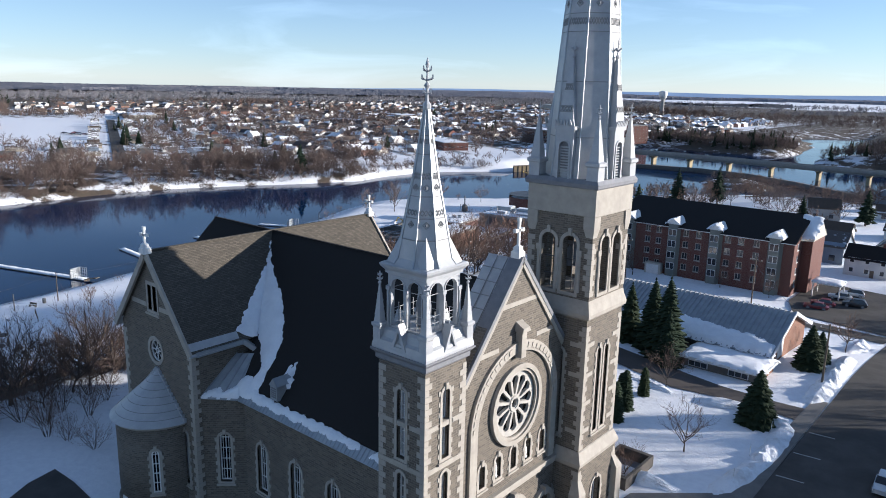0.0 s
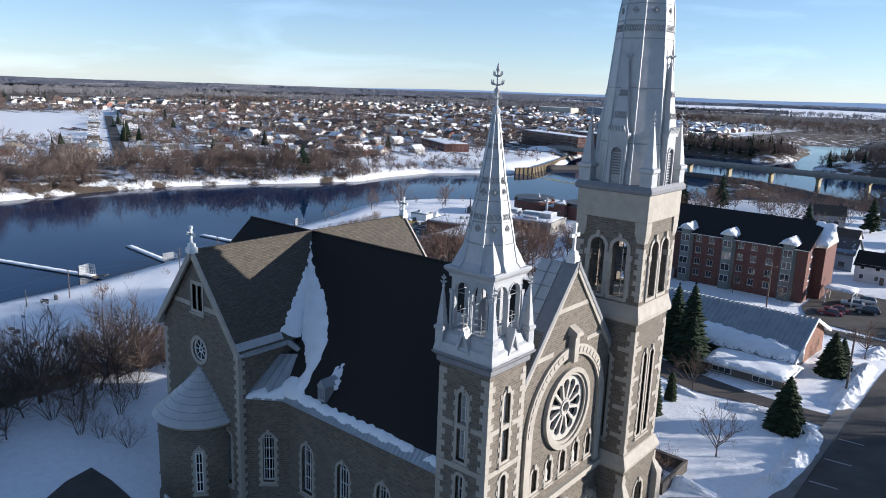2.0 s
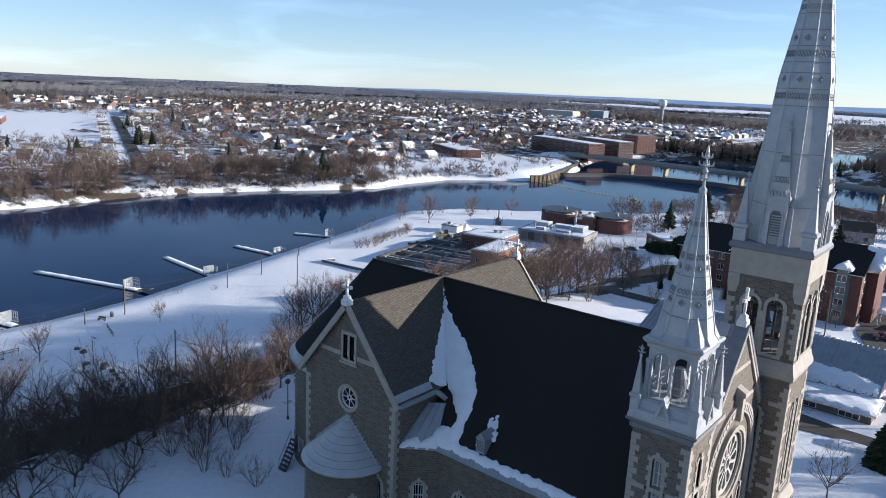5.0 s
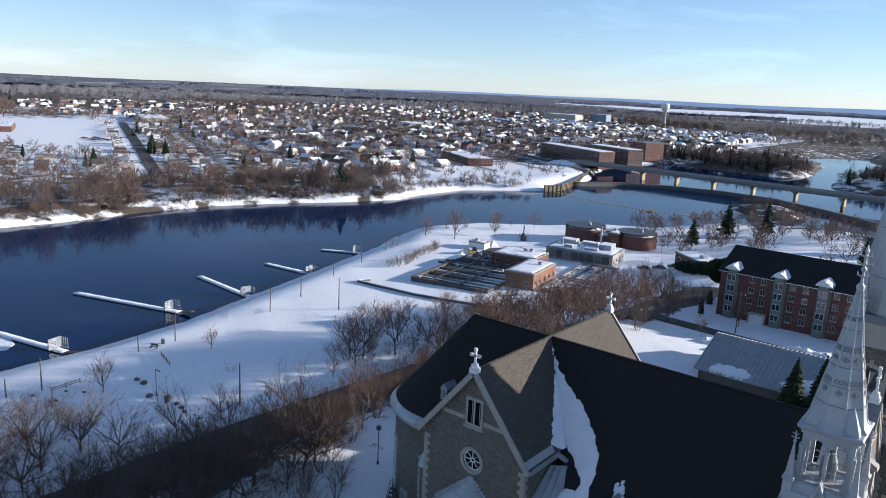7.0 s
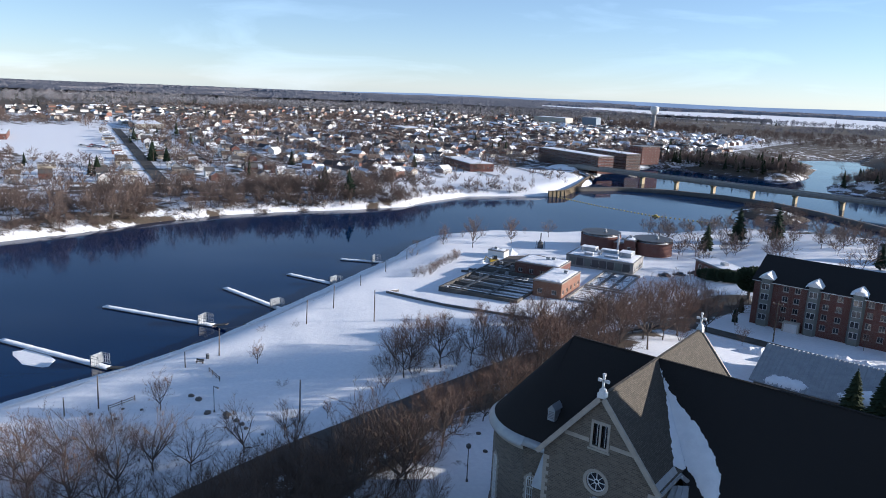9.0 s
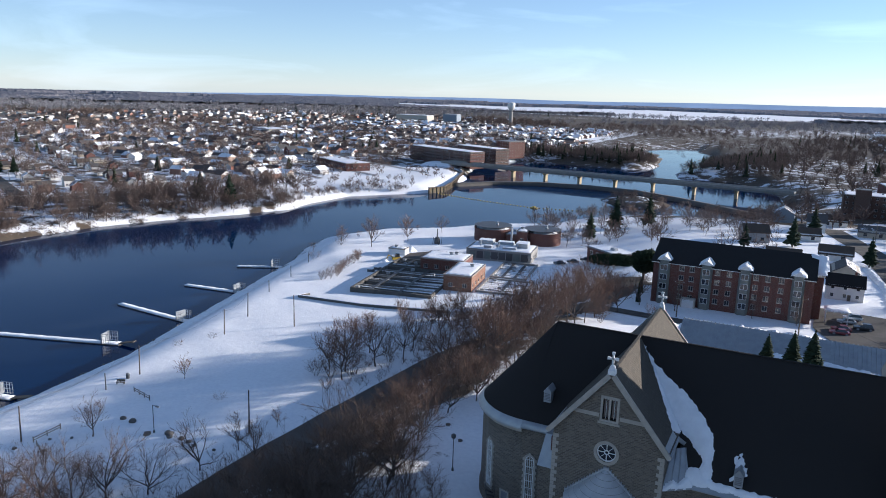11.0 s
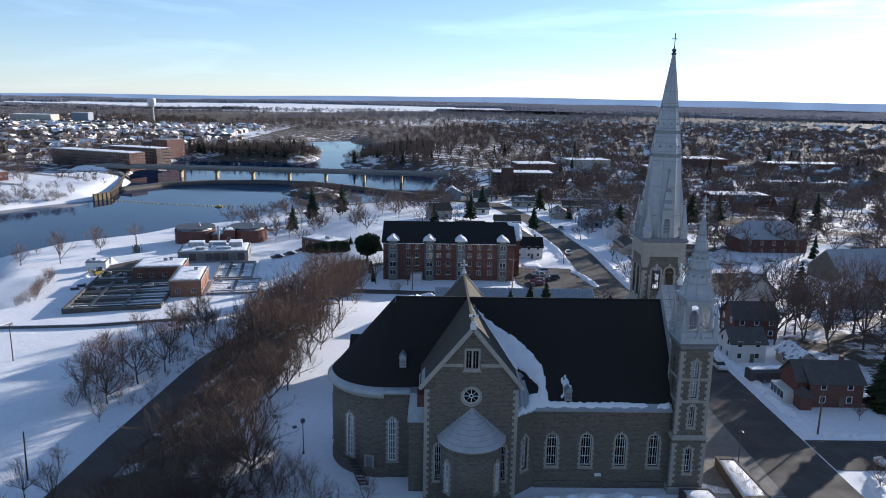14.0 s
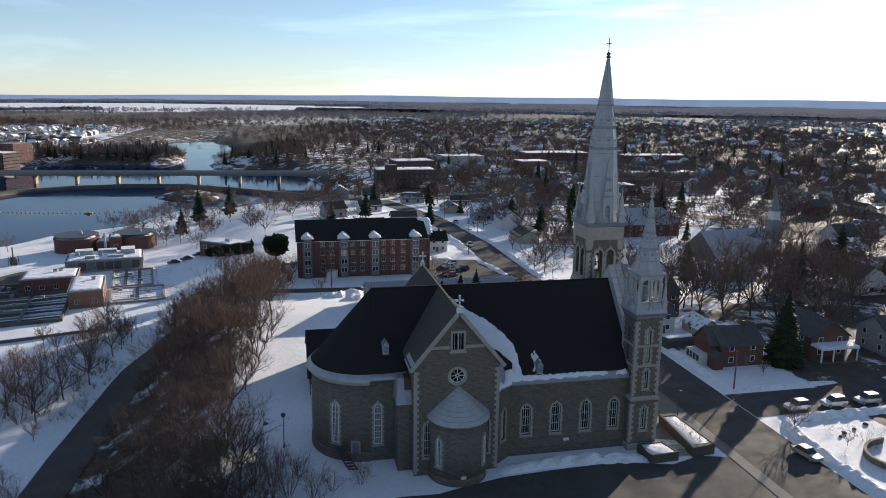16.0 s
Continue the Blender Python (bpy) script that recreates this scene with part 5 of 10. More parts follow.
for a, b in ((-1, -1), (1, -1), (1, 1), (-1, 1)):
    pinnacle(bt, TXX + a * (TH - 0.3), TYY + b * (TH - 0.3), 29.7, 0.48, 5.6)
for t in (0, 90, 180, -90):     # louvred dormers on the spire
    m = Matrix.Translation((TXX, TYY, 0)) @ pose(0, 0, 0, 0, 0, t) @ Matrix.Translation((0, -2.98, -0.6))
    o = arch(0, 30.2, 0.86, 33.1)
    bm = B()
    panel(bm, m, [(-0.74, 29.72), (0.74, 29.72), (0.74, 33.95), (-0.74, 33.95)], [o], 0.0, 1.0)
    panel(bm, m, spread(o, 0.14), [o], -0.07, 0.02)
    box(bm, -0.86, 0.86, -0.1, 1.2, 33.95, 34.22, m)
    lu = part("spire_dormer", bm, "tin", bs, "louvred tin dormer")
    bm = B()
    loft(bm, [[m @ Vector(p) for p in ((-0.7, -0.02, 34.22), (0.7, -0.02, 34.22), (0.7, 1.5, 34.22), (-0.7, 1.5, 34.22))], [m @ Vector(p) for p in ((-0.05, 0.55, 39.2), (0.05, 0.55, 39.2), (0.05, 0.75, 39.2), (-0.05, 0.75, 39.2))]])
    part("dormer_cap", bm, "tin", lu, "steep tin cap")
    for i in range(12):
        z = 30.3 + i * 0.21
        part("louvre_slat", box(B(), -0.42, 0.42, 0.08, 0.22, z, z + 0.09, m), "tin", lu)
    part("louvre_back", panel(B(), m, o, [], 0.3, 0.34), "lead", lu)
    for i in range(7):
        u = -0.75 + i * 0.25
        bm = B()
        loft(bm, [[m @ Vector((u + a, b, 34.22)) for a, b in ((-0.12, -0.12), (0.12, -0.12), (0.12, -0.02), (-0.12, -0.02))], [m @ Vector((u + a, b, 34.72)) for a, b in ((-0.03, -0.24), (0.03, -0.24), (0.03, -0.18), (-0.03, -0.18))]])
        part("crest_leaf", bm, "tin", lu)
    for z0 in (35.3, 36.9):
        f0, f1 = (z0 - 34.22) / 4.98, (z0 + 0.42 - 34.22) / 4.98
        bm = B()
        P = lambda g, f: m @ Vector(((0.7 - 0.65 * f) * g, -0.02 + 0.57 * f - 0.03, 34.22 + 4.98 * f))
        for i in range(4):
            a, b = -1 + i * 0.5, -0.5 + i * 0.5
            bar(bm, P(a, f0), P(b, f1), 0.05, 0.05)
            bar(bm, P(b, f0), P(a, f1), 0.05, 0.05)
        bar(bm, P(-1, f0), P(1, f0), 0.05, 0.06)
        bar(bm, P(-1, f1), P(1, f1), 0.05, 0.06)
        part("lattice_band", bm, "seam", lu)
    bm = B()
    c = m @ Vector((0, 0.65, 0))
    lathe(bm, c.x, c.y, [(0.08, 38.5), (0.17, 38.7), (0.05, 38.9), (0.05, 39.7), (0.01, 40.0)], 6)
    for j in range(4):
        tube(bm, (c.x, c.y, 39.1), (c.x + 0.3 * math.cos(j * math.pi / 2), c.y + 0.3 * math.sin(j * math.pi / 2), 39.35), 0.06, 0.05, 4)
    part("finial", bm, "tin", lu)
bm = B()
lathe(bm, TXX, TYY, [(0.13, 54.9), (0.34, 55.0), (0.36, 55.15), (0.2, 55.3), (0.3, 55.5), (0.32, 55.65), (0.1, 55.85), (0.05, 56.2)], 10)
box(bm, TXX - 0.045, TXX + 0.045, TYY - 0.045, TYY + 0.045, 56.0, 57.9)
box(bm, TXX - 0.4, TXX + 0.4, TYY - 0.04, TYY + 0.04, 57.05, 57.15)
part("cross", bm, "steel", bs, "thin metal cross on an orb")

# ---- roads and paved areas ----
strip("road", [(-11, -150), (-11.5, 60), (-11, 140), (-11, 200), (-16, 260), (-30, 330)], 10.0, "asphalt", "worn grey asphalt street", "road", 0.07)
strip("road", [(-6.2, 41.3), (220, 41.3)], 8.8, "asphalt", "worn grey asphalt side street", "road", 0.064)
strip("road", [(-115.5, -150), (-115.5, 40), (-114, 66), (-110.5, 103), (-104, 128), (-90, 137)], 7.2, "lane", "dark narrow lane below the trees", "road", 0.3)
strip("road", [(-90, 137), (-50, 133.5), (-16.4, 132)], 6.0, "asphalt", "bare service lane", "road", 0.12)
strip("road", [(-93, 153), (-88.5, 161), (-82, 169), (-73.5, 173.6)], 3.2, "asphalt", "narrow bare path beside the round evergreen", "road", 0.12)
patch("parking_lot", [(-18.15, -40), (-18.15, 26), (-22, 27.2), (-27, 25.6), (-34, 27.6), (-44, 27.2), (-51, 26.6), (-56, 25.4), (-60, 24.2), (-64.5, 24.4), (-68.0, 24.2), (-67.2, 21.5), (-65.5, 19), (-62, 10), (-56, -40)], "asphalt", "bare wet asphalt yard beside the church", "parking", 0.08)
patch("pavement", [(-19.6, 30.2), (-16.4, 30.2), (-16.4, 92), (-18.0, 92)], "kerb", "salt-stained concrete pavement", "pavement", 0.13)
patch("pavement", [(-18.1, -40), (-16.3, -40), (-16.3, 30.1), (-18.1, 30.1)], "kerb", "salt-stained concrete pavement", "pavement", 0.13)
patch("forecourt", [(-27.6, 34.2), (-19.62, 30.2), (-18.02, 64), (-25.2, 57.5)], "kerb", "bare paved forecourt of the church", "pavement", 0.11)
patch("driveway", [(-33, 140), (-16.3, 136), (-16.3, 152), (-18, 168), (-36, 170), (-36.4, 150)], "asphalt", "bare asphalt car park", "parking", 0.16)

patch("driveway", [(-62, 90.6), (-50, 88.6), (-38.6, 85.4), (-32.4, 83.6), (-24.3, 85.0), (-17.4, 84.3), (-16.45, 85.5), (-16.45, 88.4), (-21.9, 88.0), (-27.8, 88.2), (-32.5, 89.2), (-37.4, 90.4), (-46, 92.5), (-62, 95)], "lane", "narrow bare driveway before the parish hall", "driveway", 0.1)

# ---- parish hall ----
M["poolwall2"] = speckled("grey-brown painted block", (0.15, 0.14, 0.125), (0.11, 0.10, 0.09), 0.8, 0.85)
hall = thing("parish_hall", "long low brick hall with a ribbed, snowy tin roof", "hall")
bm = B()
panel(bm, facing(-25.4, 0, 0, 90), [(98.5, -1.2), (116.0, -1.2), (116.0, 2.5), (107.3, 5.9), (98.5, 2.5)], [], 0.0, 0.4)
panel(bm, facing(0, 98.5), rect(-60, -25.8, -1.2, 2.5), [], 0.0, 0.4)
panel(bm, facing(0, 116.0, 0, 180), rect(25.8, 60, -1.5, 2.5), [], 0.0, 0.4)
panel(bm, facing(-60, 0, 0, -90), [(-116.0, -1.5), (-98.5, -1.5), (-98.5, 2.5), (-107.3, 5.9), (-116.0, 2.5)], [], 0.0, 0.4)
part("wall", bm, "orangebrick", hall)
part("gable_panel", panel(B(), facing(-25.36, 0, 0, 90), [(102.2, 0.4), (104.6, 0.4), (104.6, 4.6), (102.2, 3.75)], [], -0.05, 0.02), "white", hall, "white panel in the brick gable")
part("wall_band", box(B(), -60, -25.9, 98.36, 98.49, -1.0, 2.4), "poolwall2", hall, "dark grey side wall")
for s in (-1, 1):
    bm = B()
    slab(bm, [(-60.6, 107.3 + s * 9.9, 2.15), (-24.7, 107.3 + s * 9.9, 2.15), (-24.7, 107.3, 6.05), (-60.6, 107.3, 6.05)], 0.25)
    rf = part("roof", bm, "tinroof", hall, "ribbed grey tin roof")
    for i in range(50):
        x = -60.4 + i * 0.725
        rib = part("rib", bar(B(), (x, 107.3 + s * 9.88, 2.21), (x, 107.3, 6.11), 0.14, 0.22), "tinroof", rf)
bm = B()
bar(bm, (-24.72, 97.4, 2.05), (-24.72, 107.3, 5.95), 0.12, 0.5)
bar(bm, (-24.72, 117.2, 2.05), (-24.72, 107.3, 5.95), 0.12, 0.5)
part("bargeboard", bm, "white", hall)
pl = (Vector((0, 97.4, 2.2)), Vector((1, 0, 0)), Vector((0, 9.9, 3.9)).normalized(), Vector((0, -3.9, 9.9)).normalized())
snow_patch("snow_drift", pl, [(-46, 0.1), (-24.9, 0.1), (-25.0, 2.2), (-28, 3.6), (-33, 3.9), (-38, 4.6), (-44, 4.2), (-47, 2.0)], 0.4, 21, "thick snow sliding off the tin roof")
snow_patch("snow_drift", pl, [(-58.5, 0.3), (-52.5, 0.2), (-51.6, 1.6), (-53.5, 2.8), (-57.5, 2.4)], 0.35, 22, "patch of snow on the tin roof")
annex = thing("hall_annex", "low brick annex with a flat snow-covered roof", "annex")
part("wall", box(B(), -34.4, -24.75, 92.2, 98.3, -1.2, 1.3), "poolwall2", annex, "dark grey-brown side wall")
part("end_wall", box(B(), -24.75, -24.6, 92.2, 98.3, -1.2, 1.3), "orangebrick", annex)
part("roof", box(B(), -35.0, -24.0, 91.4, 98.35, 1.3, 1.62), "white", annex, "flat roof with a white fascia")
for x in (-32.5, -27.2):
    w = part("window", box(B(), x - 1.3, x + 1.3, 92.12, 92.22, 0.2, 1.0), "white", annex)
    for i in range(3):
        part("pane", box(B(), x - 1.2 + i * 0.82, x - 0.46 + i * 0.82, 92.08, 92.13, 0.28, 0.92), "pane", w)
flat = lambda z: (Vector((0, 0, z)), Vector((1, 0, 0)), Vector((0, 1, 0)), Vector((0, 0, 1)))
snow_patch("snow_cover", flat(1.62), [(-34.8, 91.5), (-24.2, 91.5), (-24.2, 98.1), (-34.8, 98.1)], 0.35, 23, "even snow on the annex roof")

# ---- apartment block ----
apt = thing("apartment_block", "four-storey red brick apartment block with sage green bays", "apartments")
AX0, AX1, AY0, AY1, AZ, AE = -75.3, -37.2, 152.6, 173.0, -4.2, 7.2
COLS = [AX0 + f * (AX1 - AX0) for f in (0.19, 0.257, 0.42, 0.494, 0.657, 0.728, 0.81)]
ROWS_Z = [-2.3 + 2.5 * i for i in range(4)]
fh = [rect(x - 0.62, x + 0.62, z, z + 1.35) for x in COLS for z in ROWS_Z]
part("wall", panel(B(), facing(0, AY0), rect(AX0, AX1, AZ - 1, AE), fh, 0.0, 0.4), "redbrick", apt)
eh = [rect(y - 0.6, y + 0.6, z, z + 1.35) for y in (AY0 + 3.0, AY0 + 17.0) for z in ROWS_Z]
part("wall", panel(B(), facing(AX1, 0, 0, 90), [(AY0 + 0.4, AZ - 1), (AY1 - 0.4, AZ - 1), (AY1 - 0.4, AE), (162.8, 11.3), (AY0 + 0.4, AE)], eh, 0.0, 0.4), "redbrick", apt)
part("wall", panel(B(), facing(AX0, 0, 0, -90), [(-AY1 + 0.4, AZ - 1), (-AY0 - 0.4, AZ - 1), (-AY0 - 0.4, AE), (-162.8, 11.3), (-AY1 + 0.4, AE)], [], 0.0, 0.4), "redbrick", apt)
part("wall", panel(B(), facing(0, AY1, 0, 180), rect(-AX1, -AX0, AZ - 1, AE), [], 0.0, 0.4), "redbrick", apt)


def sash(parent, m, u, z, w=1.24, h=1.35, depth=0.12, mat="white"):
    """A small window: frame with a middle bar, and its pane."""
    bm = B()
    panel(bm, m, rect(u - w / 2, u + w / 2, z, z + h), [rect(u - w / 2 + 0.09, u - 0.04, z + 0.09, z + h - 0.09), rect(u + 0.04, u + w / 2 - 0.09, z + 0.09, z + h - 0.09)], depth - 0.06, depth)
    box(bm, u - w / 2 - 0.08, u + w / 2 + 0.08, -0.08, 0.05, z - 0.12, z, m)
    win = part("window", bm, mat, parent)
    part("pane", box(B(), u - w / 2 + 0.02, u + w / 2 - 0.02, depth + 0.005, depth + 0.03, z + 0.02, z + h - 0.02, m), "pane", win)
    return win


for x in COLS:
    for z in ROWS_Z:
        sash(apt, facing(0, AY0), x, z, mat="siding")
for y in (AY0 + 3.0, AY0 + 17.0):
    for z in ROWS_Z:
        sash(apt, facing(AX1, 0, 0, 90), y, z, 1.2)
for s in (-1, 1):
    bm = B()
    ye = 162.8 + s * 11.0
    slab(bm, [(AX0 - 0.5, ye, AE - 0.1), (AX1 - 1.4 if s > 0 else AX1 + 0.4, ye, AE - 0.1), (AX1 + 0.4 if s < 0 else AX1 + 0.4, 162.8, 11.55), (AX0 - 0.5, 162.8, 11.55)], 0.25)
    part("roof", bm, "blackroof", apt, "dark shingle roof")
part("fascia", box(B(), AX0 - 0.4, AX1 + 0.4, AY0 - 0.75, AY0 - 0.5, AE - 0.38, AE - 0.08), "white", apt)
for f in (0.075, 0.35, 0.59, 0.907):
    x = AX0 + f * (AX1 - AX0)
    bm = B()
    loft(bm, [[Vector((x - 1.5, AY0 + 0.1, z)), Vector((x - 0.95, AY0 - 1.0, z)), Vector((x + 0.95, AY0 - 1.0, z)), Vector((x + 1.5, AY0 + 0.1, z))] for z in (AZ - 0.5, AE + 0.6)])
    by = part("bay", bm, "sage", apt, "sage green clad bay of windows")
    for z in ROWS_Z:
        w = part("window", box(B(), x - 0.9, x + 0.9, AY0 - 1.06, AY0 - 0.98, z - 0.1, z + 1.4), "white", by)
        for u in (-0.44, 0.44):
            part("pane", box(B(), x + u - 0.38, x + u + 0.38, AY0 - 1.09, AY0 - 1.05, z, z + 1.3), "pane", w)
    bm = B()
    loft(bm, [[Vector((x - 1.8, AY0 - 1.3, AE + 0.55)), Vector((x + 1.8, AY0 - 1.3, AE + 0.55)), Vector((x, AY0 - 1.3, AE + 1.75))], [Vector((x - 1.8, AY0 + 3.0, AE + 0.9)), Vector((x + 1.8, AY0 + 3.0, AE + 0.9)), Vector((x, AY0 + 3.6, AE + 1.9))]])
    part("bay_roof", bm, "white", by)
    pb = (Vector((x, AY0 - 1.3, AE + 1.75)), Vector((-1.8, 0, -1.2)).normalized(), Vector((0, 1, 0)), Vector((-1.2, 0, 1.8)).normalized())
    snow_patch("snow_cover", pb, [(0.0, 0.0), (2.0, 0.1), (1.9, 2.6), (0.1, 3.3)], 0.3, int(100 + 10 * f), "snow on a bay's small gable")
    pb = (Vector((x, AY0 - 1.3, AE + 1.75)), Vector((1.8, 0, -1.2)).normalized(), Vector((0, 1, 0)), Vector((1.2, 0, 1.8)).normalized())
    if f > 0.5:
        snow_patch("snow_cover", pb, [(0.0, 0.0), (2.0, 0.1), (1.9, 2.6), (0.1, 3.3)], 0.3, int(200 + 10 * f), "snow on a bay's small gable")
# gabled end with its snow
bm = B()
loft(bm, [[Vector((AX1 - 0.2, 156.5, AE - 0.2)), Vector((AX1 - 0.2, 169.0, AE - 0.2)), Vector((AX1 - 0.2, 162.8, 11.4))], [Vector((AX1 + 2.2, 157.6, AE - 0.2)), Vector((AX1 + 2.2, 168.0, AE - 0.2)), Vector((AX1 + 2.2, 162.8, 10.9))]])
part("end_gable", bm, "siding", apt)
pb = (Vector((AX1 - 1.5, 156.6, AE + 0.2)), Vector((1, 0, 0)), Vector((0, 6.2, 4.3)).normalized(), Vector((0, -4.3, 6.2)).normalized())
snow_patch("snow_cover", pb, [(0.0, 0.2), (3.9, 0.5), (3.9, 7.0), (0.0, 7.4)], 0.35, 31, "thick snow on the end gable of the block")
part("wall", box(B(), AX1 + 0.003, AX1 + 2.0, 158.0, 167.6, AZ - 1, AE - 0.2), "redbrick", apt)
bm = B()
box(bm, -67.5, -63.9, AY0 - 1.6, AY0 + 0.02, AZ - 0.6, -1.6)
part("garage_porch", bm, "siding", apt, "pale garage entrance")
part("garage_door", box(B(), -67.1, -64.3, AY0 - 1.68, AY0 - 1.58, AZ - 0.5, -1.9), "white", apt)
can = thing("entrance_canopy", "white flat canopy on posts with snow on top", "canopy")
part("roof", box(B(), AX1 + 3.0, AX1 + 8.5, 156.5, 161.0, -1.1, -0.7), "white", can)
for a in (3.3, 8.2):
    for b in (156.8, 160.7):
        part("post", box(B(), AX1 + a - 0.12, AX1 + a + 0.12, b - 0.12, b + 0.12, -4.6, -1.1), "white", can)
snow_patch("snow_cover", flat(-0.7), [(AX1 + 3.1, 156.6), (AX1 + 8.4, 156.6), (AX1 + 8.4, 160.9), (AX1 + 3.1, 160.9)], 0.3, 33, "snow on the canopy")

# ---- waterworks by the river ----
PZ = -11.6
M["yellowpaint"] = speckled("worn yellow paint", (0.50, 0.34, 0.03), (0.38, 0.26, 0.03), 2.0, 0.5)
M["poolwall"] = speckled("dark stained concrete", (0.085, 0.08, 0.072), (0.14, 0.13, 0.115), 0.5, 0.9)


def flat_building(name, label, x0, x1, y0, y1, z0, z1, mat, snow=True, rows=1, windows=True, seed=1, turn=0.0, category="building", coping="concrete", wide=0.7):
    """A flat-roofed block with parapet, windows and snow on top."""
    cx, cy = (x0 + x1) / 2, (y0 + y1) / 2
    w, d = (x1 - x0) / 2, (y1 - y0) / 2
    b = thing(name, label, category, (cx, cy, z0), turn)
    h = z1 - z0
    rnd = random.Random(seed)
    for t, e, o in ((0, w, d), (90, d, w), (180, w, d), (-90, d, w)):
        m = pose(0, 0, 0, 0, 0, t) @ Matrix.Translation((0, -o, 0))
        ee = e if t in (0, 180) else e - 0.3
        hs, n = [], int(e * 2 / 3.2)
        if windows and t in (0, 90) and n > 0:
            sh = h / rows
            for r in range(rows):
                for i in range(n):
                    u = -e + (i + 0.5) * 2 * e / n
                    hs.append((u, r * sh + sh * 0.3, min(1.4, sh * 0.42)))
        part("wall", panel(B(), m, rect(-ee, ee, -1.5, h), [rect(u - wide, u + wide, z, z + k) for u, z, k in hs], 0.0, 0.3), mat, b)
        for u, z, k in hs:
            wi = part("window", panel(B(), m, rect(u - wide, u + wide, z, z + k), [rect(u - wide + 0.08, u - 0.03, z + 0.08, z + k - 0.08), rect(u + 0.03, u + wide - 0.08, z + 0.08, z + k - 0.08)], 0.1, 0.16), "white", b)
            part("pane", box(B(), u - wide + 0.02, u + wide - 0.02, 0.17, 0.2, z + 0.02, z + k - 0.02, m), "pane", wi)
    if wide > 1:
        for r in range(1, rows):
            part("balcony", box(B(), -w + 1.0, w - 1.0, -d - 1.1, -d - 0.01, r * h / rows - 0.1, r * h / rows + 0.1), "concrete", b)
    bm = B()
    panel(bm, Matrix.Translation((0, 0, h)) @ pose(0, 0, 0, 90, 0, 0), rect(-w - 0.1, w + 0.1, -d - 0.1, d + 0.1), [rect(-w + 0.35, w - 0.35, -d + 0.35, d - 0.35)], -0.35, 0.0)
    part("parapet", bm, coping, b)
    part("roof", box(B(), -w + 0.3, w - 0.3, -d + 0.3, d - 0.3, h - 0.3, h), "lead", b)
    if snow:
        pts = [(-w + 0.5, -d + 0.5), (w - 0.5, -d + 0.5), (w - 0.5, d - 0.5), (-w + 0.5, d - 0.5)]
        m = b.matrix_basis
        pl = (m @ Vector((0, 0, h)), m.to_3x3() @ Vector((1, 0, 0)), m.to_3x3() @ Vector((0, 1, 0)), Vector((0, 0, 1)))
        snow_patch("snow_cover", pl, pts, 0.22, seed + 40, "snow lying on a flat roof", max(0.3, w / 28))
    for i in range(2 if w > 5 else 1):
        x, y = rnd.uniform(-w * 0.6, w * 0.6), rnd.uniform(-d * 0.5, d * 0.5)
        v = part("roof_vent", box(B(), x - 0.5, x + 0.5, y - 0.4, y + 0.4, h, h + 0.9), "tinroof", b)
        part("vent_cap", box(B(), x - 0.6, x + 0.6, y - 0.5, y + 0.5, h + 0.9, h + 1.0), "steel", v)
    return b


WT = 10.0
WO, WU, WV = Vector((-162.7, 139.8, 0)), Vector((math.cos(radians(WT)), math.sin(radians(WT)), 0)), Vector((-math.sin(radians(WT)), math.cos(radians(WT)), 0))


def works(u, v):
    """A place in the waterworks' own square plan."""
    p = WO + WU * u + WV * v
    return p.x, p.y


def works_block(name, label, u0, u1, v0, v1, top, mat, windows, seed, rows=1, snow=True):
    x, y = works((u0 + u1) / 2, (v0 + v1) / 2)
    w, d = (u1 - u0) / 2, (v1 - v0) / 2
    return flat_building(name, label, x - w, x + w, y - d, y + d, PZ, PZ + top, mat, snow, rows, windows, seed, WT)


for u, v, r, h in ((22.5, 97.0, 7.9, 5.4), (43.4, 96.5, 7.6, 5.4)):
    tk = thing("round_tank", "round red-brown brick digester tank with a snowy lid", "tank", (*works(u, v), PZ))
    part("wall", lathe(B(), 0, 0, [(r, -1.5), (r, h - 0.5), (r + 0.12, h - 0.45), (r + 0.12, h), (r - 0.4, h), (r - 0.4, h - 0.4)], 40), "redbrick", tk)
    part("lid", lathe(B(), 0, 0, [(r - 0.5, h - 0.6), (r - 0.5, h - 0.35), (r * 0.5, h + 0.15), (0.5, h + 0.3)], 32), "snow", tk, "snow-covered lid", True)
    part("rim_rail", lathe(B(), 0, 0, [(r - 0.1, h + 0.9), (r, h + 0.9), (r, h + 1.0), (r - 0.1, h + 1.0)], 40), "steel", tk)
    for i in range(12):
        a = i * math.pi / 6
        part("rail_post", tube(B(), ((r - 0.05) * math.cos(a), (r - 0.05) * math.sin(a), h), ((r - 0.05) * math.cos(a), (r - 0.05) * math.sin(a), h + 0.95), 0.05), "steel", tk)
    part("lid_vent", lathe(B(), 1.5, 0.5, [(0.7, h), (0.7, h + 1.5), (0.4, h + 1.9), (0.4, h + 2.3)], 10), "tin", tk)
    part("walkway", bar(B(), (-r + 0.4, 0, h + 0.4), (r - 0.4, 0, h + 0.4), 1.0, 0.15), "steel", tk)
works_block("link_building", "low red-brown brick link between round tanks", 29.5, 36.6, 91, 100, 4.2, "redbrick", False, 3)
works_block("link_building", "red brick block beside a round tank", 34.2, 38.6, 88, 95, 6.2, "redbrick", True, 13)
works_block("plant_building", "brown brick flat-roofed plant building with a row of small windows", 12, 27.4, 32.2, 44, 5.0, "redbrick", True, 5)
works_block("plant_building", "orange brick flat-roofed plant building", 26.6, 35.6, 11, 29, 5.6, "orangebrick", True, 6)
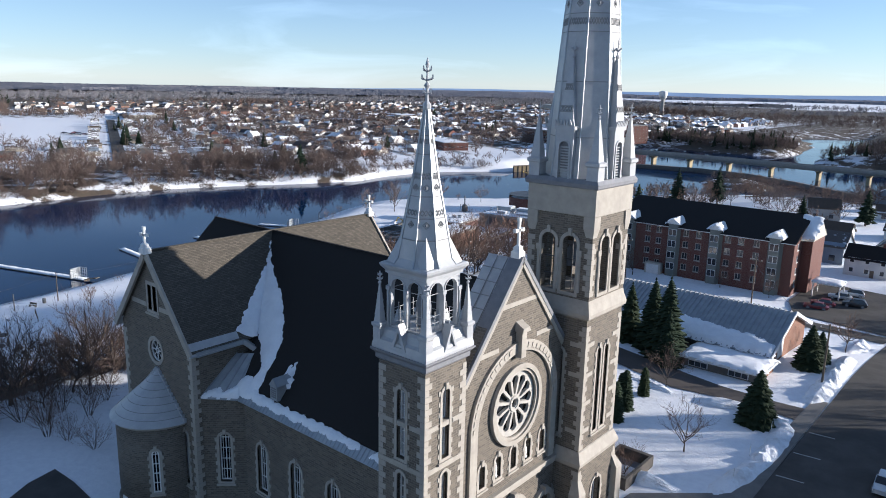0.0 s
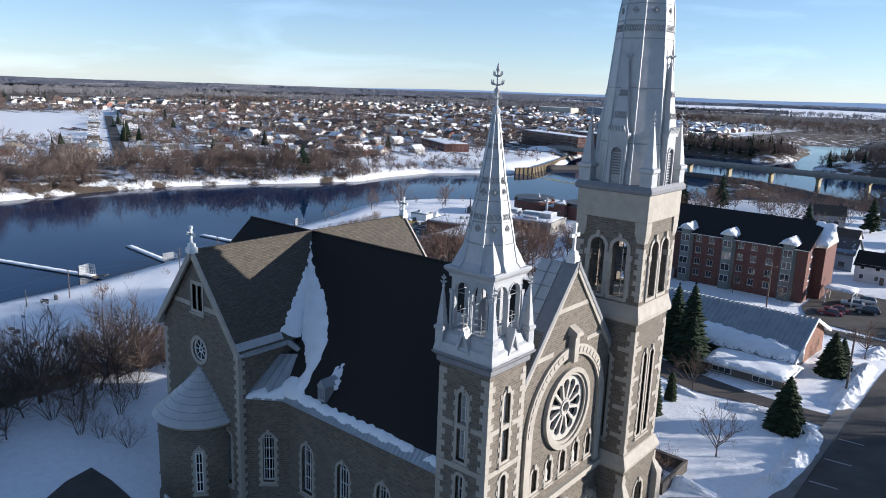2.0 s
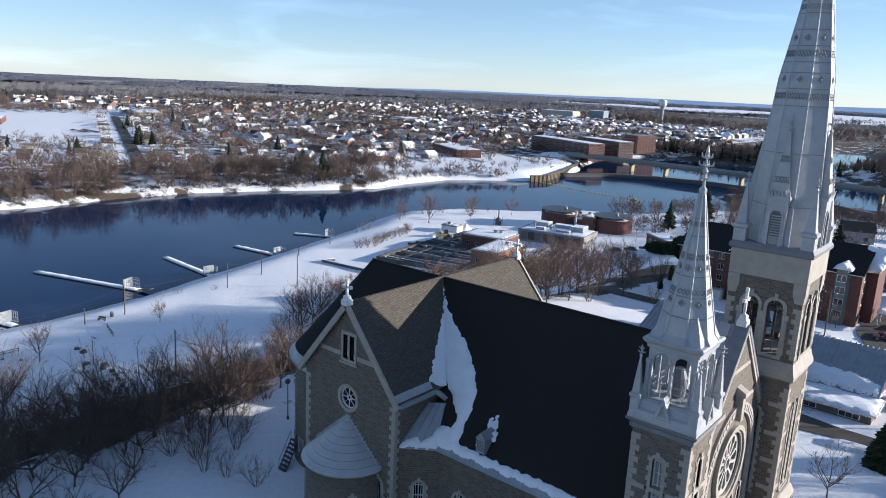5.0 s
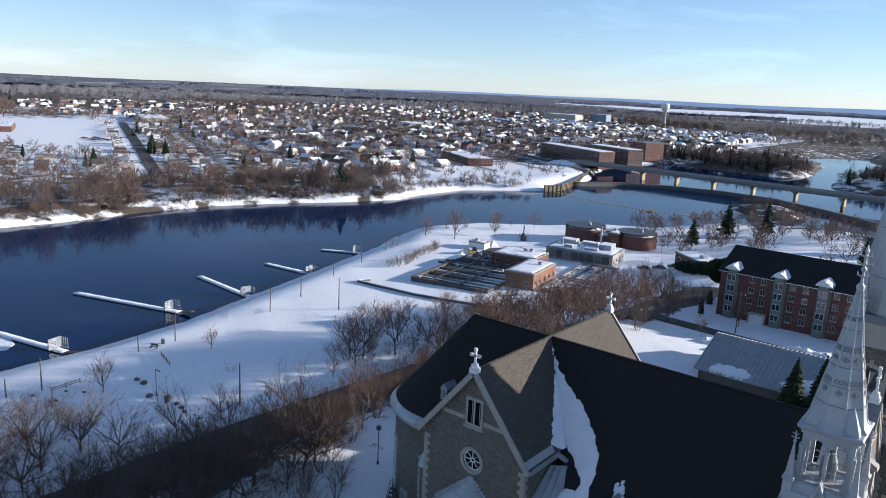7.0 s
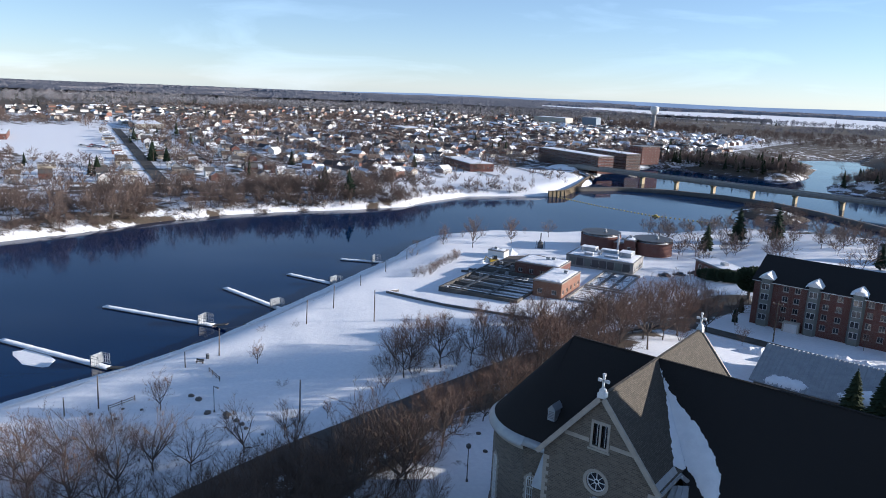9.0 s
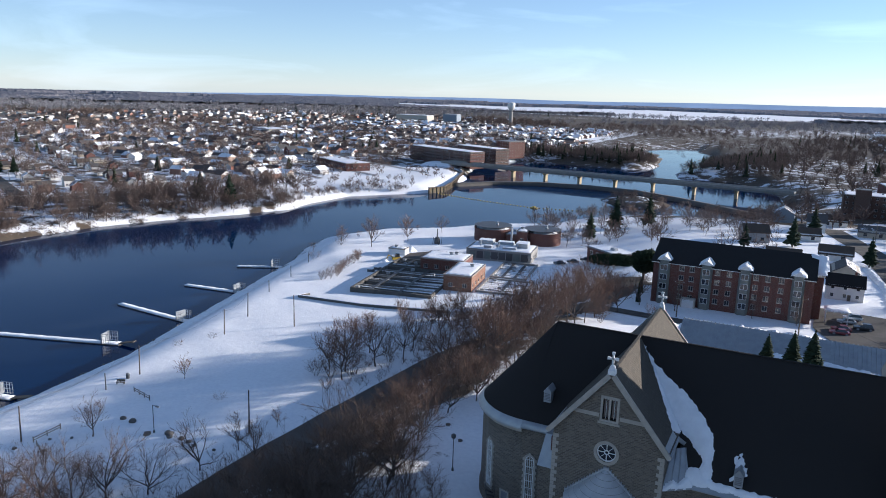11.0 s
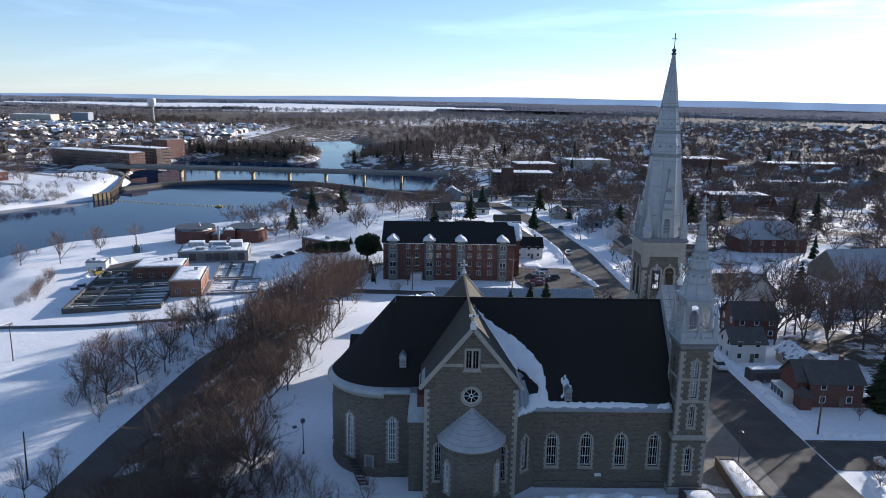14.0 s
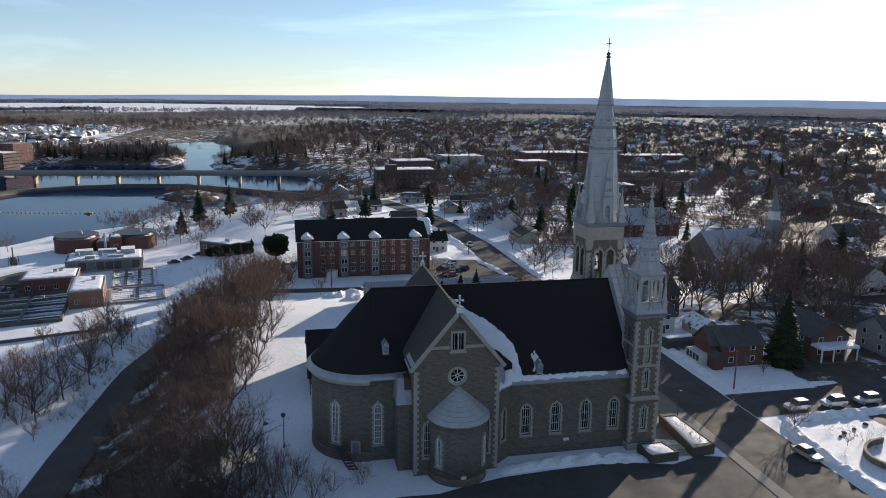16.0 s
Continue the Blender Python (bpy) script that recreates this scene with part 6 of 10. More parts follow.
gb = works_block("plant_building", "long pale grey flat-roofed plant building with rooftop ducts", 22, 46, 55.5, 70, 4.6, "concrete", True, 4)
for i, (a, b, c, d, z) in enumerate(((-9.5, -4.0, 1.0, 5.0, 1.6), (-2.5, 3.5, 2.5, 5.5, 1.2), (5.0, 9.5, -1.0, 4.5, 1.8), (-6.0, -3.0, -5.5, -3.5, 1.0), (1.0, 6.0, -5.0, -3.6, 0.8))):
    hd = part("roof_duct", box(B(), a, b, c, d, 4.6, 4.6 + z), "tinroof", gb, "pale metal rooftop plant")
    part("duct_snow", box(B(), a + 0.1, b - 0.1, c + 0.1, d - 0.1, 4.6 + z, 4.75 + z), "snow", hd)
for u in np.arange(-11.0, 11.0, 2.75):
    part("cladding_panel", box(B(), u + 0.1, u + 2.55, -7.34, -7.26, 1.2, 3.9), "sage" if int(u) % 2 else "steel", gb, "dark blue-grey wall panel")
for u in (-8.0, -1.0, 6.0):
    part("roof_pipe", tube(B(), (u, -1.5, 4.6), (u, -1.5, 6.6), 0.22, 0.22, 8), "tin", gb)
works_block("pump_house", "small white pump house with a snowy roof", -8, -1.5, 54, 58.5, 2.2, "white", False, 7)
flat_building("low_shed", "long low brown shed half hidden by hedges", -104, -84, 212, 219, -9.6, -6.6, "darkwood", True, 1, False, 8)


def basin(u0, u1, v0, v1, n, label, cross=(0.3, 0.7), wallmat="poolwall", low=0.2):
    """An open concrete tank of long channels with catwalks and rails over them."""
    w, d = (u1 - u0) / 2, (v1 - v0) / 2
    pool = thing("settling_tank", label, "basin", (*works((u0 + u1) / 2, (v0 + v1) / 2), PZ), WT)
    part("basin_wall", panel(B(), pose(0, 0, 0, 90, 0, 0), rect(-w, w, -d, d), [rect(-w + 0.6, w - 0.6, -d + 0.6, d - 0.6)], -0.8, 1.2), wallmat, pool)
    part("basin_water", box(B(), -w + 0.5, w - 0.5, -d + 0.5, d - 0.5, -0.9, low - 0.9), "water", pool)
    for i in range(1, n):
        y = -d + i * 2 * d / n
        part("divider", box(B(), -w + 0.5, w - 0.5, y - 0.22, y + 0.22, -1.2, 0.55 + 0.25 * (i % 2)), wallmat if i % 2 else "concrete", pool)
        if i % 3 == 1:
            part("walkway_snow", box(B(), -w + 1.0, w * 0.55, y - 0.2, y + 0.2, 0.8, 0.9), "snow", pool)
        bm = B()
        for z in (1.2, 1.7):
            bar(bm, (-w + 0.6, y + 0.2, z), (w - 0.6, y + 0.2, z), 0.05, 0.05)
        for k in range(7):
            x = -w + 0.8 + k * (2 * w - 1.6) / 6
            bar(bm, (x, y + 0.2, 0.5), (x, y + 0.2, 1.7), 0.05, 0.05)
        part("rail", bm, "steel", pool)
    for f in cross:
        x = -w + 2 * w * f
        part("catwalk", box(B(), x - 0.5, x + 0.5, -d + 0.3, d - 0.3, 0.86, 0.98), "steel", pool)
    for k in range(5):
        x, y = -w + 1.2 + (k * 37 % 11) / 11 * (2 * w - 3), -d + ((k * 53) % n + 0.5) * 2 * d / n
        part("scraper_drive", box(B(), x, x + 1.1, y - 0.5, y + 0.5, 0.5, 1.3), "tinroof", pool, "grey drive housing")
    return pool


basin(0, 26, 0.5, 31.5, 9, "sunken concrete settling basin with narrow dark channels", (0.25, 0.6))
basin(0, 11.4, 32.6, 44, 4, "sunken concrete settling basin beside a brick building", (0.5,))
basin(36.6, 49, 31, 54, 5, "open concrete basin with pale timber cross beams", (0.33, 0.66), "concrete")
basin(36.6, 52, 12, 29, 4, "low concrete basin half full of snow", (0.5,), "concrete")
for i, v in enumerate(np.arange(33.0, 53.0, 3.2)):
    x, y = works(49.8, v)
    cov = thing("basin_cover", "flat snow-covered tank lid", "cover", (x, y, PZ), WT)
    part("slab", box(B(), 0.2, 5.6, -1.5, 1.5, -0.4, 0.9), "concrete", cov)
    part("slab_snow", box(B(), 0.3, 5.5, -1.4, 1.4, 0.9, 1.05), "snow", cov)
patch("plant_yard", [works(*p) for p in ((-1, 44.3), (11, 44.3), (12, 46), (21, 46), (21, 62), (8, 66), (-1, 58))], "lane", "bare brown plant yard", "yard", 0.14)
for u, v, turn in ((-4.0, 27, 20), (-3.0, 30.5, 15)):
    sk = thing("equipment_crate", "dark equipment crate half under snow", "crate", (*works(u, v), ground_at(*works(u, v))), turn)
    part("body", box(B(), -1.2, 1.2, -0.7, 0.7, -0.2, 0.8), "steel", sk)
    part("lid_snow", box(B(), -1.1, 0.6, -0.6, 0.6, 0.8, 0.95), "snow", sk)
dg_ = thing("small_digger", "small yellow digger parked in the snow", "digger", (*works(-1.8, 45.5), ground_at(*works(-1.8, 45.5))), 55)
part("body", loft(B(), [square(0, 0, 0.5, 1.6, 0.9), square(0, 0, 1.3, 1.5, 0.85)]), "yellowpaint", dg_)
part("cab", loft(B(), [square(0.4, 0, 1.3, 0.75, 0.7), square(0.4, 0, 2.6, 0.65, 0.62)]), "pane", dg_)
for y in (-0.8, 0.8):
    part("track", box(B(), -1.5, 1.5, y - 0.2, y + 0.2, -0.1, 0.55), "lead", dg_)
part("boom", bar(B(), (-1.3, 0, 1.2), (-3.0, 0, 2.4), 0.25, 0.3), "yellowpaint", dg_)
part("arm", bar(B(), (-3.0, 0, 2.4), (-3.9, 0, 0.7), 0.22, 0.25), "yellowpaint", dg_)
stack = thing("vent_stack", "thin pale vent stack beside the plant", "stack", (*works(33.0, 84.0), PZ))
part("pipe", lathe(B(), 0, 0, [(0.42, -0.5), (0.42, 8.2), (0.5, 8.3), (0.5, 8.5)], 10), "tin", stack)
part("base", box(B(), -0.9, 0.9, -0.9, 0.9, -0.5, 0.6), "concrete", stack)
der = thing("gas_burner", "dark steel gas burner frame with a chimney", "burner", (*works(3.6, 78.5), ground_at(*works(3.6, 78.5))))
part("drum", lathe(B(), 0, 0, [(1.2, 0.2), (1.2, 2.2), (0.6, 2.8)], 12), "steel", der)
part("chimney", tube(B(), (0, 0, 2.6), (0, 0, 6.2), 0.25), "steel", der)
for a in (-1.4, 1.4):
    for b in (-1.4, 1.4):
        part("leg", tube(B(), (a, b, -1.0), (a * 0.8, b * 0.8, 3.0), 0.1), "steel", der)

# ---- floating docks ----
DOCKS = [((-221, 39), (-185, 48)), ((-230, 70), (-194, 82)), ((-223, 106), (-192, 104)), ((-223, 132), (-199, 135)), ((-227, 161), (-212, 169))]
for (x0, y0), (x1, y1) in DOCKS:
    L_, tn = math.hypot(x1 - x0, y1 - y0), math.degrees(math.atan2(y1 - y0, x1 - x0))
    dk = thing("floating_dock", "long floating dock under smooth snow, with a metal gate", "dock", (x0, y0, WATER), tn, "docks along the shore")
    part("deck", box(B(), 0, L_, -0.95, 0.95, -0.25, 0.22), "darkwood", dk)
    bm = B()
    loft(bm, [[Vector((x, -1.02, 0.2)), Vector((x, -0.9, 0.46 + 0.05 * math.sin(x))), Vector((x, 0.9, 0.46 + 0.05 * math.cos(x * 1.3))), Vector((x, 1.02, 0.2))] for x in np.linspace(0.05, L_ - 0.05, 24)])
    part("deck_snow", bm, "snow", dk, "smooth snow on the deck", True)
    ga = part("gate_frame", box(B(), L_ - 4.2, L_ - 4.0, -1.6, 1.6, 0.4, 3.0), "tinroof", dk)
    for y in (-1.5, 1.5):
        bm = B()
        for z in (0.6, 1.5, 2.4, 3.0):
            bar(bm, (L_ - 4.4, y, z), (L_ - 1.6, y, z), 0.08, 0.08)
        for i in range(5):
            bar(bm, (L_ - 4.4 + 0.7 * i, y, 0.4), (L_ - 4.4 + 0.7 * i, y, 3.0), 0.07, 0.07)
        part("gate_side", bm, "tinroof", dk)
    part("ramp", bar(B(), (L_ - 0.5, 0, 0.35), (L_ + 4.0, 0, 1.2), 1.5, 0.15), "darkwood", dk)

ice = thing("ice_floe", "thin pale ice plate beside the dock", "ice", (-204, 39.5, WATER))
part("plate", loft(B(), [[Vector((r * a * math.cos(t), r * b * math.sin(t), z)) for t, r in zip(np.linspace(0, 5.9, 14), (1, 0.9, 1.05, 0.95, 1.1, 0.9, 1, 0.85, 1.05, 1, 0.9, 1.1, 0.95, 1))] for a, b, z in ((8.0, 3.4, -0.05), (7.8, 3.3, 0.06))]), "snow", ice)

# ---- bridge, weir and wharf ----
bridge = thing("road_bridge", "long grey concrete road bridge on yellowish piers", "bridge")
BA, BB = Vector((-318, 512, -9.4)), Vector((-48, 488, -9.4))
bd = (BB - BA).normalized()
bn = Vector((-bd.y, bd.x, 0))
bm = B()
bar(bm, BA, BB, 11.0, 0.9)
part("deck", bm, "concrete", bridge)
for s in (-1, 1):
    part("girder", bar(B(), BA + bn * s * 4.0 - Vector((0, 0, 1.0)), BB + bn * s * 4.0 - Vector((0, 0, 1.0)), 0.8, 1.3), "concrete", bridge)
    part("parapet", bar(B(), BA + bn * s * 5.3 + Vector((0, 0, 0.9)), BB + bn * s * 5.3 + Vector((0, 0, 0.9)), 0.3, 0.9), "concrete", bridge)
M["pier"] = speckled("ochre-stained concrete", (0.42, 0.34, 0.20), (0.34, 0.29, 0.20), 0.8, 0.9)
for x in (-253, -225, -197, -169, -141, -112, -84):
    c = BA + bd * ((x - BA.x) / bd.x)
    bm = B()
    m = Matrix.Translation((c.x, c.y, 0)) @ pose(0, 0, 0, 0, 0, math.degrees(math.atan2(bd.y, bd.x)))
    loft(bm, [[m @ p for p in square(0, 0, -20, 0.9, 2.2)], [m @ p for p in square(0, 0, -12.6, 0.9, 2.2)], [m @ p for p in square(0, 0, -11.4, 1.0, 4.8)], [m @ p for p in square(0, 0, -11.0, 1.0, 4.8)]])
    part("pier", bm, "pier", bridge)
strip("road", [(-318, 512), (-345, 520), (-420, 560), (-520, 640)], 9.0, "asphalt", "approach road of the bridge", "road", 0.3)
bank = thing("bridge_abutment", "snowy embankment at the bridge's end", "embankment", (-322, 512, -16))
part("fill", loft(B(), [square(0, 0, -2, 26, 16), square(0, 0, 6.0, 10, 7)]), "snow", bank)
weir = thing("weir", "low curved weir of dark wet concrete", "weir")
WP = [(-268, 420), (-248, 452), (-218, 470), (-182, 476), (-146, 470), (-114, 450), (-85, 426), (-54, 404)]
bm = B()
line = []
for (x0, y0), (x1, y1) in zip(WP, WP[1:]):
    line += [(x0 + (x1 - x0) * i / 5, y0 + (y1 - y0) * i / 5) for i in range(5)]
line.append(WP[-1])
P2 = np.array(line)
T2 = np.gradient(P2, axis=0)
T2 /= np.linalg.norm(T2, axis=1)[:, None]
loft(bm, [[Vector((p[0] - t[1] * a, p[1] + t[0] * a, z)) for a, z in ((-4.0, -18.0), (-1.4, -14.6), (1.0, -14.4), (1.6, -18.0))] for p, t in zip(P2, T2)])
M["weir"] = speckled("wet dark concrete", (0.07, 0.062, 0.055), (0.11, 0.10, 0.085), 0.4, 0.6)
part("crest", bm, "weir", weir, "", True)
M["wharfwood"] = speckled("tarred timber with ochre stains", (0.13, 0.105, 0.07), (0.24, 0.185, 0.10), 0.5, 0.9)
wharf = thing("timber_wharf", "weathered timber sheet-pile wharf", "wharf")
WH = [(-263, 380), (-258, 392), (-264, 416), (-272, 440), (-282, 468), (-290, 492)]
for (x0, y0), (x1, y1) in zip(WH, WH[1:]):
    part("sheet_wall", bar(B(), (x0, y0, -15.6), (x1, y1, -15.6), 0.8, 4.4), "wharfwood", wharf)
    part("cap_beam", bar(B(), (x0, y0, -13.2), (x1, y1, -13.2), 1.2, 0.4), "darkwood", wharf)
    n = int(math.hypot(x1 - x0, y1 - y0) / 3)
    for i in range(n):
        x, y = x0 + (x1 - x0) * i / n, y0 + (y1 - y0) * i / n
        part("pile", tube(B(), (x + 0.6, y, -19), (x + 0.6, y, -13.0), 0.25, 0.25, 6), "darkwood", wharf)
M["yellow"] = speckled("yellow plastic", (0.55, 0.40, 0.06), (0.45, 0.33, 0.06), 2.0, 0.5)
boom = thing("safety_boom", "line of yellow floats across the river", "boom")
BL = [(-258, 384), (-222, 372), (-186, 365), (-150, 371)]
float_mesh = mesh_of("float", lathe(B(), 0, 0, [(0.1, -0.2), (0.45, 0.0), (0.45, 0.3), (0.1, 0.5)], 8), "yellow")
for (x0, y0), (x1, y1) in zip(BL, BL[1:]):
    n = int(math.hypot(x1 - x0, y1 - y0) / 2.4)
    for i in range(n):
        f = part("float", float_mesh, None, boom)
        f.location = (x0 + (x1 - x0) * i / n, y0 + (y1 - y0) * i / n, WATER)
buoy = thing("work_float", "larger yellow float on the boom", "float", (-184, 364, WATER))
part("hull", loft(B(), [square(0, 0, -0.2, 1.8, 0.8), square(0, 0, 0.5, 2.1, 1.0)]), "yellow", buoy)
part("cabin", box(B(), -0.7, 0.7, -0.5, 0.5, 0.5, 1.2), "yellow", buoy)

M["apbrick"] = coursed("dark brown brick", [(0.10, 0.055, 0.042), (0.075, 0.045, 0.036), (0.13, 0.075, 0.055)], (0.15, 0.12, 0.10), 0.24, 0.08, gap=0.12, bump=0.3, stain=0.2)
# ---- far apartment blocks and public buildings ----
flat_building("apartment_block", "long five-storey brick apartment block with balconies", -372, -288, 530, 546, -12.5, 0.0, "redbrick", True, 5, True, 51, -24, "apartments", wide=1.2)
flat_building("apartment_block", "dark five-storey brick apartment block", -338, -284, 566, 582, -12.5, 0.5, "apbrick", True, 5, True, 52, -24, "apartments", wide=1.2)
flat_building("apartment_block", "red brick apartment tower end", -318, -300, 628, 650, -12.5, 3.0, "redbrick", False, 6, True, 53, -24, "apartments")
flat_building("shop_building", "low brick building beside the bridge", -330, -302, 600, 612, -12.0, -7.0, "siding", True, 1, True, 54, -15, "shop")
flat_building("school", "long low red brick school with a snowy roof", -402, -346, 432, 452, -12.2, -6.5, "redbrick", True, 1, True, 55, -30, "school")
flat_building("apartment_block", "dark brown brick apartment block with a lift tower", -24, 13, 388, 404, -8.5, 3.0, "apbrick", True, 4, True, 56, 0, "apartments")
flat_building("lift_tower", "brick lift tower on the block's end", -19, -12, 383, 388, -8.5, 6.5, "apbrick", False, 3, False, 57)

# ---- water tower ----
wt = thing("water_tower", "white mushroom-shaped water tower", "tower", (-560, 1270, -9))
wt.scale = (0.7, 0.7, 1.03)
part("shaft", lathe(B(), 0, 0, [(7.0, -2), (5.0, 4), (4.6, 26)], 20), "concrete", wt, "", True)
part("tank", lathe(B(), 0, 0, [(4.6, 25), (9.5, 30), (10.5, 33), (10.5, 38), (9.0, 39.5), (0.5, 41)], 28), "white", wt, "", True)

# ---- trees ----
def grow(seed, height, stems=1, bole=0.16, limbs=6, branches=6, twigs=5, sprays=5, spread=0.62, crook=0.14, droop=0.0):
    """Limbs of a leafless tree with a domed crown: (start, end, radius, end radius, level)."""
    rnd = random.Random(seed)
    out = []

    def jolt(k):
        return Vector((rnd.uniform(-1, 1), rnd.uniform(-1, 1), rnd.uniform(-0.6, 0.6))) * k

    def stroke(p, d, length, r, n, lv, lift):
        """A bent shoot of n pieces; returns its joints with the direction at each."""
        pts = [(p, d)]
        for i in range(n):
            d = (d + jolt(crook) + Vector((0, 0, lift / n))).normalized()
            q = p + d * (length / n)
            out.append((p, q, r * (1 - 0.75 * i / n), r * (1 - 0.75 * (i + 1) / n), lv))
            p = q
            pts.append((p, d))
        return pts

    def along(pts, f):
        x = f * (len(pts) - 1)
        i = min(int(x), len(pts) - 2)
        return pts[i][0].lerp(pts[i + 1][0], x - i), pts[i + 1][1]

    def side(d, angle):
        a = rnd.uniform(0, 6.283)
        v = Vector((math.cos(a), math.sin(a), rnd.uniform(-0.3, 0.5)))
        v = v - d * v.dot(d)
        v = v.normalized() if v.length > 1e-3 else Vector((1, 0, 0))
        return (d * math.cos(angle) + v * math.sin(angle)).normalized()

    r0 = height * 0.016
    starts = []
    if stems == 1:
        tr = stroke(Vector((0, 0, -0.4)), Vector((0, 0, 1)), height * bole * 2 + 0.4, r0, 3, 0, 0.0)
        a0 = rnd.uniform(0, 6.283)
        for i in range(limbs):
            p, _ = along(tr, rnd.uniform(0.5, 1.0) if i else 1.0)
            a = a0 + 6.283 * i / limbs + rnd.uniform(-0.4, 0.4)
            t = spread * rnd.uniform(0.55, 1.15) if i else 0.12
            starts.append((p, Vector((math.cos(a) * math.sin(t), math.sin(a) * math.sin(t), math.cos(t)))))
    else:
        for i in range(stems):
            a = 6.283 * i / stems + rnd.uniform(-0.5, 0.5)
            t = spread * rnd.uniform(0.25, 1.0)
            starts.append((Vector((0.35 * math.cos(a), 0.35 * math.sin(a), -0.3)), Vector((math.cos(a) * math.sin(t), math.sin(a) * math.sin(t), math.cos(t)))))
    for p, d in starts:
        l1 = height * (1 - bole) * rnd.uniform(0.62, 0.78) * (0.72 + 0.28 * d.z)
        lim = stroke(p, d, l1, r0 * (0.55 if stems == 1 else 0.4), 4, 1, 0.42 - droop)
        for j in range(branches):
            f = 0.28 + 0.72 * (j + rnd.uniform(0, 0.8)) / branches
            q, e = along(lim, min(f, 1.0))
            br = stroke(q, side(e, rnd.uniform(0.5, 1.1)), l1 * (0.66 - 0.26 * f) * rnd.uniform(0.8, 1.2), r0 * 0.22, 2, 2, 0.18 - droop)
            for k in range(twigs):
                g = 0.25 + 0.75 * (k + rnd.uniform(0, 0.9)) / twigs
                u, h = along(br, min(g, 1.0))
                tw = stroke(u, side(h, rnd.uniform(0.4, 0.9)), height * 0.125 * rnd.uniform(0.6, 1.25), r0 * 0.1, 1, 5, 0.2 - droop)
                for m in range(sprays):
                    w, c = along(tw, 0.2 + 0.8 * (m + rnd.random()) / sprays if m < sprays - 1 else 0.98)
                    stroke(w, side(c, rnd.uniform(0.3, 0.8)), height * 0.072 * rnd.uniform(0.5, 1.3), r0 * 0.06, 1, 6, 0.1)
    return out


def limb_mesh(name, limbs, mat, sides=4, flat=False):
    V, F = [], []
    for p, q, r0, r1, lv in limbs:
        d = (q - p)
        if d.length < 1e-4:
            continue
        d.normalize()
        s = d.cross(Vector((0.3, 0.2, 1.0)))
        s = s.normalized() if s.length > 1e-3 else Vector((1, 0, 0))
        t = d.cross(s)
        b = len(V)
        if lv >= 6:  # the finest twigs
            V += [p - s * r0 * 1.3, p + s * r0 * 1.3, q]
            F.append((b, b + 1, b + 2))
            continue
        k = 3 if (flat or lv > 2) else sides
        for c, r in ((p, r0), (q, r1)):
            if c is q and lv == 5:
                V.append(q)
                continue
            for i in range(k):
                a = 6.283 * i / k
                V.append(c + s * (r * math.cos(a)) + t * (r * math.sin(a)))
        for i in range(k):
            j = (i + 1) % k
            if lv == 5:
                F.append((b + i, b + j, b + k))
            else:
                F += [(b + i, b + j, b + k + j), (b + i, b + k + j, b + k + i)]
    return raw_mesh(name, np.array([tuple(v) for v in V]), np.array(F), mat)


def bare_kind(seed, height, thin=0.012, mat="twig", **kw):
    limbs = grow(seed, height, **kw)
    top = max(q.z for _, q, _, _, _ in limbs)
    sc = height / top
    limbs = [(p * sc, q * sc, max(a, thin * (1.5 if lv < 6 else 1.0)), max(b, thin), lv) for p, q, a, b, lv in limbs]
    return limb_mesh("trunk", [l for l in limbs if l[4] <= 1], "bark", 6), limb_mesh("crown", [l for l in limbs if l[4] > 1], mat, 3)


def tree_thing(name, label, meshes, x, y, z=None, turn=0.0, size=1.0, category="tree", group=""):
    ob = thing(name, label, category, (x, y, ground_at(x, y) if z is None else z), turn, group)
    ob.scale = (size, size, size)
    part("trunk", meshes[0], None, ob)
    part("crown", meshes[1], None, ob)
    return ob


BARE = [bare_kind(k, 12.0, 0.0058, spread=0.9 + 0.06 * (k % 4), limbs=7 + k % 2, twigs=6, sprays=8) for k in (3, 8, 15, 21, 34)]
DENSE = [bare_kind(k, 12.0, 0.007, "darktwig", spread=1.25, crook=0.24, bole=0.10, limbs=7, branches=6, twigs=5, sprays=6) for k in (5, 9, 14)]
FARBARE = [bare_kind(k, 12.0, 0.032, "fartwig", spread=0.95, limbs=7, branches=6, twigs=4, sprays=2) for k in (103, 108, 115, 121)]
SCRUB = [bare_kind(k, 8.0, 0.0062, stems=10, spread=0.8, bole=0.0, branches=6, twigs=5, sprays=6) for k in (41, 52, 63)]
BUSH = [bare_kind(k, 2.6, 0.006, stems=11, spread=0.95, bole=0.0, branches=4, twigs=3, sprays=2) for k in (71, 72)]
rt = random.Random(77)


def inside(x, y, poly):
    return float(polygon_distance(np.array([float(x)]), np.array([float(y)]), poly)[0]) < 0


# the belt of trees between lane and church
BELT = [(-111, -30), (-111, 62), (-108, 104), (-101, 134), (-79, 134), (-80, 116), (-84, 84), (-86.5, 66), (-87.5, 50), (-85, 42), (-84.5, 14), (-80, -30)]
placed = []


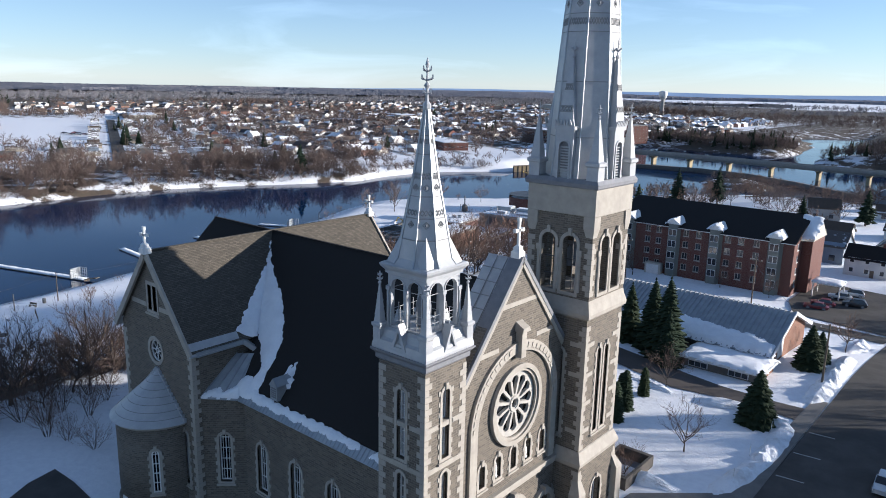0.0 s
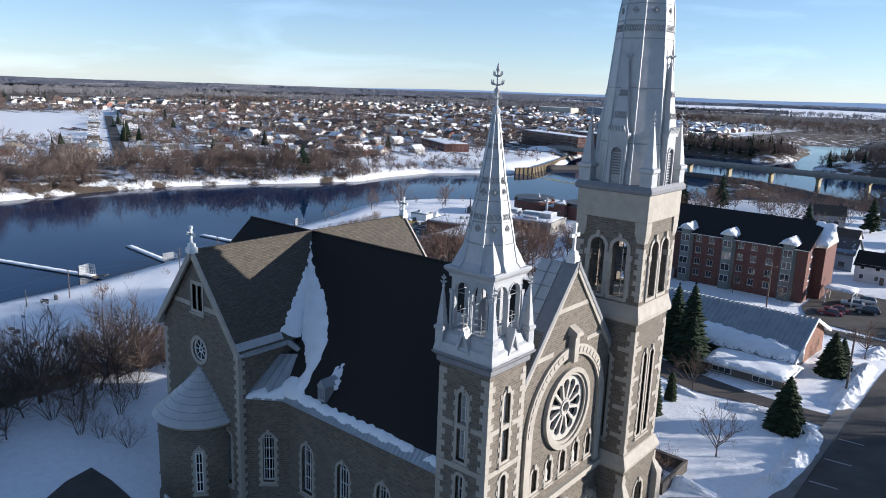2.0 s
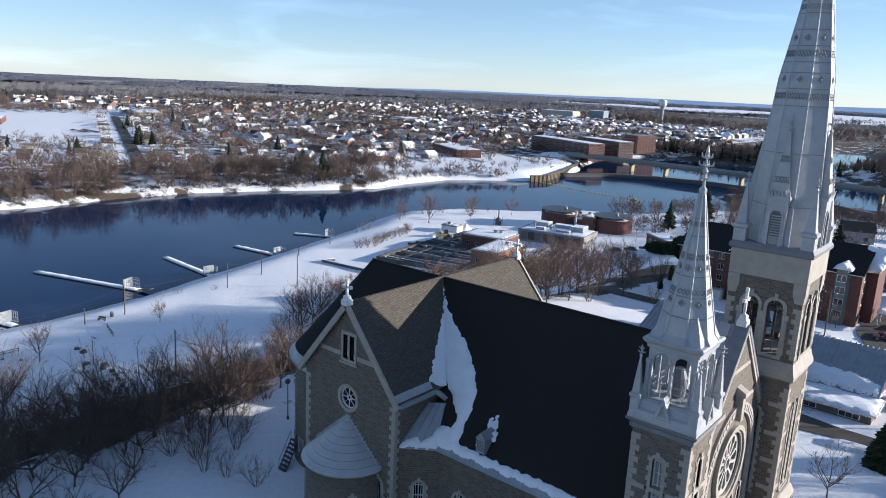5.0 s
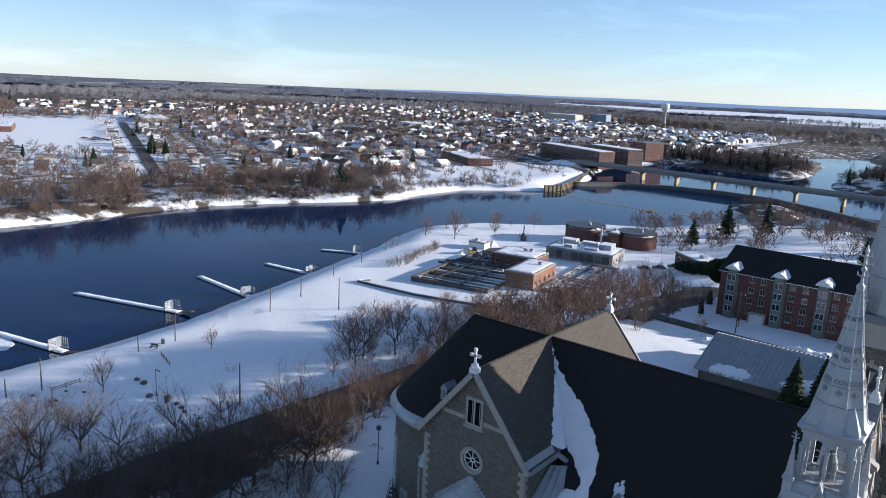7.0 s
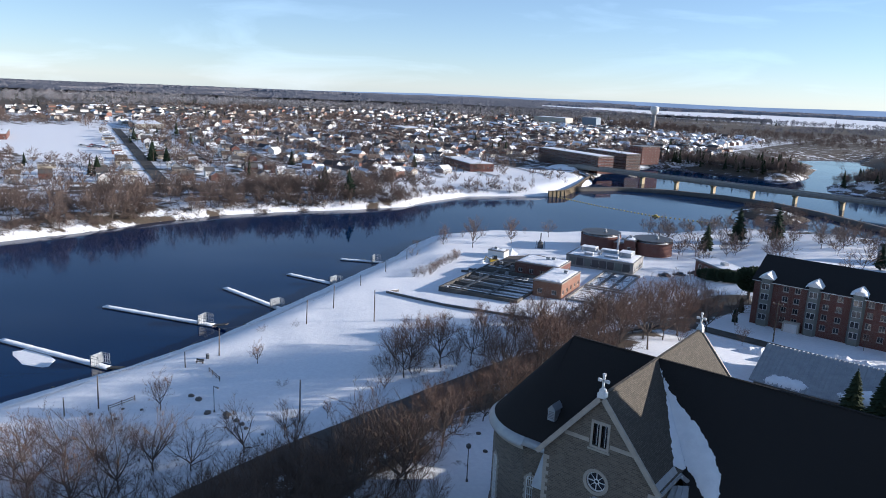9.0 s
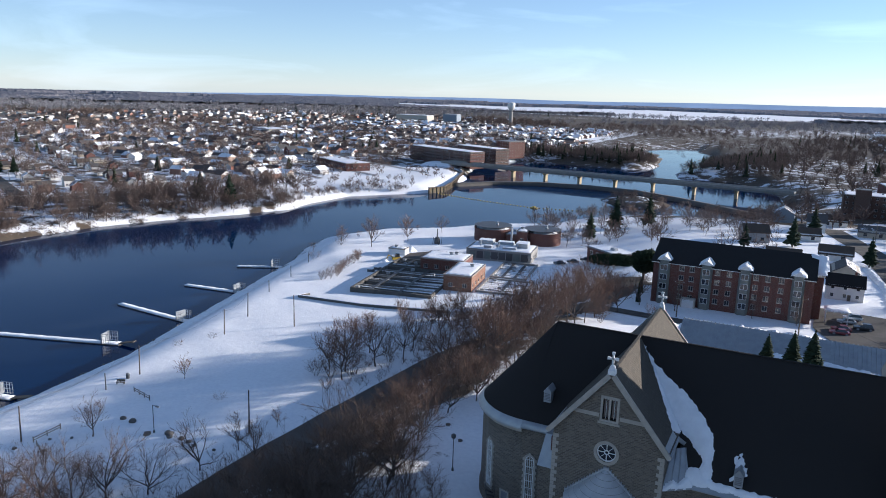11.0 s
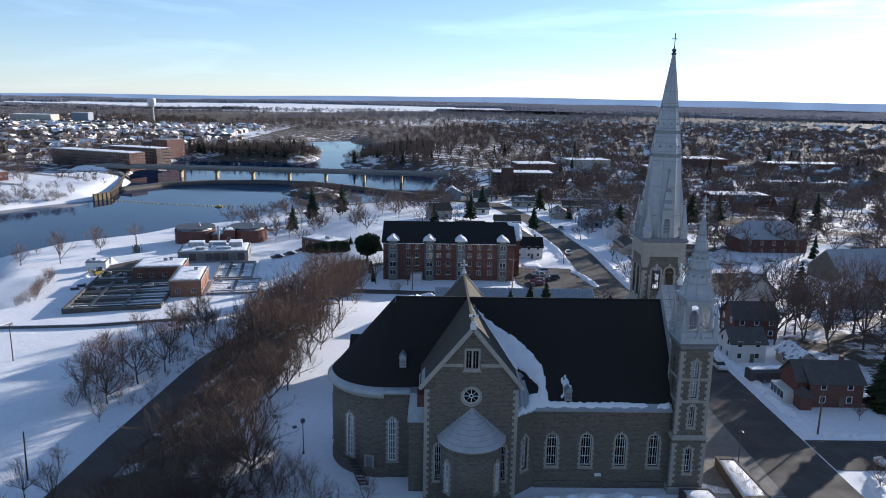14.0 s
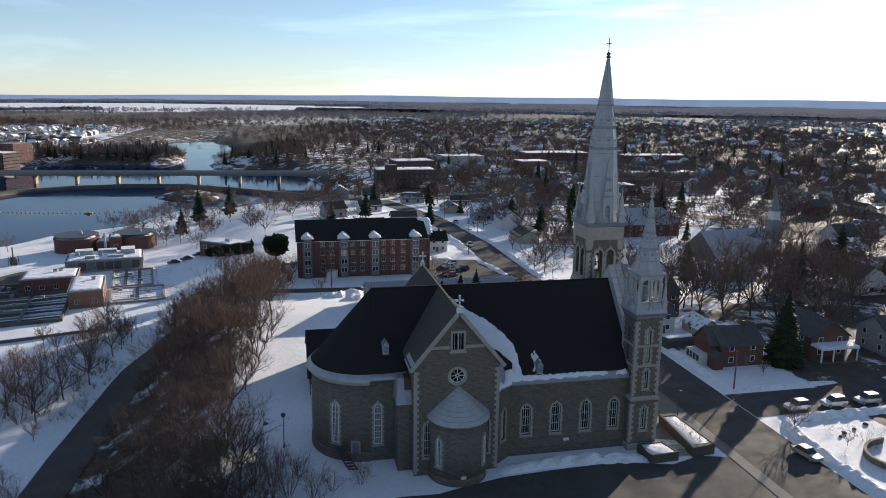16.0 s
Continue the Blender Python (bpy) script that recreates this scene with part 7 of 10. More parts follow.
tries = 0
while len(placed) < 300 and tries < 16000:
    tries += 1
    x, y = rt.uniform(-111, -77), rt.uniform(-26, 136)
    gap = 4.3 if y > 80 else 3.4 if y > 44 else 3.2
    if not inside(x, y, BELT) or x < -108 or any(math.hypot(x - a, y - b) < gap for a, b in placed):
        continue
    placed.append((x, y))
    if y > 78 and x > -106:
        if rt.random() < 0.8:
            tree_thing("bare_tree", "leafless brown tree with a domed crown in a dense belt", rt.choice(BARE), x, y, None, rt.uniform(0, 360), rt.uniform(0.85, 1.2) * (1 - 0.2 * smooth_step(-101, -106, x)), group="tree belt")
        else:
            tree_thing("bare_shrub", "leafless many-stemmed scrub tree", rt.choice(SCRUB), x, y, None, rt.uniform(0, 360), rt.uniform(0.8, 1.2), group="tree belt")
    elif y > 44:
        if rt.random() < 0.35 and x > -101:
            tree_thing("bare_tree", "leafless brown tree in a dense belt", rt.choice(BARE), x, y, None, rt.uniform(0, 360), rt.uniform(0.5, 0.8), group="tree belt")
        else:
            tree_thing("bare_shrub", "leafless many-stemmed scrub tree", rt.choice(SCRUB), x, y, None, rt.uniform(0, 360), rt.uniform(0.55, 1.0) * (1 - 0.35 * smooth_step(-101, -107, x)), group="tree belt")
    elif rt.random() < 0.6:
        tree_thing("bare_tree", "dark leafless tree with crooked spreading limbs", rt.choice(DENSE), x, y, None, rt.uniform(0, 360), rt.uniform(0.7, 1.05), group="tree belt")
    else:
        tree_thing("bare_shrub", "leafless scrub below the slope trees", rt.choice(SCRUB), x, y, None, rt.uniform(0, 360), rt.uniform(0.45, 0.75), group="tree belt")
# open thicket on the other side of the lane
for x, y, k in ((-127.8, 25.2, 0.95), (-136.5, 20.9, 0.85), (-123.7, 29.2, 0.8), (-122.2, 38, 0.8), (-131, 14, 0.9), (-126, 12, 0.9), (-140, 10, 0.8), (-146, 14, 0.7), (-122.5, 6, 0.9), (-134, 2, 0.9), (-128, -6, 0.9), (-145, -2, 0.8), (-121.5, 46, 0.55), (-151, 5, 0.8), (-139, 17, 0.9), (-126.5, 19, 0.95), (-133, 9, 1.0), (-143, 6, 0.9), (-123, 15, 0.9), (-148, -6, 0.9), (-138, -4, 1.0)):
    tree_thing("bare_tree", "leafless dark tree in a thicket by the lane", rt.choice(DENSE + BARE[:2]), x, y, None, rt.uniform(0, 360), k * 1.12, group="thicket")
for i in range(20):
    x, y = rt.uniform(-146, -121.5), rt.uniform(-10, 30)
    tree_thing("bare_shrub", "leafless scrub in a thicket by the lane", rt.choice(SCRUB), x, y, None, rt.uniform(0, 360), rt.uniform(0.35, 0.7), group="thicket")
for i in range(16):
    f = rt.random()
    tree_thing("bare_bush", "low dry brush in the snowy park", rt.choice(BUSH), -147 + 5 * f + rt.uniform(-1.5, 1.5), 20 + 12 * f + rt.uniform(-1, 1), None, rt.uniform(0, 360), rt.uniform(0.35, 0.7), "bush", "park brush")
for x, y, s in ((-85.4, 62, 0.75), (-84.6, 68, 0.7), (-83.6, 75, 0.8), (-82.9, 82, 0.75), (-81.6, 89, 0.8), (-87.5, 56, 0.7), (-88.2, 65, 0.85), (-86.5, 78, 0.85), (-85.0, 86, 0.8)):
    tree_thing("bare_tree", "leafless dark tree on the edge of the churchyard", rt.choice(DENSE), x, y, None, rt.uniform(0, 360), s, group="tree belt")
for x, y, s in ((-80.5, 30, 0.7), (-78.5, 27.5, 0.75), (-77, 31.5, 0.55), (-82.5, 34, 0.7), (-75.5, 26.5, 0.6), (-79.5, 34.5, 0.5), (-69.3, 28.6, 0.5), (-84, 37, 0.65), (-81, 26, 0.8), (-73, 27.5, 0.45)):
    tree_thing("bare_shrub", "leafless many-stemmed shrub in the snow near the apse", rt.choice(SCRUB), x, y, None, rt.uniform(0, 360), s, group="churchyard shrubs")
# taller trees at the top of the slope and in the yard below
for x, y, s in ((-85.5, 19, 0.95), (-86, 27, 0.9), (-84.6, 33, 1.0), (-86.5, 39, 0.8), (-90.5, 19, 0.9), (-93, 30, 0.85), (-76, 17.5, 0.6), (-81, 11, 0.8), (-72, 10, 0.7), (-67, 11, 0.6), (-77, 6, 0.8), (-86, 8, 0.9), (-88.5, 23, 0.75), (-91, 26, 0.7), (-83.4, 24, 0.65), (-89.5, 35, 0.7), (-92, 40, 0.65), (-82.5, 29, 0.6), (-88, 31, 0.7), (-79.5, 21, 0.55), (-82, 16, 0.7)):
    tree_thing("bare_tree", "dark leafless tree with spreading limbs", rt.choice(DENSE), x, y, None, rt.uniform(0, 360), s, group="slope trees")
tree_thing("bare_shrub", "pale tan leafless shrub on the slope", SCRUB[1], -92.5, 17.4, None, 50, 0.62, group="slope trees")
for i in range(12):
    x, y = rt.uniform(-126, -113), rt.uniform(118, 136)
    tree_thing("bare_tree", "leafless tree where the belt meets the lane", rt.choice(BARE), x, y, None, rt.uniform(0, 360), rt.uniform(0.5, 0.8), group="tree belt")
for i in range(22):
    f = i / 21
    tree_thing("bare_shrub", "pale brown leafless scrub by the shore path", rt.choice(SCRUB), -177.5 - 10 * f + rt.uniform(-2, 2), 148 + 34 * f, None, rt.uniform(0, 360), rt.uniform(0.35, 0.55), group="shore scrub")
for x, y, s in ((-214, 190, 0.45), (-212, 206, 0.5), (-207, 212, 0.4), (-203, 220, 0.45), (-194, 240, 0.4)):
    tree_thing("bare_shrub", "leafless scrub at the water's edge", rt.choice(SCRUB), x, y, None, rt.uniform(0, 360), s, group="shore scrub")
# clump and single trees in the park
for x, y, s in ((-126, 84, 1.05), (-131, 91, 0.95), (-122, 90, 1.05), (-128, 97, 0.9), (-119, 97, 0.95), (-133, 99, 0.75), (-121, 105, 1.0), (-124, 80, 0.9), (-130, 84, 0.85), (-126, 112, 0.6), (-131, 118, 0.55), (-124, 120, 0.6), (-118, 114, 0.8), (-138, 112, 0.45), (-136, 125, 0.5), (-128, 128, 0.6), (-119, 126, 0.7)):
    tree_thing("bare_tree", "leafless tree at the edge of the snowy park", rt.choice(BARE), x, y, None, rt.uniform(0, 360), s * 1.02, group="park trees")
for x, y, s in ((-127, 80, 0.8), (-130, 79, 0.6), (-124, 83, 0.7), (-132, 87, 0.6), (-128, 89, 0.8), (-121, 94, 0.7), (-125, 100, 0.7), (-118, 104, 0.7), (-122, 112, 0.6)):
    tree_thing("bare_shrub", "leafless brush under the trees of the park", rt.choice(SCRUB), x, y, None, rt.uniform(0, 360), s, group="park trees")
for x, y, s in ((-153.8, 65.2, 0.5), (-147.3, 38.1, 0.72), (-116.2, 44, 0.7), (-121.5, 56, 0.35), (-122, 72, 0.4)):
    tree_thing("bare_tree", "small leafless tree in the snow", rt.choice(BARE), x, y, None, rt.uniform(0, 360), s, group="park trees")
for x, y, s in ((-203.7, 194.7, 0.8), (-192, 198.5, 1.15), (-191.4, 225, 0.85), (-182.2, 240.5, 0.7), (-186, 217, 0.7), (-152, 276, 0.7), (-132, 270, 0.85), (-121, 276, 0.9), (-112, 282, 0.8), (-104, 282, 0.9), (-96, 290, 0.85), (-88, 300, 0.8), (-110, 300, 0.8), (-84, 280, 0.7), (-76, 300, 0.8), (-100, 320, 0.8), (-66, 310, 0.8), (-120, 330, 0.7)):
    tree_thing("bare_tree", "leafless tree on the riverside", rt.choice(BARE), x, y, None, rt.uniform(0, 360), s, group="riverside trees")
for x, y, s in ((-200, 172, 1.6), (-205, 196, 1.4), (-171, 80, 0.8), (-168, 88, 0.7), (-139, 60, 0.8), (-147, 30, 1.2), (-152, 26, 1.3), (-128, 40, 1.3), (-29, 61, 0.9), (-31, 63, 1.0), (-28, 64, 0.8)):
    tree_thing("bare_bush", "leafless brown bush in the snow", rt.choice(BUSH), x, y, None, rt.uniform(0, 360), s, "bush", "bushes")
for x, y, s in ((-24.7, 68.6, 0.56), (-33, 83.0, 0.5), (-26.7, 59.4, 0.3), (-19.5, 116, 0.55), (-3.5, 31.5, 0.5), (1, 26, 0.3), (6, 52.5, 0.3), (-50, 150, 0.45), (-40, 149.5, 0.45), (-4, 150, 0.6), (4, 166, 0.7), (-1, 182, 0.75), (-68, 146, 0.7), (-77, 147, 0.8), (-82, 143, 0.9), (-86, 149, 0.9), (-90, 155, 1.0), (-96, 160, 1.0), (-70, 128, 0.4)):
    tree_thing("bare_tree", "slender leafless tree in the snow", rt.choice(BARE), x, y, None, rt.uniform(0, 360), s, group="garden trees")


# trees that stand out across the river and over the town
fb = random.Random(9)
n = 0
while n < 80:
    x, y = fb.uniform(-400, -290), fb.uniform(-40, 330)
    d = float(polygon_distance(np.array([x]), np.array([y]), RIVER)[0])
    if d < 3 or d > 46 or (x > -318 and y > 278) or float(wobble(np.array([x]), np.array([y]), 1.4)[0]) < -0.1:
        continue
    n += 1
    tree_thing("bare_tree", "leafless tree on the far bank", fb.choice(FARBARE), x, y, None, fb.uniform(0, 360), fb.uniform(0.7, 1.5), group="far bank trees")
n = 0
while n < 46:       # a row leaning over the water
    x, y = fb.uniform(-345, -285), fb.uniform(135, 300)
    d = float(polygon_distance(np.array([x]), np.array([y]), RIVER)[0])
    if d < 1.5 or d > 9 or (x > -318 and y > 282) or float(wobble(np.array([x]), np.array([y]), 2.1)[0]) < -0.35:
        continue
    n += 1
    tree_thing("bare_tree", "leafless brown tree at the far water's edge", fb.choice(FARBARE), x, y, None, fb.uniform(0, 360), fb.uniform(0.5, 1.0), group="far bank trees")
for x, y, s in ((2, 98, 1.2), (8, 106, 1.35), (14, 94, 1.2), (20, 112, 1.4), (26, 98, 1.3), (33, 108, 1.35), (38, 96, 1.2), (12, 120, 1.3), (28, 124, 1.3), (44, 104, 1.3), (50, 92, 1.2), (46, 118, 1.3), (34, 88, 1.1), (60, 100, 1.3), (56, 112, 1.4)):
    tree_thing("bare_tree", "tall slender leafless tree between houses", fb.choice(BARE), x, y, None, fb.uniform(0, 360), s, group="street trees")
TALL = [bare_kind(k, 16.0, 0.016, "fartwig", spread=0.72, bole=0.2, limbs=8, branches=6, twigs=5, sprays=5) for k in (203, 208)]
for x, y, s in ((16.5, 94.5, 0.95), (17.4, 82.3, 1.0), (26.1, 85.5, 1.0), (31.1, 81.1, 1.05), (43.5, 92.5, 1.1), (37, 74, 0.95), (49, 80, 1.05), (57, 74, 1.0), (66, 84, 1.1), (52, 98, 1.1), (30, 96, 1.0), (9, 88, 0.9), (74, 72, 1.0), (24, 74, 0.8), (62, 96, 1.0)):
    tree_thing("bare_tree", "tall leafless elm between brick houses", fb.choice(TALL), x, y, None, fb.uniform(0, 360), s, group="street trees")
n, over = 0, []
while n < 110:
    x, y = fb.uniform(-2, 170), fb.uniform(72, 330)
    if x + y < 96 or (-84 < 0.68 * x - 0.74 * y < -58 and x < 22) or (abs(x - 50) < 24 and abs(y - 160) < 26) or abs(y - 41) < 8:
        continue
    n += 1
    over.append((x, y))


# conifers
def conifer(seed, height, radius, tiers=20, blades=13, ragged=0.25, bare_foot=0.04, taper=0.9):
    rnd = random.Random(seed)
    V, F = [], []
    for i in range(tiers):
        f = (i + rnd.uniform(0, 0.6)) / tiers
        z = height * (bare_foot + (1 - bare_foot) * f)
        r = radius * (1 - f) ** taper * rnd.uniform(0.85, 1.08) + 0.1
        n = max(5, int(blades * (1 - 0.6 * f)))
        for j in range(n):
            a = 6.283 * j / n + rnd.uniform(-0.25, 0.25) + i
            L = r * rnd.uniform(1 - ragged, 1.08)
            c, s = math.cos(a), math.sin(a)
            w = L * 0.26 + 0.06
            dz = -L * rnd.uniform(0.12, 0.4)
            b = len(V)
            up = height * 0.035
            V += [(0, 0, z + up), (c * L * 0.55 - s * w, s * L * 0.55 + c * w, z + dz * 0.5), (c * L, s * L, z + dz), (c * L * 0.55 + s * w, s * L * 0.55 - c * w, z + dz * 0.5),
                  (c * L * 0.55, s * L * 0.55, z + dz * 0.35 + 0.12 * w), (c * L * 0.5, s * L * 0.5, z + dz - 0.5 * w)]
            F += [(b, b + 1, b + 4), (b + 1, b + 2, b + 4), (b + 2, b + 3, b + 4), (b + 3, b, b + 4), (b + 1, b + 5, b + 2), (b + 2, b + 5, b + 3)]
    trunk = limb_mesh("trunk", [(Vector((0, 0, -0.4)), Vector((0, 0, height * 0.95)), radius * 0.07 + 0.06, 0.03, 0)], "bark", 6)
    return trunk, raw_mesh("crown", np.array(V), np.array(F), "needle")


def clipped_evergreen(seed, height, radius, foot, tufts):
    """A rounded, lumpy evergreen crown of small needle tufts on a short stem."""
    rnd = random.Random(seed)
    V, F = [], []
    half = (height - foot) / 2
    lumps = [(rnd.uniform(0, 6.283), rnd.uniform(-0.7, 0.9), rnd.uniform(0.08, 0.2)) for i in range(9)]
    for i in range(tufts):
        a, u, q = rnd.uniform(0, 6.283), rnd.uniform(-1, 1), rnd.uniform(0.72, 1.0)
        q *= 0.9 + sum(k * math.exp(-4 * ((u - lu) ** 2 + (1 - math.cos(a - la)))) for la, lu, k in lumps)
        w = max(0.0, 1 - abs(u) ** 2.6) ** 0.5
        d = Vector((math.cos(a) * w, math.sin(a) * w, u + 0.25)).normalized()
        o = Vector((math.cos(a) * w * radius * q, math.sin(a) * w * radius * q, foot + half + u * half * q))
        e = d.cross(Vector((rnd.uniform(-1, 1), rnd.uniform(-1, 1), 1))).normalized()
        g, L = d.cross(e), radius * rnd.uniform(0.10, 0.17)
        b = len(V)
        V += [tuple(o - d * L * 0.5 + e * L), tuple(o - d * L * 0.5 - e * L * 0.5 + g * L * 0.85), tuple(o - d * L * 0.5 - e * L * 0.5 - g * L * 0.85), tuple(o + d * L * 0.9)]
        F += [(b, b + 1, b + 3), (b + 1, b + 2, b + 3), (b + 2, b, b + 3)]
    trunk = limb_mesh("trunk", [(Vector((0, 0, -0.4)), Vector((0, 0, foot + half)), radius * 0.13, radius * 0.06, 0)], "bark", 7)
    return trunk, raw_mesh("crown", np.array(V), np.array(F), "needle")


ROUND = clipped_evergreen(3, 9.0, 3.7, 1.9, 1500)
HEDGE = clipped_evergreen(4, 3.8, 2.2, 0.1, 900)
tree_thing("evergreen_tree", "round dark evergreen tree on a short bare trunk", ROUND, -81.9, 175.0)
for x, y, q in ((-105.2, 207.0, 0.85), (-102.2, 203.6, 0.95), (-99.0, 200.6, 1.1), (-95.6, 198.4, 1.15), (-92.2, 196.4, 1.05)):
    tree_thing("evergreen_shrub", "broad dark evergreen shrub before a low building", HEDGE, x, y, None, rt.uniform(0, 360), q, "shrub", "evergreen shrubs")
SPRUCE = [conifer(s, 11.0, 3.4, 34, 20, 0.35, 0.04, 0.75) for s in (1, 2)]
BLUE = [conifer(5, 5.5, 2.1, 30, 24, 0.15, 0.02, 0.6)]
CEDAR = [conifer(7, 4.2, 0.95, 30, 14, 0.15, 0.02, 0.32)]
PINE = [conifer(s, 13.0, 4.0, 20, 14, 0.6, 0.16, 0.6) for s in (11, 12)]
for x, y, s in ((-37.5, 93.0, 1.05), (-40.5, 95.0, 0.95), (-44.5, 96.2, 0.8), (-36.2, 90.5, 0.7)):
    tree_thing("spruce", "dark green spruce beside the parish hall", rt.choice(SPRUCE), x, y, None, rt.uniform(0, 360), s, group="spruces")
tree_thing("spruce", "dense dark spruce in the snowy lawn", BLUE[0], -21.3, 80.6, None, 0, 1.15)
tree_thing("spruce", "broad dark evergreen beside the hall's end", BLUE[0], -21.4, 103, None, 40, 1.1)
tree_thing("spruce", "broad dark evergreen beside the hall's end", BLUE[0], -21.0, 107, None, 40, 0.8)
for x, y, s in ((-34.0, 73.8, 1.15), (-33.5, 70.4, 1.1), (-34.1, 79.1, 0.85), (-34.9, 74.6, 0.95)):
    tree_thing("cedar", "narrow clipped dark cedar", CEDAR[0], x, y, None, rt.uniform(0, 360), s, group="cedars")
tree_thing("spruce", "tall dense dark spruce between brick houses", SPRUCE[0], 13.5, 57.2, None, 30, 1.3)
for x, y, s in ((-122, 262, 0.9), (-118, 290, 1.2), (-105, 300, 1.15), (-60, 250, 0.7), (-44, 262, 0.9), (-37, 290, 1.0), (-20, 236, 0.8), (30, 120, 0.9), (48, 98, 1.1), (75, 116, 1.2), (64, 70, 0.9), (88, 84, 1.2), (20, 212, 0.9), (12, 225, 1.0), (52, 258, 1.1), (68, 268, 1.0), (97, 258, 1.1), (-8, 300, 0.9)):
    tree_thing("pine", "tall dark green pine", rt.choice(PINE), x, y, None, rt.uniform(0, 360), s, group="pines")
tree_thing("pine", "tall dark pine on the far bank", PINE[0], -314, 251, None, 30, 1.25)
for x, y, k in ((-352, 268, 1.2), (-360, 276, 1.1), (-346, 258, 0.9), (-470, 190, 1.1), (-520, 255, 1.2), (-512, 262, 1.0), (-530, 262, 1.1), (-455, 330, 1.0), (-390, 395, 0.8)):
    tree_thing("pine", "dark pine over the houses across the river", rt.choice(PINE + SPRUCE), x, y, None, rt.uniform(0, 360), k, group="far pines")
tree_thing("evergreen", "round-headed dark evergreen beside the apartment block", conifer(19, 7.5, 3.2, 14, 14, 0.1, 0.3), -82.5, 188, None, 0, 1.0)
ROUND = conifer(23, 6.5, 3.0, 12, 14, 0.1, 0.05)
for x, y, s in ((-86, 211, 0.5), (-91, 209.5, 0.45), (-97, 208.5, 0.5), (-79, 192, 0.5)):
    tree_thing("evergreen_shrub", "rounded dark evergreen shrub beside a shed", ROUND, x, y, None, rt.uniform(0, 360), s, "bush", "evergreen hedge")
tree_thing("cedar", "narrow dark cedar in a snowy garden", CEDAR[0], -79.5, 160, None, 0, 0.9)
tree_thing("cedar", "narrow dark cedar in a snowy garden", CEDAR[0], -78.0, 150, None, 0, 0.8)


# aerial haze on the hills: blue-grey base colour plus a faint glow
k = Mat("distant hills with painted haze", 0.95, 0.0, 0.0)
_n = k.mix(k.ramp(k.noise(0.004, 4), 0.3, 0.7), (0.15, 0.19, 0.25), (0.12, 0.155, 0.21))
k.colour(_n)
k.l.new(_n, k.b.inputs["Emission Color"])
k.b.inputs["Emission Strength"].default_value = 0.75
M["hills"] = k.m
# aerial haze mixed into the twig colour: paler and greyer than nearer woods
k = Mat("distant woods paled by painted haze", 0.95, 0.0, 0.0)
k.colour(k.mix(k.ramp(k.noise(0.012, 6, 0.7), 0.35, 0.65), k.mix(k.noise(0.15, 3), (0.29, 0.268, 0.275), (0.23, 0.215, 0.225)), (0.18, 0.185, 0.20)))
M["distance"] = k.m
# farther trees: many light crowns in one mesh
def crown_kit(seed, blades, height=10.0, radius=3.2, width=0.16, length=1.5):
    """A leafless crown: sprays of thin twigs filling a dome, on a forked trunk."""
    rnd = np.random.RandomState(seed)
    V = []
    c = np.array([0, 0, height * 0.58])
    g = 1.0 if height > 5 else 0.12
    lump = rnd.normal(size=(5, 3))
    lump /= np.linalg.norm(lump, axis=1)[:, None]
    for i in range(blades):
        d = rnd.normal(size=3)
        d /= np.linalg.norm(d)
        k = rnd.uniform(0.15, 1.0) ** 0.55 * (0.82 + 0.25 * max(0.0, float((lump @ d).max())))
        p = c + d * k * np.array([radius, radius, height * 0.40])
        out = d * 0.8 + np.array([0, 0, 0.55]) + rnd.normal(size=3) * 0.45
        out /= np.linalg.norm(out)
        s = np.cross(out, rnd.normal(size=3))
        s /= np.linalg.norm(s)
        L = length * rnd.uniform(0.6, 1.3)
        V.append([p - out * L * 0.5 - s * width, p - out * L * 0.5 + s * width, p + out * L * 0.5])
    for a in range(4):
        t = rnd.uniform(0, 6.283)
        tip = c + np.array([math.cos(t) * radius * 0.55, math.sin(t) * radius * 0.55, height * rnd.uniform(-0.05, 0.25)])
        V.append([[-0.16 * g, 0.05, height * 0.12], [0.16 * g, -0.05, height * 0.12], tip])
    V.append([[-0.25 * g, 0, -0.5], [0.25 * g, 0, -0.5], [0, 0.05, height * 0.6]])
    V.append([[0, -0.25 * g, -0.5], [0, 0.25 * g, -0.5], [0.05, 0, height * 0.6]])
    return np.array(V, float).reshape(-1, 3)


def cone_kit(seed, blades, height=11.0, radius=2.4):
    rnd = np.random.RandomState(seed)
    V = []
    for i in range(blades):
        f = i / blades
        a = rnd.uniform(0, 6.283)
        z = height * (0.08 + 0.9 * f)
        r = radius * (1 - f) * rnd.uniform(0.8, 1.1) + 0.15
        w = r * 0.55 + 0.15
        c, s = math.cos(a), math.sin(a)
        V.append([[0, 0, z + height * 0.14], [c * r - s * w, s * r + c * w, z - 0.15 * r], [c * r + s * w, s * r - c * w, z - 0.15 * r]])
    return np.array(V, float).reshape(-1, 3)


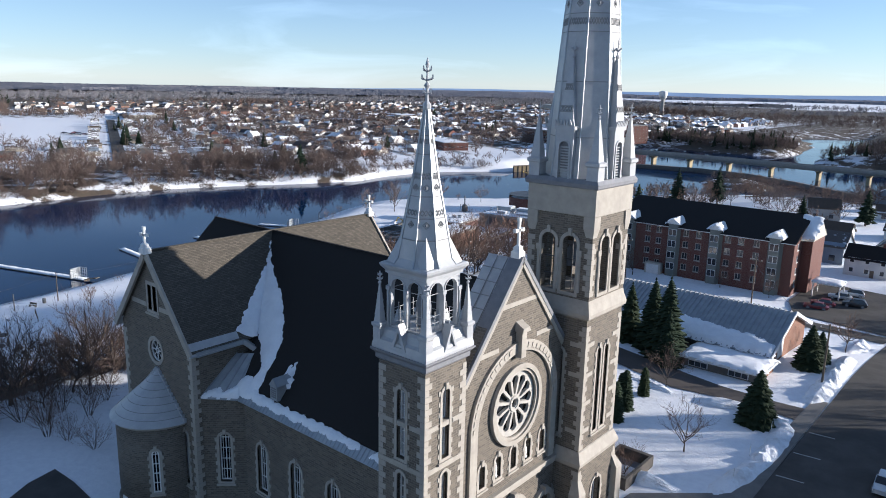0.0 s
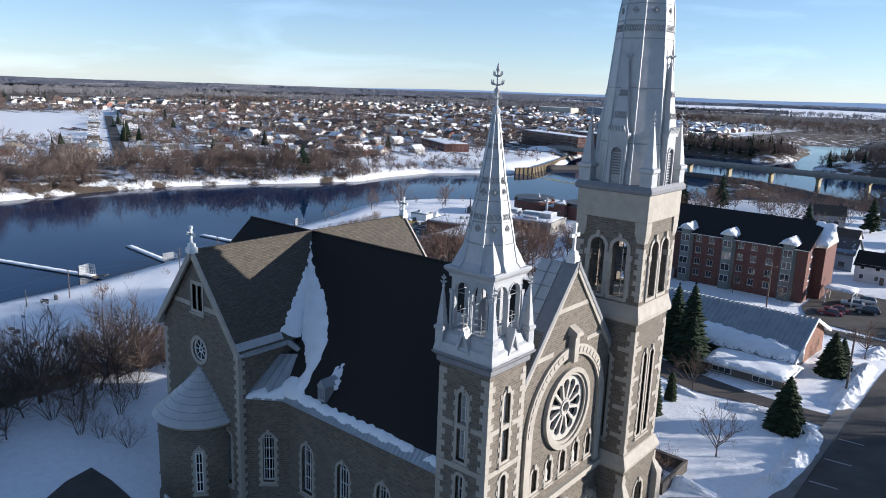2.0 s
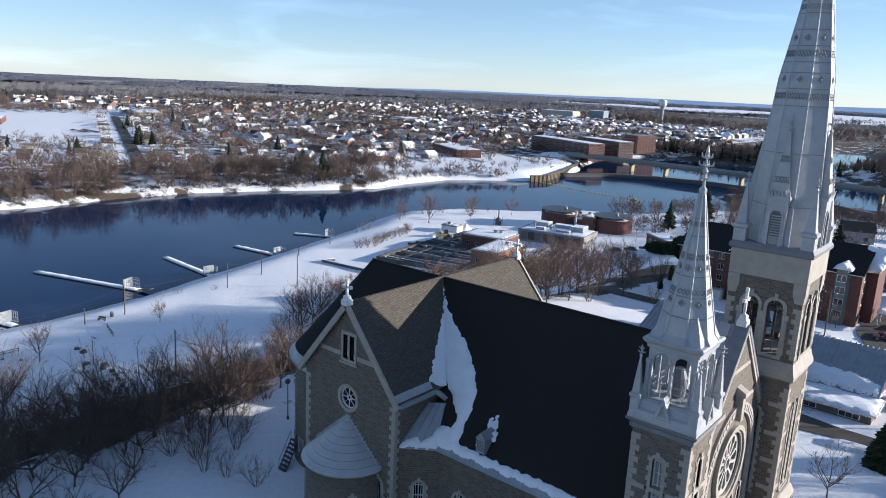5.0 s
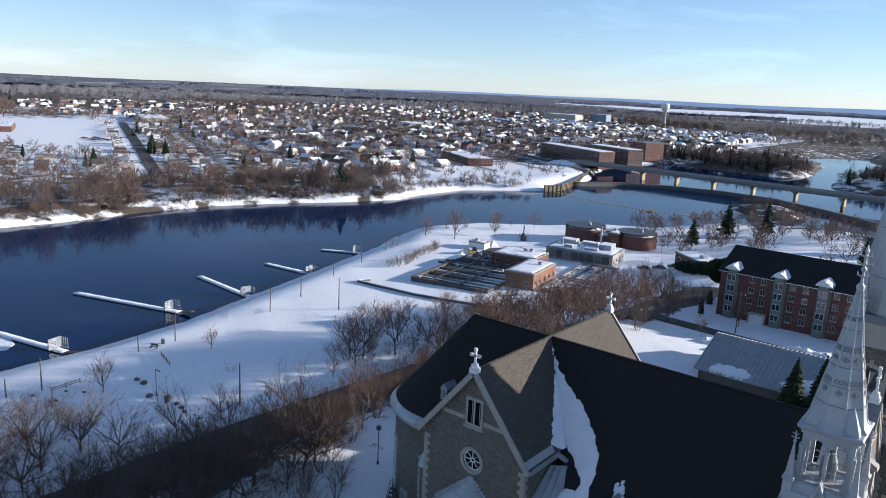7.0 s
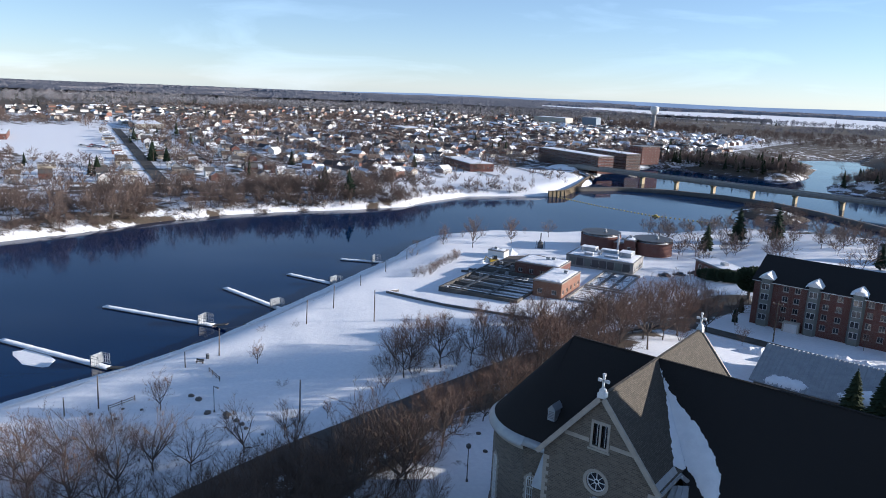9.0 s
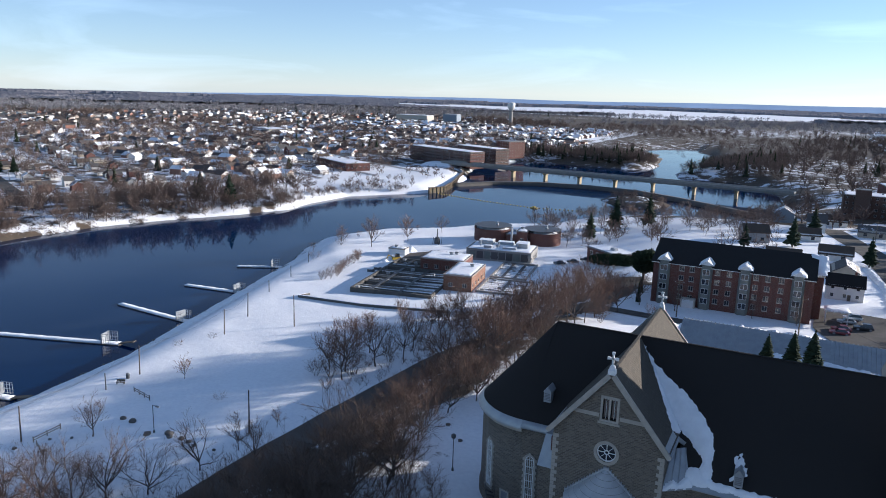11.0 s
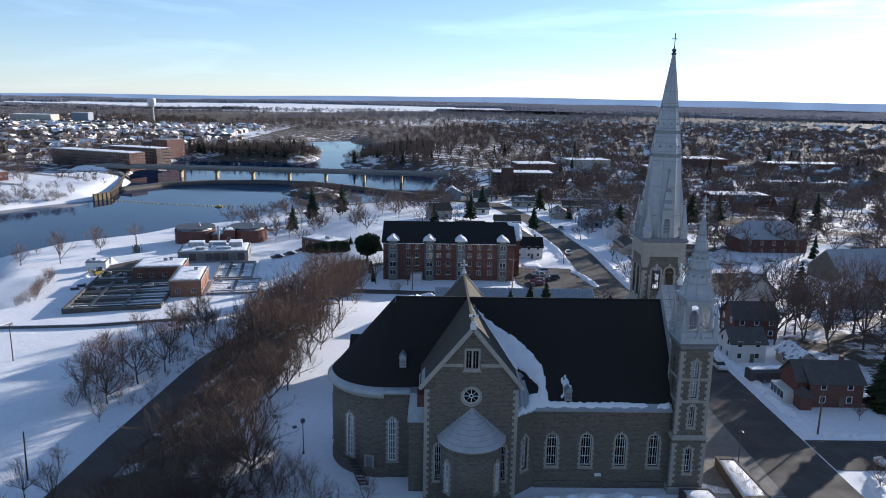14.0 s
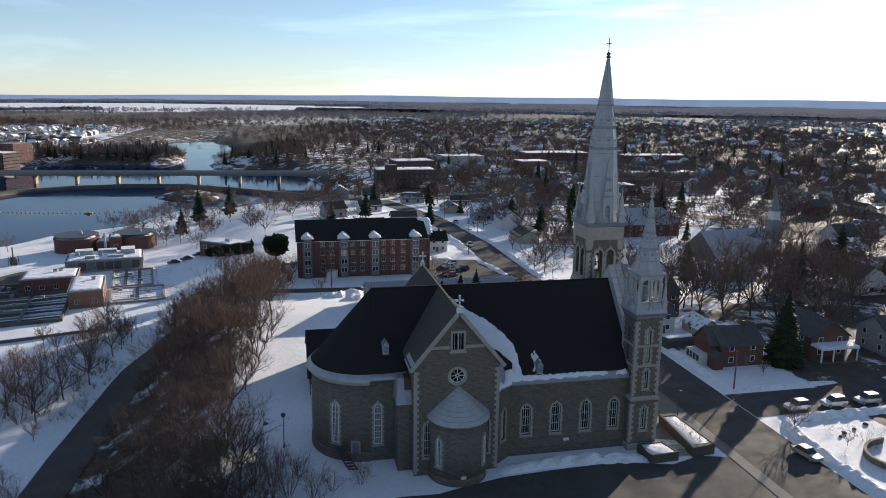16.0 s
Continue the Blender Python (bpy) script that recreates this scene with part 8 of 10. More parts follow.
def scatter(name, kits, pts, mat, label, seed, lo=0.7, hi=1.2, category="trees"):
    """All the trees at pts, as one mesh."""
    rnd = np.random.RandomState(seed)
    pts = np.array(pts, float)
    z = heights(pts[:, 0], pts[:, 1])
    out = []
    for i, (x, y) in enumerate(pts):
        k = kits[rnd.randint(len(kits))]
        s, a = rnd.uniform(lo, hi), rnd.uniform(0, 6.283)
        c, n = math.cos(a) * s, math.sin(a) * s
        out.append(np.stack([k[:, 0] * c - k[:, 1] * n + x, k[:, 0] * n + k[:, 1] * c + y, k[:, 2] * s * rnd.uniform(0.85, 1.15) + z[i]], 1))
    V = np.concatenate(out)
    return tagged(new(name, raw_mesh(name, V, np.arange(len(V)).reshape(-1, 3), mat)), label, category, "", "stuff")


rn = np.random.RandomState(5)


def soup(meshes):
    """The triangles of a tree's trunk and crown."""
    out = []
    for me in meshes:
        v, f = np.empty(len(me.vertices) * 3), np.empty(len(me.loops), int)
        me.vertices.foreach_get("co", v)
        me.loops.foreach_get("vertex_index", f)
        out.append(v.reshape(-1, 3)[f])
    return np.concatenate(out)


scatter("town_trees", [soup(k) for k in FARBARE], over, "fartwig", "tall leafless trees between the town's houses", 21, 0.85, 1.4)


def spray(n, x0, x1, y0, y1, keep):
    x, y = rn.uniform(x0, x1, n), rn.uniform(y0, y1, n)
    ok = keep(x, y) & (polygon_distance(x, y, RIVER) > 4)
    return np.stack([x[ok], y[ok]], 1)


def branch_kit(seed, limbs, branches, twigs, width, height=9.5, spread=0.85):
    """A far leafless tree: every shoot of it one thin blade."""
    shoots = grow(seed, height, limbs=limbs, branches=branches, twigs=twigs, sprays=0, spread=spread)
    top = max(q.z for _, q, _, _, _ in shoots)
    rnd = random.Random(seed)
    V = []
    for p, q, a, b, lv in shoots:
        w = width * (2.2, 1.6, 1.2)[lv] if lv < 3 else width
        d = q - p
        o = d.cross(Vector((rnd.uniform(-1, 1), rnd.uniform(-1, 1), rnd.uniform(-1, 1))))
        o = o.normalized() * w if o.length > 1e-4 else Vector((w, 0, 0))
        V.append([tuple(p - o), tuple(p + o), tuple(q + d * 0.35)])
    return np.array(V, float).reshape(-1, 3) * (height / top)


KA = [branch_kit(k, 6, 6, 5, 0.07, 9.5, 1.1) for k in range(4)]
KB = [branch_kit(k, 5, 5, 4, 0.13, 9.5, 1.15) for k in range(4, 8)]
KM = [branch_kit(k, 5, 4, 3, 0.22, 9.5, 1.15) for k in range(14, 18)]
KC = [crown_kit(k, 30, 10.0, 5.0, 0.42, 2.2) for k in range(8, 12)]
CA = [cone_kit(s, 60) for s in range(3)]
CB = [cone_kit(s, 16, 11, 2.6) for s in range(3, 6)]
clump = lambda x, y, s, t: wobble(x, y, s) > t
farbank = lambda x, y: (polygon_distance(x, y, RIVER) < 48) & ~((x > -312) & (y > 282))
shore = spray(11000, -400, -270, -60, 330, lambda x, y: farbank(x, y) & (clump(x, y, 1.4, 0.0) | (rn.uniform(size=x.shape) < 0.06)))[:420]
KU = [crown_kit(s, 60, 2.6, 1.6, 0.011, 1.1) for s in range(30, 34)]
rb = np.random.RandomState(11)
ux, uy = rb.uniform(-140, -78, 2600), rb.uniform(-30, 134, 2600)
uk = ((polygon_distance(ux, uy, BELT) < 0.5) & ((ux < -95) | (uy < 44))) | ((ux > -140) & (ux < -120.5) & (uy < 32)) | (polygon_distance(ux, uy, [(-132, 78), (-116, 78), (-114, 108), (-124, 112)]) < 0)
scatter("undergrowth", KU, np.stack([ux[uk], uy[uk]], 1), "darktwig", "tangled leafless brush below the trees", 31, 0.4, 0.9, "brush")
bx, by = rn.uniform(-400, -270, 9000), rn.uniform(-60, 372, 9000)
bd_ = polygon_distance(bx, by, RIVER)
brush = np.stack([bx, by], 1)[(bd_ > 1.0) & (bd_ < 11) & clump(bx, by, 1.9, -0.5)][:760]
scatter("bank_brush", KA, brush, "fartwig", "leafless brush down to the water's edge", 51, 0.22, 0.6, "brush")
scatter("riverside_trees", KA, shore, "fartwig", "leafless brown trees crowding the far bank", 1, 0.6, 1.5)
pk = spray(160, -350, -272, 290, 470, lambda x, y: rn.uniform(size=x.shape) < 0.45)
scatter("park_trees", KB, pk, "fartwig", "slim leafless trees in a snowy park", 2, 0.4, 0.75)
north = spray(5600, -1000, -350, 60, 900, lambda x, y: (clump(x, y, 0.5, -0.3)) & ~((x < -430) & (np.abs((x + 424) * 0.42 + (y - 205) * 0.91) < 14)) & (polygon_distance(x, y, FIELD) > 8))
scatter("town_trees", KB, north, "fartwig", "leafless trees among the houses across the river", 3, 0.5, 1.05)
ev = spray(240, -1000, -350, 60, 900, lambda x, y: clump(x, y, 0.8, 0.2) & (polygon_distance(x, y, FIELD) > 8))
scatter("town_conifers", CA, ev, "farneedle", "dark conifers among the houses across the river", 4, 0.6, 1.25)
pen = np.concatenate([spray(900, -310, -160, 600, 720, lambda x, y: y > 0), spray(500, -150, -60, 590, 780, lambda x, y: x > -999), spray(60, -158, -118, 405, 448, lambda x, y: polygon_distance(x, y, ISLET) < 20)])
scatter("peninsula_trees", KB, pen[pen[:, 0] * 7 % 3 > 1], "fartwig", "leafless trees on the wooded points of the river", 5, 0.7, 1.25)
scatter("peninsula_conifers", CA, pen[pen[:, 0] * 7 % 3 <= 1][::2], "farneedle", "dark conifers on the wooded points of the river", 6, 0.6, 1.2)
pk2 = spray(150, -165, -50, 222, 352, lambda x, y: (clump(x, y, 1.2, -0.2)) & ~((x > -160) & (x < -128) & (y < 248)))
scatter("park_trees", KA, pk2, "fartwig", "leafless trees in the gardens by the upper bank", 41, 0.6, 1.2)
isl = np.stack([rn.uniform(-154, -120, 60), rn.uniform(408, 444, 60)], 1)
scatter("islet_brush", KB, isl, "fartwig", "low brown brush on a rocky islet", 7, 0.25, 0.6)
east = spray(1250, -5, 420, 70, 620, lambda x, y: (clump(x, y, 0.6, -0.5)) & (np.hypot(x, y - 60) > 22) & (x + y > 95) & ~((0.68 * x - 0.74 * y > -84) & (0.68 * x - 0.74 * y < -58) & (x < 22)) & ~((np.abs(x - 50) < 26) & (np.abs(y - 160) < 30)))
scatter("town_trees", KA, east[:480], "fartwig", "tall leafless trees over the town's roofs", 8, 0.8, 1.5)
scatter("town_trees", KB, east[480:], "fartwig", "leafless trees over the town's roofs", 9, 0.7, 1.4)
ev = spray(150, 0, 420, 80, 700, lambda x, y: clump(x, y, 0.9, 0.1) & (x + y > 110))
scatter("town_conifers", CA, ev, "farneedle", "dark conifers over the town's roofs", 10, 0.7, 1.4)
mid = spray(2000, -60, 760, 330, 1300, lambda x, y: clump(x, y, 0.3, -0.7))
scatter("town_trees", KM, mid, "fartwig", "leafless trees of the wider town", 11, 0.7, 1.3)
ev = spray(260, -100, 900, 420, 1500, lambda x, y: clump(x, y, 0.35, 0.15))
scatter("town_conifers", CB, ev, "farneedle", "dark conifers of the wider town", 12, 0.8, 1.4)
shore2 = spray(900, -330, -40, 300, 620, lambda x, y: (polygon_distance(x, y, RIVER) < 26) & ((x > -150) | (y > 520)) & (x + 60 > -170))
scatter("riverside_trees", KB, shore2, "fartwig", "leafless trees along the upper bank", 13, 0.5, 0.9)


def ring(n, r0, r1, keep):
    r = np.sqrt(rn.uniform(r0 * r0, r1 * r1, n))
    a = rn.uniform(radians(-12), radians(172), n)
    x, y = -60 + r * np.cos(a), 20 + r * np.sin(a)
    ok = keep(x, y) & ~far_lake(x, y) & (polygon_distance(x, y, RIVER) > 5)
    return np.stack([x[ok], y[ok]], 1)


def wooded(x, y):
    """Stretches of standing woods round the town."""
    west = (x < -880) & (y < 250 + 0.30 * (-880 - x) + 60) & (polygon_distance(x, y, FIELD) > 10)
    band = (np.abs(y - (860 - 0.9 * (x + 1210) * (x > -1210))) < 70) & (x < -1150) & (x > -1620)
    north = (np.hypot((x + 640) / 2.2, y - 1330 + 0.35 * (x + 640)) < 95)
    return west | band | north


scatter("woods", KM, ring(9000, 650, 1500, lambda x, y: wooded(x, y)), "fartwig", "dense leafless woods at the town's edge", 18, 1.1, 1.6, "woods")
scatter("woods", KC, ring(9000, 700, 1500, lambda x, y: clump(x, y, 0.13, -0.1) & (x > -500)), "fartwig", "brown leafless woods beyond the town", 14, 0.7, 1.1, "woods")
scatter("woods", KC, ring(3500, 800, 1700, lambda x, y: clump(x, y, 0.2, -0.1) & (x <= -500)), "fartwig", "brown leafless trees among far houses", 19, 0.6, 1.0, "woods")
# the same crowns farther out, in the colour paled for haze
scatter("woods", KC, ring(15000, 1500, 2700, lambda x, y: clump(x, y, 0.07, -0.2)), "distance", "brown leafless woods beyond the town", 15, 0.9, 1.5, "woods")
scatter("woods", CB, ring(900, 900, 2600, lambda x, y: clump(x, y, 0.09, 0.3)), "farneedle", "dark conifer woods beyond the town", 16, 0.8, 1.5, "woods")
# far canopies and hills, both with haze put into their material colours
def canopy(name, r0, r1, h, mat, label, seed, keep):
    rr = np.geomspace(r0, r1, 70)
    aa = np.radians(np.linspace(-16, 174, 1900))
    A, R = np.meshgrid(aa, rr)
    rs = np.random.RandomState(seed)
    X, Y = -60 + R * np.cos(A), 20 + R * np.sin(A)
    Z = heights(X, Y) + np.where(keep(X, Y), h * (0.75 + 0.25 * rs.uniform(size=X.shape) ** 2 + 0.3 * wobble(X, Y, 0.05)), -3.0)
    n, k = X.shape
    i = (np.arange(n - 1)[:, None] * k + np.arange(k - 1)[None, :]).ravel()
    return tagged(new(name, raw_mesh(name, np.stack([X.ravel(), Y.ravel(), Z.ravel()], 1), np.stack([i, i + 1, i + k + 1, i + k], 1), mat)), label, "woods", "", "stuff")


canopy("far_woods", 2300, 4550, 11, "distance", "far brown woods toward the horizon, paled by painted haze", 3, lambda x, y: ~far_lake(x, y) & (wobble(x, y, 0.028) > -0.42))

# backdrop strip of hills; its haze comes from the coloured, glowing material
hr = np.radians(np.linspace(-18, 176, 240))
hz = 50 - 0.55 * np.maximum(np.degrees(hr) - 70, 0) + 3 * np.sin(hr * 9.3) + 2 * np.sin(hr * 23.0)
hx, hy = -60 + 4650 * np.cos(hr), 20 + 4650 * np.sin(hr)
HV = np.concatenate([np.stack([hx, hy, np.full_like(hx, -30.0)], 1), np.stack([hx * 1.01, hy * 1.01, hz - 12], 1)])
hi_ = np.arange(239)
tagged(new("backdrop", raw_mesh("backdrop", HV, np.stack([hi_, hi_ + 1, hi_ + 241, hi_ + 240], 1), "hills", True)), "low hills on the horizon in painted blue-grey haze", "hills", "", "structure")
# ---- houses ----
M["roofgrey"] = speckled("grey house shingles", (0.075, 0.072, 0.07), (0.11, 0.10, 0.095), 1.0, 0.9)
M["roofbrown"] = speckled("brown house shingles", (0.095, 0.07, 0.052), (0.07, 0.055, 0.045), 1.0, 0.9)
M["wallwhite"] = speckled("white clapboard", (0.66, 0.65, 0.62), (0.56, 0.555, 0.53), 0.6, 0.7)
M["wallbeige"] = speckled("beige clapboard", (0.42, 0.37, 0.29), (0.35, 0.31, 0.25), 0.6, 0.7)
M["wallgrey"] = speckled("grey clapboard", (0.27, 0.28, 0.29), (0.22, 0.23, 0.24), 0.6, 0.7)
M["wallblue"] = speckled("blue-grey clapboard", (0.23, 0.28, 0.33), (0.19, 0.23, 0.28), 0.6, 0.7)
k = Mat("thin snow on shingles", 0.75, 0.0, 0.25)
_n = k.noise(0.7, 5, 0.6)
k.colour(k.mix(k.ramp(k.math("ADD", _n, k.math("MULTIPLY", k.random(), 0.2)), 0.5, 0.62), (0.80, 0.81, 0.83), (0.10, 0.09, 0.085))).bump(_n, 0.3, 0.1)
M["roofsnow"] = k.m


def house_kind(name, label, w, d, h, rise, wall, roof_a, roof_b, wins, porch=False, chimney=True):
    """A gabled house about its middle: ridge along x; roof_a covers the -y slope."""
    b = thing(name, label, "house", (0, 0, -400))
    m0, m1 = facing(0, -d / 2), facing(w / 2, 0, 0, 90)
    bm = B()
    panel(bm, m0, rect(-w / 2, w / 2, -1.5, h), [], 0.0, 0.25)
    panel(bm, facing(0, d / 2, 0, 180), rect(-w / 2, w / 2, -1.5, h), [], 0.0, 0.25)
    for t in (90, -90):
        panel(bm, pose(0, 0, 0, 0, 0, t) @ Matrix.Translation((0, -w / 2, 0)), [(-d / 2 + 0.25, -1.5), (d / 2 - 0.25, -1.5), (d / 2 - 0.25, h), (0, h + rise - 0.2), (-d / 2 + 0.25, h)], [], 0.0, 0.25)
    part("wall", bm, wall, b)
    for s, mat in ((-1, roof_a), (1, roof_b)):
        bm = B()
        slab(bm, [(-w / 2 - 0.4, s * (d / 2 + 0.5), h - 0.35), (w / 2 + 0.4, s * (d / 2 + 0.5), h - 0.35), (w / 2 + 0.4, 0, h + rise), (-w / 2 - 0.4, 0, h + rise)], 0.25)
        part("roof", bm, mat, b)
    for t, e, o, n in ((0, w, d / 2, wins), (90, d, w / 2, 2), (180, w, d / 2, wins), (-90, d, w / 2, 2)):
        m = pose(0, 0, 0, 0, 0, t) @ Matrix.Translation((0, -o, 0))
        rows = 2 if h > 4.2 else 1
        for r in range(rows):
            for i in range(n):
                u = -e / 2 + (i + 0.5) * e / n
                z = 0.9 + r * 2.7
                wn_ = part("window", panel(B(), m, rect(u - 0.6, u + 0.6, z, z + 1.4), [rect(u - 0.46, u + 0.46, z + 0.12, z + 1.28)], -0.06, 0.02), "white", b)
                part("pane", box(B(), u - 0.5, u + 0.5, -0.03, 0.0, z + 0.08, z + 1.32, m), "pane", wn_)
    part("door", box(B(), -0.5, 0.5, -0.06, 0.05, 0.0, 2.05, pose(w * 0.12, -d / 2, 0)), "darkwood", b)
    if chimney:
        ch = part("chimney", box(B(), w * 0.25 - 0.35, w * 0.25 + 0.35, -0.3, 0.4, h, h + rise + 0.9), "redbrick", b)
    if porch:
        pr = part("porch_roof", loft(B(), [[Vector((-w * 0.35, -d / 2 - 2.2, 2.5)), Vector((w * 0.35, -d / 2 - 2.2, 2.5)), Vector((w * 0.35, -d / 2, 3.1)), Vector((-w * 0.35, -d / 2, 3.1))], [Vector((-w * 0.35, -d / 2 - 2.2, 2.7)), Vector((w * 0.35, -d / 2 - 2.2, 2.7)), Vector((w * 0.35, -d / 2, 3.3)), Vector((-w * 0.35, -d / 2, 3.3))]]), "snow", b)
        for u in (-w * 0.33, 0.0, w * 0.33):
            part("porch_post", box(B(), u - 0.1, u + 0.1, -d / 2 - 2.1, -d / 2 - 1.9, 0, 2.5), "white", b)
        part("porch_floor", box(B(), -w * 0.35, w * 0.35, -d / 2 - 2.2, -d / 2 - 0.01, -0.6, 0.15), "darkwood", b)
    return b


def simple_kind(name, label, w, d, h, rise, wall, roof_a, roof_b):
    """The same with fewer parts, for far streets."""
    b = thing(name, label, "house", (0, 0, -400))
    bm = B()
    loft(bm, [[Vector((x, -d / 2, -1.5)), Vector((x, d / 2, -1.5)), Vector((x, d / 2, h)), Vector((x, 0, h + rise - 0.15)), Vector((x, -d / 2, h))] for x in (-w / 2, w / 2)])
    part("wall", bm, wall, b)
    for s, mat in ((-1, roof_a), (1, roof_b)):
        bm = B()
        slab(bm, [(-w / 2 - 0.4, s * (d / 2 + 0.5), h - 0.35), (w / 2 + 0.4, s * (d / 2 + 0.5), h - 0.35), (w / 2 + 0.4, 0, h + rise), (-w / 2 - 0.4, 0, h + rise)], 0.25)
        part("roof", bm, mat, b)
    for x in (-w * 0.28, w * 0.22):
        part("window", box(B(), x - 0.7, x + 0.7, -d / 2 - 0.05, -d / 2 + 0.02, 0.9, 2.3), "pane", b)
    part("window", box(B(), w / 2 - 0.02, w / 2 + 0.05, -0.7, 0.7, 0.9, 2.3), "pane", b)
    return b


KINDS = [
    simple_kind("house", "small white house with a half snowy roof", 11, 8, 3.0, 2.6, "wallwhite", "roofbrown", "roofsnow"),
    simple_kind("house", "small beige house with a snow-streaked roof", 12, 8, 3.0, 2.4, "wallbeige", "roofsnow", "roofgrey"),
    simple_kind("house", "brown-roofed house with grey walls", 10, 8, 4.6, 2.8, "wallgrey", "roofbrown", "roofsnow"),
    simple_kind("house", "red brick house with a dark roof", 10, 9, 5.2, 3.0, "redbrick", "roofgrey", "roofsnow"),
    simple_kind("house", "white two-storey house with a dark roof", 8, 9, 5.2, 3.2, "wallwhite", "roofgrey", "roofsnow"),
    simple_kind("house", "blue-grey house with a snowy roof", 9, 10, 4.8, 3.0, "wallblue", "roofsnow", "roofsnow"),
    simple_kind("house", "low brown bungalow with a wide roof", 14, 9, 2.8, 2.2, "wallbeige", "roofbrown", "roofsnow"),
]
rh = random.Random(12)
homes, spill = [], []


def settle(kind, x, y, turn, size=1.0):
    if len(homes) > 290:
        spill.append((x, y))
        return True
    if any(abs(x - a) < 13 and abs(y - b) < 13 and math.hypot(x - a, y - b) < 12.5 for a, b in homes):
        return False
    homes.append((x, y))
    h = copy_thing(kind, pose(x, y, ground_at(x, y), 0, 0, turn))
    h.scale = (size, size, size)
    return True


# the town behind the church: streets square to it
for gxx in range(11):
    for gyy in range(20):
        x, y = 22 + gxx * 25 + rh.uniform(-5, 5), 72 + gyy * 24 + rh.uniform(-5, 5)
        if rh.random() < 0.22 or (x < 60 and y < 92) or (24 < x < 92 and 122 < y < 205) or (90 < x < 165 and 205 < y < 300):
            continue
        if x < 18 and y < 230:
            continue
        settle(rh.choice(KINDS), x, y, rh.choice((0, 90, 180, 270)), rh.uniform(0.8, 1.1))
for x, y, t in ((-40, 196, 0), (-28, 214, 90), (-46, 226, 0), (-30, 244, 0), (-58, 268, 20), (-40, 286, 10), (-14, 316, 0), (-36, 318, 0), (-50, 344, 90), (8, 196, 90), (10, 222, 90), (6, 250, 0), (-2, 276, 90), (8, 300, 0), (-28, 345, 0), (2, 352, 90)):
    settle(rh.choice(KINDS), x, y, t, 0.95)
# streets across the river, running up from the bank
ux, uy = -0.908, 0.419
vx, vy = 0.419, 0.908
for row in range(-3, 12):
    for sd in (-1, 1):
        for i in range(24):
            s = 4 + i * 17 + rh.uniform(-2.5, 2.5)
            q = row * 46 + sd * 15
            x, y = -424 + ux * s + vx * q, 205 + uy * s + vy * q
            if polygon_distance(np.array([x]), np.array([y]), RIVER)[0] < 62 or rh.random() < 0.12:
                continue
            if row in (-1, -2, -3) and 75 < s < 470:
                continue
            if x > -420 and y > 400 or s > 330 and rh.random() < 0.3:
                continue
            settle(rh.choice(KINDS), x, y, math.degrees(math.atan2(uy, ux)) + (90 if rh.random() < 0.7 else 0) + rh.uniform(-3, 3) + rh.choice((0, 180)), rh.uniform(0.58, 0.8))
    if row < 0:
        continue
    strip("road", [(-424 + vx * row * 46 - ux * 6, 205 + vy * row * 46 - uy * 6), (-424 + ux * 430 + vx * row * 46, 205 + uy * 430 + vy * row * 46)], 4.0 if row else 8.0, "slush" if row else "asphalt", "straight residential street under packed snow" if row else "straight residential street with bare asphalt", "road", 0.3, step=8.0)
# rows of newer houses by the upper river
for i in range(80):
    x, y = rh.uniform(-560, -300), rh.uniform(600, 900)
    x, y = round(x / 17) * 17 + rh.uniform(-2, 2), round(y / 24) * 24 + rh.uniform(-2, 2)
    settle(rh.choice(KINDS[:2] + KINDS[4:6]), x, y, rh.choice((66, 156, 246)) + rh.uniform(-3, 3), rh.uniform(0.85, 1.0))
# farther town, too small to tell one from another
def far_homes(name, n, place, seed, label, snowy=0.36):
    rs = np.random.RandomState(seed)
    W, R, S = [], [], []
    for i in range(n):
        x, y = place(rs)
        if polygon_distance(np.array([x]), np.array([y]), RIVER)[0] < 15:
            continue
        a, w, d, h, k = rs.choice([0.0, 1.571]) + rs.uniform(-0.2, 0.2), rs.uniform(3.4, 6.5), rs.uniform(3.0, 4.6), rs.uniform(2.2, 4.4), rs.uniform(1.6, 2.8)
        z = ground_at(x, y)
        c, s = math.cos(a), math.sin(a)
        T = lambda p: (x + p[0] * c - p[1] * s, y + p[0] * s + p[1] * c, z + p[2])
        W += [[T(p) for p in q] for q in (((-w, -d, -2), (w, -d, -2), (w, -d, h), (-w, -d, h)), ((w, d, -2), (-w, d, -2), (-w, d, h), (w, d, h)), ((w, -d, -2), (w, d, -2), (w, d, h), (w, -d, h)), ((-w, d, -2), (-w, -d, -2), (-w, -d, h), (-w, d, h)), ((w, -d, h), (w, d, h), (w, 0.02, h + k), (w, -0.02, h + k)), ((-w, -d, h), (-w, d, h), (-w, 0.02, h + k), (-w, -0.02, h + k)))]
        q = [[T(p) for p in f] for f in (((-w - 0.4, -d - 0.4, h - 0.2), (w + 0.4, -d - 0.4, h - 0.2), (w + 0.4, 0, h + k), (-w - 0.4, 0, h + k)), ((-w - 0.4, d + 0.4, h - 0.2), (w + 0.4, d + 0.4, h - 0.2), (w + 0.4, 0, h + k), (-w - 0.4, 0, h + k)))]
        for f in q:
            (S if rs.rand() < snowy else R).append(f)
    for nm, F, mat in ((name + "_walls", W, M["farwall"]), (name + "_roofs", R, M["farroof"]), (name + "_snowy_roofs", S, M["snow"])):
        V = np.array(F, float).reshape(-1, 3)
        tagged(new(nm, raw_mesh(nm, V, np.arange(len(V)).reshape(-1, 4), mat)), label, "houses", "", "stuff")


